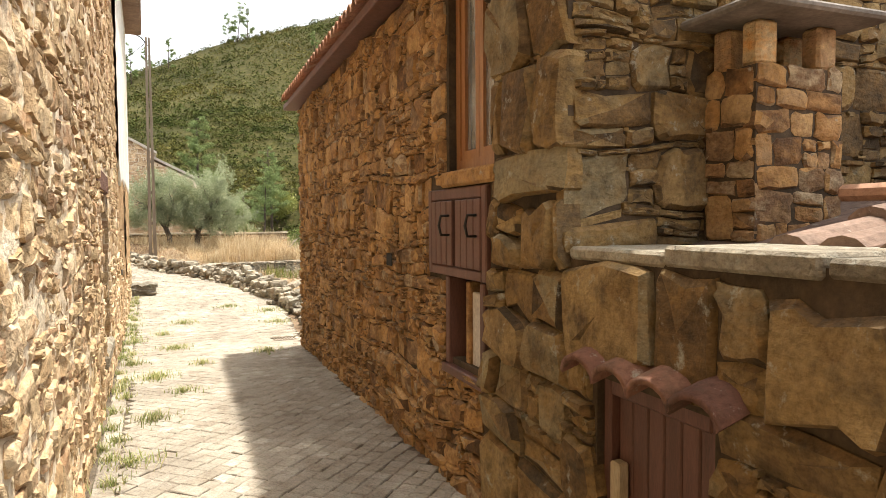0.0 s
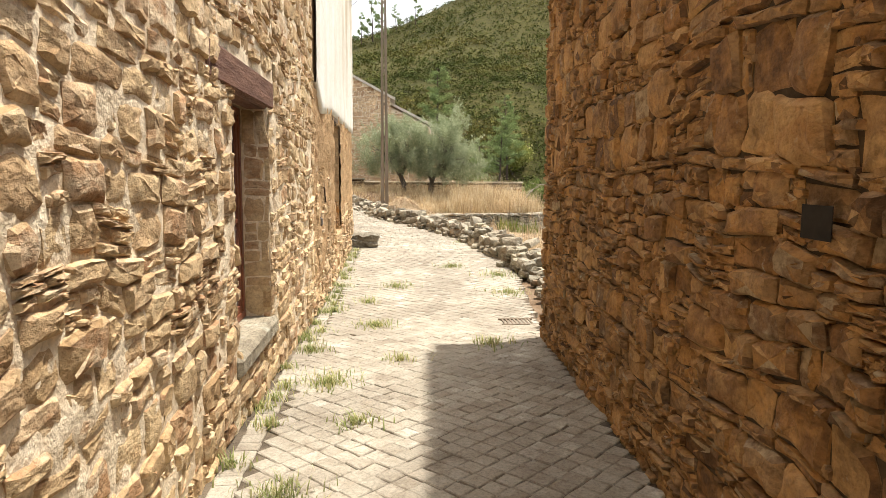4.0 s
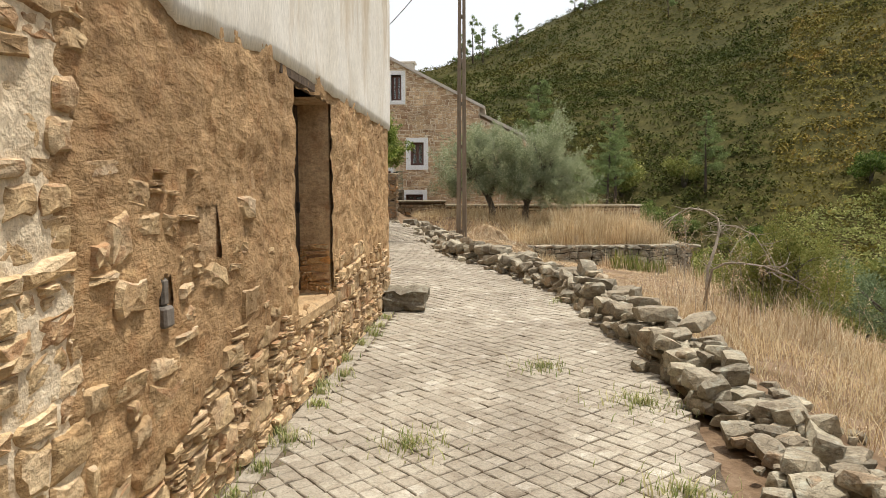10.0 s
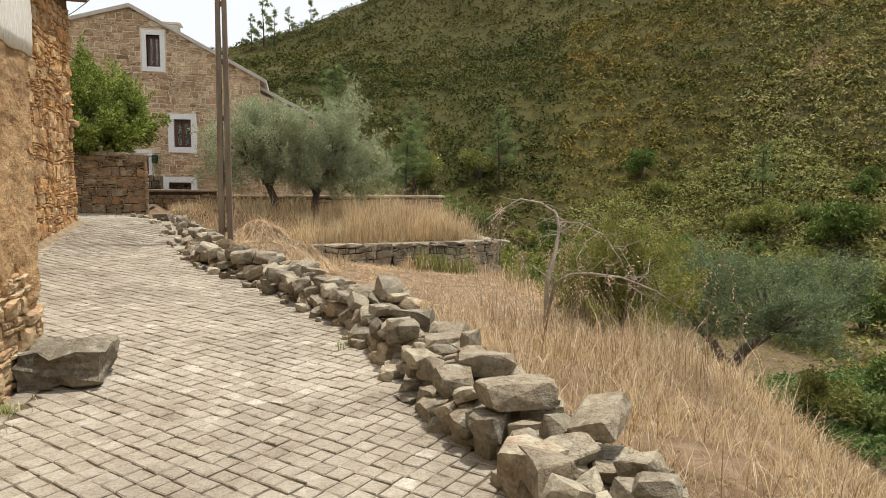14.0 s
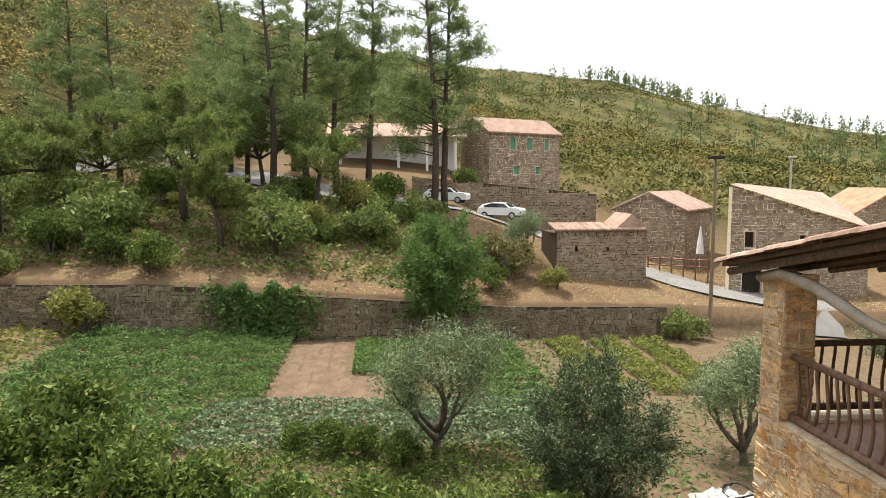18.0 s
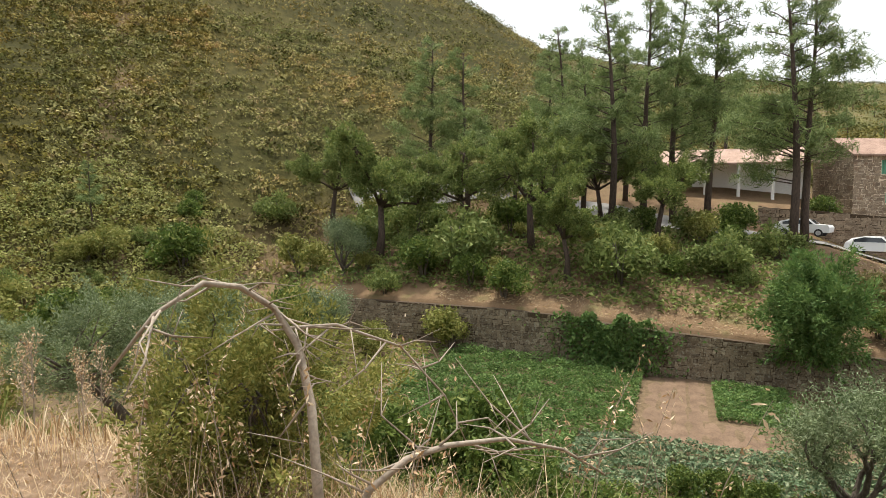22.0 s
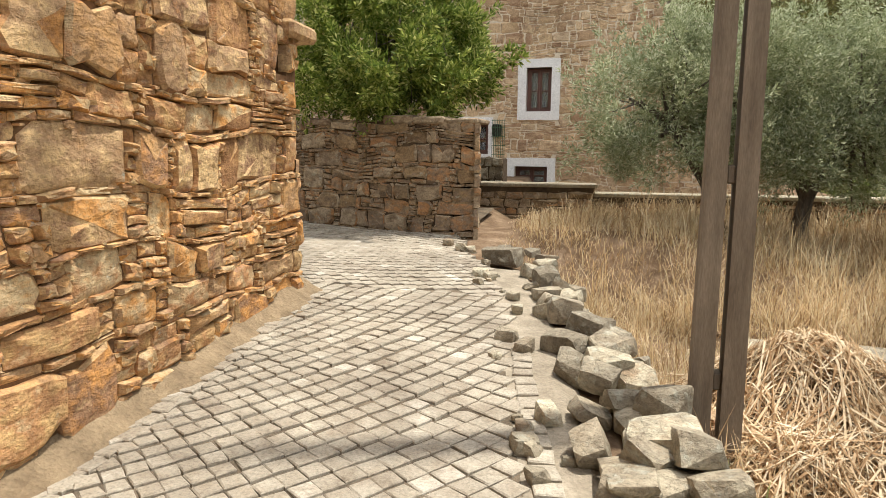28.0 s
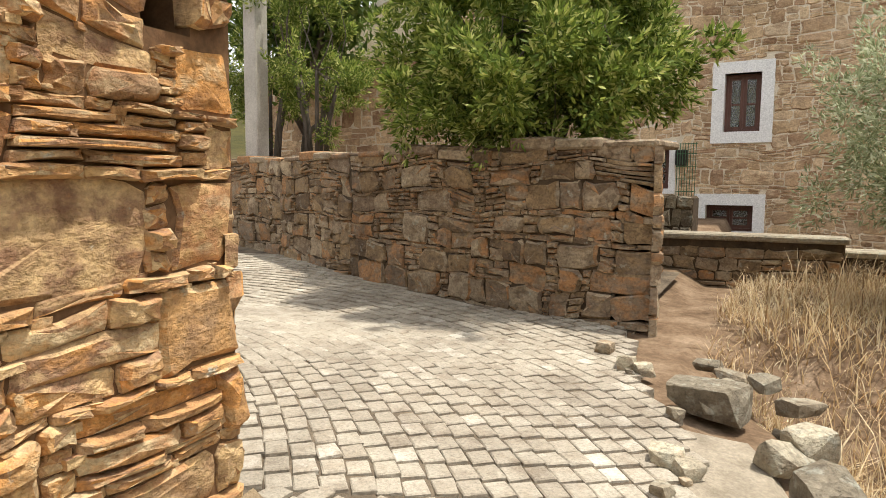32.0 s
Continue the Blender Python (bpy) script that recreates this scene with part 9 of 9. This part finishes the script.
grass("dry_grass", 46000, (2.6, 11), (10, 21), 0.33, M_DRYGRASS, "dry grass on the bank", lambda x, y: beyond(x, y) & (wob(x, y, 3.0, 7.0) > -0.35), 0.8, 0.0026, 0.45, 0.06)
grass("dry_grass", 12000, (6.0, 14), (13, 34), 0.3, M_DRYGRASS, "sparse dry grass on the slope", None, 0.6, 0.0035, 0.3)
grass("straw_litter", 60000, (0.2, 9.5), (19.5, 30.2), 0.06, M_STRAW, "trampled straw on bare earth", lambda x, y: beyond(x, y) & (wob(x, y, 2.0, 5) + 0.5 * wob(x, y, 7.0, 3) > -0.25), 2.2, 0.003, 0.5)
grass("iris_leaf", 420, (4.7, 6.3), (29.2, 29.9), 0.5, M_BEANS, "pale iris leaves at the wall foot", None, 0.5, 0.013, 0.2)
grass("dry_grass", 900, (4.4, 7.2), (29.2, 30.2), 0.4, M_STRAW, "bleached grass at the wall foot", None, 0.5, 0.006, 0.3)
grass("iris_leaf", 900, (6.8, 9.0), (25.4, 29.4), 0.36, M_BEANS, "pale iris leaves at the field edge", lambda x, y: wob(x, y, 1.6, 8) > 0.1, 0.5, 0.012, 0.2)
grass("dry_grass", 2600, (6.4, 9.6), (22.5, 29.8), 0.42, M_STRAW, "bleached grass along the field edge", lambda x, y: wob(x, y, 1.2, 4) > -0.1, 0.6, 0.006, 0.3, 0.1)

grass("dry_grass", 2600, (3.6, 7.2), (18.0, 22.2), 0.55, M_STRAW, "bleached grass beside the bush", None, 0.7, 0.003, 0.4)

grass("straw_litter", 26000, (-2.2, 7.2), (28.6, 36), 0.1, M_STRAW, "flattened straw under the terrace grass", beyond, 2.4, 0.0035, 0.5)
grass("straw_litter", 16000, (0.4, 9.0), (20.0, 30.0), 0.12, M_DRYGRASS, "long loose straws on the field", lambda x, y: beyond(x, y) & (wob(x, y, 1.4, 2) > -0.4), 2.6, 0.002, 0.6)

straw = thing("straw_heap", (1.25, 27.6, -0.4), "heap of pulled bleached straw below the pole", "straw heap")


def heap_z(x, y):
    q = np.hypot((x - 1.2) / 1.25, (y - 27.5) / 1.2)
    dome = np.clip(1 - q ** 2.2, 0, 1) ** 0.8
    side = np.clip(1 - np.hypot((x - 0.75) / 0.8, (y - 27.9) / 0.8) ** 2, 0, 1)
    return ground_z(x, y)[0] + (0.54 * dome + 0.3 * side) * (1 + 0.22 * wob(x, y, 3.2, 1)) + 0.03 * wob(x, y, 9, 2)


n = 6500
t, q = rng.uniform(0, 6.28, n), np.sqrt(rng.uniform(0, 1, n))
hx, hy = 1.2 + np.cos(t) * q * 1.32, 27.5 + np.sin(t) * q * 1.26
P = np.stack([hx, hy, heap_z(hx, hy) + rng.uniform(-0.02, 0.06, n)], -1)
way = rng.uniform(0, 6.28, n) + 0.5 * wob(hx, hy, 1.8, 6)
L = rng.uniform(0.1, 0.45, n)
rows = []
for k, s in enumerate((-1.0, -0.35, 0.35, 1.0)):
    bend = 0.25 * wob(hx, hy, 17, 3) * s * s
    x, y = hx + np.cos(way + bend) * L * s, hy + np.sin(way + bend) * L * s
    zz = heap_z(x, y) + rng.uniform(0.0, 0.1, n) + (0.07 * (s > 0.9) * rng.normal(0, 1, n))
    rows.append(np.stack([x, y, zz], -1))
side = np.stack([-np.sin(way), np.cos(way), 0.3 * rng.normal(size=n)], -1) * rng.uniform(0.003, 0.0065, (n, 1))
V = np.stack([rows[0], rows[1] + side, rows[2] + side, rows[3], rows[2] - side, rows[1] - side], 1).reshape(-1, 3)
F = (np.arange(n)[:, None, None] * 6 + np.array([(0, 1, 5, 5), (1, 2, 4, 5), (2, 3, 4, 4)])[None]).reshape(-1, 4)
put_part("straw", mesh_of("straw", V, [tuple(dict.fromkeys(f)) for f in F.tolist()], M_STRAW), straw, kind="stuff")
xs = np.linspace(-1, 1, 30)
X, Y = np.meshgrid(1.2 + xs * 1.2, 27.5 + xs * 1.15, indexing="ij")
Z = np.where(np.hypot((X - 1.2) / 1.25, (Y - 27.5) / 1.2) < 0.97, heap_z(X, Y) - 0.03, ground_z(X, Y)[0] - 0.15)
put_part("core", mesh_of("core", np.stack([X, Y, Z], -1).reshape(-1, 3), [(i * 30 + j, (i + 1) * 30 + j, (i + 1) * 30 + j + 1, i * 30 + j + 1) for i in range(29) for j in range(29)], M_THATCH, True), straw, "matted brown straw inside the heap")

# bush with a dead sapling on the field's edge
BROOM = lobed_tree(120, shrub_stems(0.8, 1.3), [(0, 0, 0.85, 0.75, 0.7), (-0.3, 0.2, 0.6, 0.6, 0.6), (0.35, -0.2, 0.6, 0.6, 0.6), (0.0, -0.2, 0.35, 0.8, 0.4)], 0.2, 5200, 6, 0.06, 0.024, 0.35, M_BUSHY, M_BARK, 0.3)
stand("broom_bush", BROOM, 6.5, 21.9, gz(6.5, 21.9), 1.1, 0, "yellow-green bush with seeding oat stems", "bush")
dead = thing("dead_sapling", (4.6, 20.05, gz(4.6, 20.05)), "bare dead sapling with an arched lichened stem", "sapling")
r2 = np.random.default_rng(77)
arch = [(4.58, 20.02, gz(4.58, 20.02) - 0.1), (4.63, 20.1, 0.15), (4.78, 20.22, 0.5), (4.88, 20.36, 0.78), (4.9, 20.52, 0.97), (4.72, 20.6, 1.1), (4.44, 20.6, 1.15), (4.25, 20.72, 1.02), (4.08, 20.82, 0.78)]
low = [(4.48, 19.95, gz(4.5, 19.95) - 0.1), (4.61, 19.82, 0.17), (4.76, 19.68, 0.29), (4.95, 19.54, 0.31), (5.2, 19.3, 0.29), (5.5, 19.05, 0.16), (5.75, 18.85, -0.05)]
side = [(4.9, 20.45, 0.86), (5.1, 20.25, 0.86), (5.3, 19.95, 0.72), (5.42, 19.72, 0.42), (5.48, 19.6, 0.12)]
for run, r in ((arch, 0.03), (low, 0.024), (side, 0.012)):
    Shape().tube(run, [r * (1 - 0.75 * i / (len(run) - 1)) for i in range(len(run))], 7).done("branch", M_TWIG, dead, smooth=True)
    sh = Shape()
    for k in range(16 if run is not arch else 20):
        i = int(r2.integers(1 if run is low else 3 if run is arch else 1, len(run)))
        p, b = Vector(run[i]), r2.uniform(0, 6.28)
        p = p.lerp(Vector(run[i - 1]), r2.uniform(0, 1))
        e = p + Vector((math.cos(b), math.sin(b), r2.uniform(-0.1, 1.1) if run is low else r2.uniform(-0.7, 0.3))) * r2.uniform(0.15, 0.5)
        q = p.lerp(e, 0.5) + Vector(r2.normal(0, 0.04, 3))
        sh.tube([p, q, e], [0.007, 0.005, 0.0015], 5)
        f = q + Vector(r2.normal(0, 0.12, 3))
        sh.tube([q, f], [0.004, 0.0012], 4)
    sh.done("twig", M_TWIG, dead, smooth=True, kind="stuff")


def oat_stem(rng, x, y, h):
    """A tall oat with drooping pale spikelets."""
    z, a = gz(x, y), rng.uniform(0, 6.28)
    th = thing("oat_stem", (x, y, z), "tall bleached oat stem with drooping seed heads", "grass", "oats by the bush")
    pts = [Vector((x + 0.22 * h * t * t * math.cos(a), y + 0.22 * h * t * t * math.sin(a), z + h * (t - 0.08 * t * t))) for t in (0, 0.25, 0.5, 0.75, 1)]
    Shape().tube(pts, [0.004, 0.0035, 0.003, 0.002, 0.001], 5).done("stalk", M_TWIG, th)
    c = np.array([pts[3].lerp(pts[4], t) for t in rng.uniform(-0.6, 1.0, 34)]) + rng.normal(0, 0.022, (34, 3))
    put_part("seed_head", mesh_of("seed_head", *leaf_sprays(rng, c, np.tile([0.3, 0, -0.6], (34, 1)), 1, 0.01, 0.02, 0.3), M_STRAW), th, kind="stuff")


for k in range(34):
    oat_stem(r2, r2.uniform(4.1, 6.6), r2.uniform(18.4, 21.6), r2.uniform(0.9, 1.75))


def dry_stalk(name, seed, h, spread, label):
    """A dead, branching weed stalk set with small dry seeds."""
    rng = np.random.default_rng(seed)
    sh, tips = Shape(), []
    sh.tube([(0, 0, -0.05), (0.01, 0.01, h * 0.5), (0, 0, h)], [0.008, 0.006, 0.002], 5)
    for k in range(16):
        z, a = h * rng.uniform(0.4, 0.95), rng.uniform(0, 6.28)
        e = Vector((math.cos(a) * spread, math.sin(a) * spread, 0)) * rng.uniform(0.4, 1.0) * (1.25 - z / h) + Vector((0, 0, z + h * rng.uniform(0.12, 0.3)))
        sh.tube([(0, 0, z), Vector((0, 0, z)).lerp(e, 0.5) + Vector((0, 0, -0.02)), e], [0.004, 0.003, 0.001], 4)
        tips += [Vector((0, 0, z)).lerp(e, t) for t in np.linspace(0.3, 1, 9)]
    P = np.array(tips) + rng.normal(0, 0.02, (len(tips), 3))
    return mesh_of("stem", sh.v, sh.f, M_TWIG), mesh_of("seed_head", *leaf_sprays(rng, P, np.tile([0, 0, 0.6], (len(P), 1)), 2, 0.02, 0.016, 0.4), M_STRAW)


STALKS = [dry_stalk("stalk", 130 + k, 1.0, 0.28, "") for k in range(3)]
for i, (x, y, h) in enumerate([(7.1, 25.2, 1.15), (7.3, 25.6, 1.0), (6.9, 25.5, 0.9), (7.5, 25.0, 1.0), (8.0, 24.6, 1.1), (8.4, 24.9, 1.35), (8.8, 25.1, 1.6), (8.2, 25.4, 1.2), (7.8, 24.2, 1.0), (7.2, 24.6, 0.85), (6.35, 27.6, 1.75), (5.9, 28.6, 0.9), (3.6, 29.4, 0.9), (6.6, 26.6, 0.8), (7.6, 26.0, 0.7), (8.6, 24.2, 1.2), (7.9, 23.5, 0.9)]):
    stand("dry_stalk", STALKS[i % 3], x, y, gz(x, y), h, 70 * i, "dry pinkish weed stalk with withered seeds", "weed", "dry stalks at the field edge")

# weeds in the lane
wv, wf, n0 = [], [], 0
for cx, cy, r, n in ((0.05, 8.3, 0.3, 260), (0.35, 10.6, 0.3, 220), (0.0, 6.4, 0.25, 180), (1.5, 9.6, 0.3, 160), (0.6, 9.0, 0.2, 90), (-0.2, 11.5, 0.25, 150), (0.6, 13.2, 0.35, 200), (1.6, 15.2, 0.3, 200), (2.3, 14.2, 0.5, 260), (2.2, 12.6, 0.4, 200), (-0.25, 13.2, 0.2, 120), (0.2, 12.0, 0.22, 120), (0.3, 7.4, 0.2, 100), (-0.2, 9.4, 0.2, 120), (-0.15, 5.2, 0.25, 140), (0.1, 26.2, 0.15, 60), (2.1, 18.6, 0.3, 60), *[(-0.3 + 0.06 * math.sin(k * 2.3), 3.5 + k * 0.41 + 0.2 * math.sin(k * 5.1), 0.14, 70) for k in range(35)]):
    a, q = rng.uniform(0, 6.28, n), np.abs(rng.normal(0, 0.5, n)) * r
    x, y = cx + np.cos(a) * q, cy + np.sin(a) * q
    v, f = blades(rng, np.stack([x, y, lane_z(x, y) - 0.01], -1), 0.075, 0.8, 0.004)
    wv.append(v)
    wf.append(f + n0)
    n0 += len(v)
stuff("lane_weeds", (np.concatenate(wv), np.concatenate(wf)), M_WEED, "tufts of weeds and dry grass between setts", "weeds")

drain = thing("drain_grate", (1.97, 10.72, -0.29), "grey iron drain grate in the paving", "drain")
for k in range(8):
    Shape().box((1.8 + k * 0.045, 10.6, -0.30), (1.824 + k * 0.045, 10.86, -0.278), None, 0.004).done("bar", M_CONCRETE, drain)
for y in (10.57, 10.86):
    Shape().box((1.77, y, -0.3), (2.17, y + 0.03, -0.276), None, 0.004).done("frame_bar", M_CONCRETE, drain)
van = thing("tarpaulin_heap", (14.2, 9.0, -7), "white sheet and black hose over garden stuff", "tarpaulin")
bm = bmesh.new()
bmesh.ops.create_grid(bm, x_segments=16, y_segments=12, size=0.5)
zb = gz(14.2, 9.0)
for v in bm.verts:
    v.co = Vector((14.2 + v.co.x * 2.6, 9.0 + v.co.y * 1.8, zb + 0.5 + 0.9 * (0.25 - v.co.x ** 2) + 0.25 * noise.noise(v.co * 5)))
bmesh.ops.solidify(bm, geom=bm.faces[:], thickness=0.02)
part("sheet", bm, M_WHITE, van, smooth=True)
Shape().box((13.2, 8.3, zb - 0.2), (15.2, 9.7, zb + 0.45), None, 0.05).done("load", M_WOODOLD, van)

# ---- setts ----


BEND, REACH, START = (-7.1, 24.6), 5.7, 24.6
row_line = lambda x: 28.3 + 0.5 * (x + 3.2)


def sett_cells():
    """Setts laid on the diagonal, turning with the lane at the bend; straight courses beyond it."""
    s, a0 = 0.122, radians(44)
    i, j = np.meshgrid(np.arange(-330, 331), np.arange(-330, 331), indexing="ij")
    u, v = (i * math.cos(a0) - j * math.sin(a0)).ravel() * s, (i * math.sin(a0) + j * math.cos(a0)).ravel() * s
    k = (v < 0) & (v > 2.2 - START) & (np.abs(u - 0.8) < 4)
    flat = np.stack([u[k] + BEND[0] + REACH, v[k] + START, np.full(k.sum(), a0), np.full(k.sum(), s / 2), np.full(k.sum(), s / 2)], -1)
    k = (v >= 0) & (v < 6.5) & (np.abs(u) < 3.6)
    th, r = v[k] / REACH, REACH * np.exp(u[k] / REACH)
    x, y, hs = BEND[0] + r * np.cos(th), BEND[1] + r * np.sin(th), s / 2 * r / REACH
    turn = np.stack([x, y, a0 + th, hs, hs], -1)[y < row_line(x)]
    rows, r, q = [], 2.2, 0
    while r < 9.5:
        n = int(2 * math.pi * r / 0.15)
        t = 2 * math.pi * (np.arange(n) + 0.5 * (q % 2)) / n
        x, y = BEND[0] + r * np.cos(t), BEND[1] + r * np.sin(t)
        k = (y >= row_line(x)) & (t < 2.2)
        rows.append(np.stack([x[k], y[k], t[k], np.full(k.sum(), 0.058), np.full(k.sum(), 0.073)], -1))
        r += 0.119
        q += 1
    return flat, np.concatenate([turn, *rows])


def inside(x, y, m=0.08):
    return (x > lane_left(y) + np.where(y < 18.3, 0.2, 0.08)) & (x < lane_right(y) - np.where(y < 21.5, 0.02, 0.21))


flat, turn = sett_cells()
cells = [c for c in flat if inside(c[0], c[1])]
cells += [c for c in turn if c[0] < float(wall_x(c[1])) - 0.14 and c[0] > float(lane_left(c[1])) + 0.08 and c[1] < 32.4 + max(0, -4.3 - c[0]) * 0.4 and not (c[0] < -2.98 and c[1] < 28.25)]
# rough cement apron between the setts and the tumbled wall
ys = np.linspace(21.6, 30.2, 110)
ap = []
for y in ys:
    a, b = min(float(lane_right(y)) - 0.2, float(wall_x(y)) - 0.2), float(wall_x(y)) + 0.3
    for k in range(6):
        x = a + (b - a) * k / 5 + (0.05 * float(vnoise(y, k, 2.2, 9)) if k else 0)
        ap.append((x, y, float(lane_z(x, y)) - 0.013 + 0.008 * float(vnoise(x, y, 5, 12)) - (0.05 if k == 5 else 0)))
tagged(put_part("apron", mesh_of("apron", ap, [(6 * i + k, 6 * i + k + 1, 6 * i + 7 + k, 6 * i + 6 + k) for i in range(109) for k in range(5)], M_APRON, True)), "rough pale cement apron beside the setts", "pavement", kind="structure")
# border rows along both edges
for side in (0, 1):
    y = 2.2
    while y < 28:
        l = rng.uniform(0.11, 0.18)
        e0 = float(lane_left(y + l / 2)) + 0.12 if side == 0 else float(lane_right(y + l / 2)) - 0.13
        e1 = float(lane_left(y + l)) if side == 0 else float(lane_right(y + l))
        e2 = float(lane_left(y)) if side == 0 else float(lane_right(y))
        if (y < 18.2 and not side) or (y > 21.5 and (side or y > 24)):
            cells.append((e0, y + l / 2, math.atan2(l, e1 - e2) - math.pi / 2 if abs(e1 - e2) < 0.2 else 0.0, 0.07, l / 2))
        y += l
cells = np.array(cells)
n = len(cells)
jig = rng.normal(0, 0.0026, (n, 2))
cx, cy = cells[:, 0] + jig[:, 0], cells[:, 1] + jig[:, 1]
rot = cells[:, 2] + rng.normal(0, 0.03, n)
hx, hy = cells[:, 3] - rng.uniform(0.0014, 0.0042, n), cells[:, 4] - rng.uniform(0.0014, 0.0042, n)
z = lane_z(cx, cy) + rng.normal(0, 0.0018, n)
tilt = rng.normal(0, 0.009, (n, 2))
corner = rng.normal(0, 0.0034, (n, 4, 2))
rings = []
for shrink, drop in ((0.88, 0.0), (1.0, 0.006), (1.0, 0.07)):
    q = []
    for e, (sx, sy) in enumerate(((-1, -1), (1, -1), (1, 1), (-1, 1))):
        a = hx * sx * shrink + corner[:, e, 0] + rng.normal(0, 0.0012, n)
        b = hy * sy * shrink + corner[:, e, 1] + rng.normal(0, 0.0012, n)
        q.append(np.stack([cx + a * np.cos(rot) - b * np.sin(rot), cy + a * np.sin(rot) + b * np.cos(rot), z - drop + tilt[:, 0] * a + tilt[:, 1] * b], -1))
    rings += q
V = np.stack(rings, 1)
sf = [(0, 1, 2, 3)] + [(k + 4, (k + 1) % 4 + 4, (k + 1) % 4, k) for k in range(4)] + [(k + 8, (k + 1) % 4 + 8, (k + 1) % 4 + 4, k + 4) for k in range(4)]
order = np.argsort(np.abs(cy - 14.8) + 0.15 * np.abs(cx - 1), kind="stable")
for i in order[:300]:
    put_part("sett", mesh_of("sett", V[i], sf, M_SETT), pavement)
rest = V[order[300:]]
F = (np.array(sf)[None] + (np.arange(len(rest)) * 12)[:, None, None]).reshape(-1, 4)
put_part("paving", mesh_of("paving", rest.reshape(-1, 3), F, M_SETT), pavement, kind="stuff")
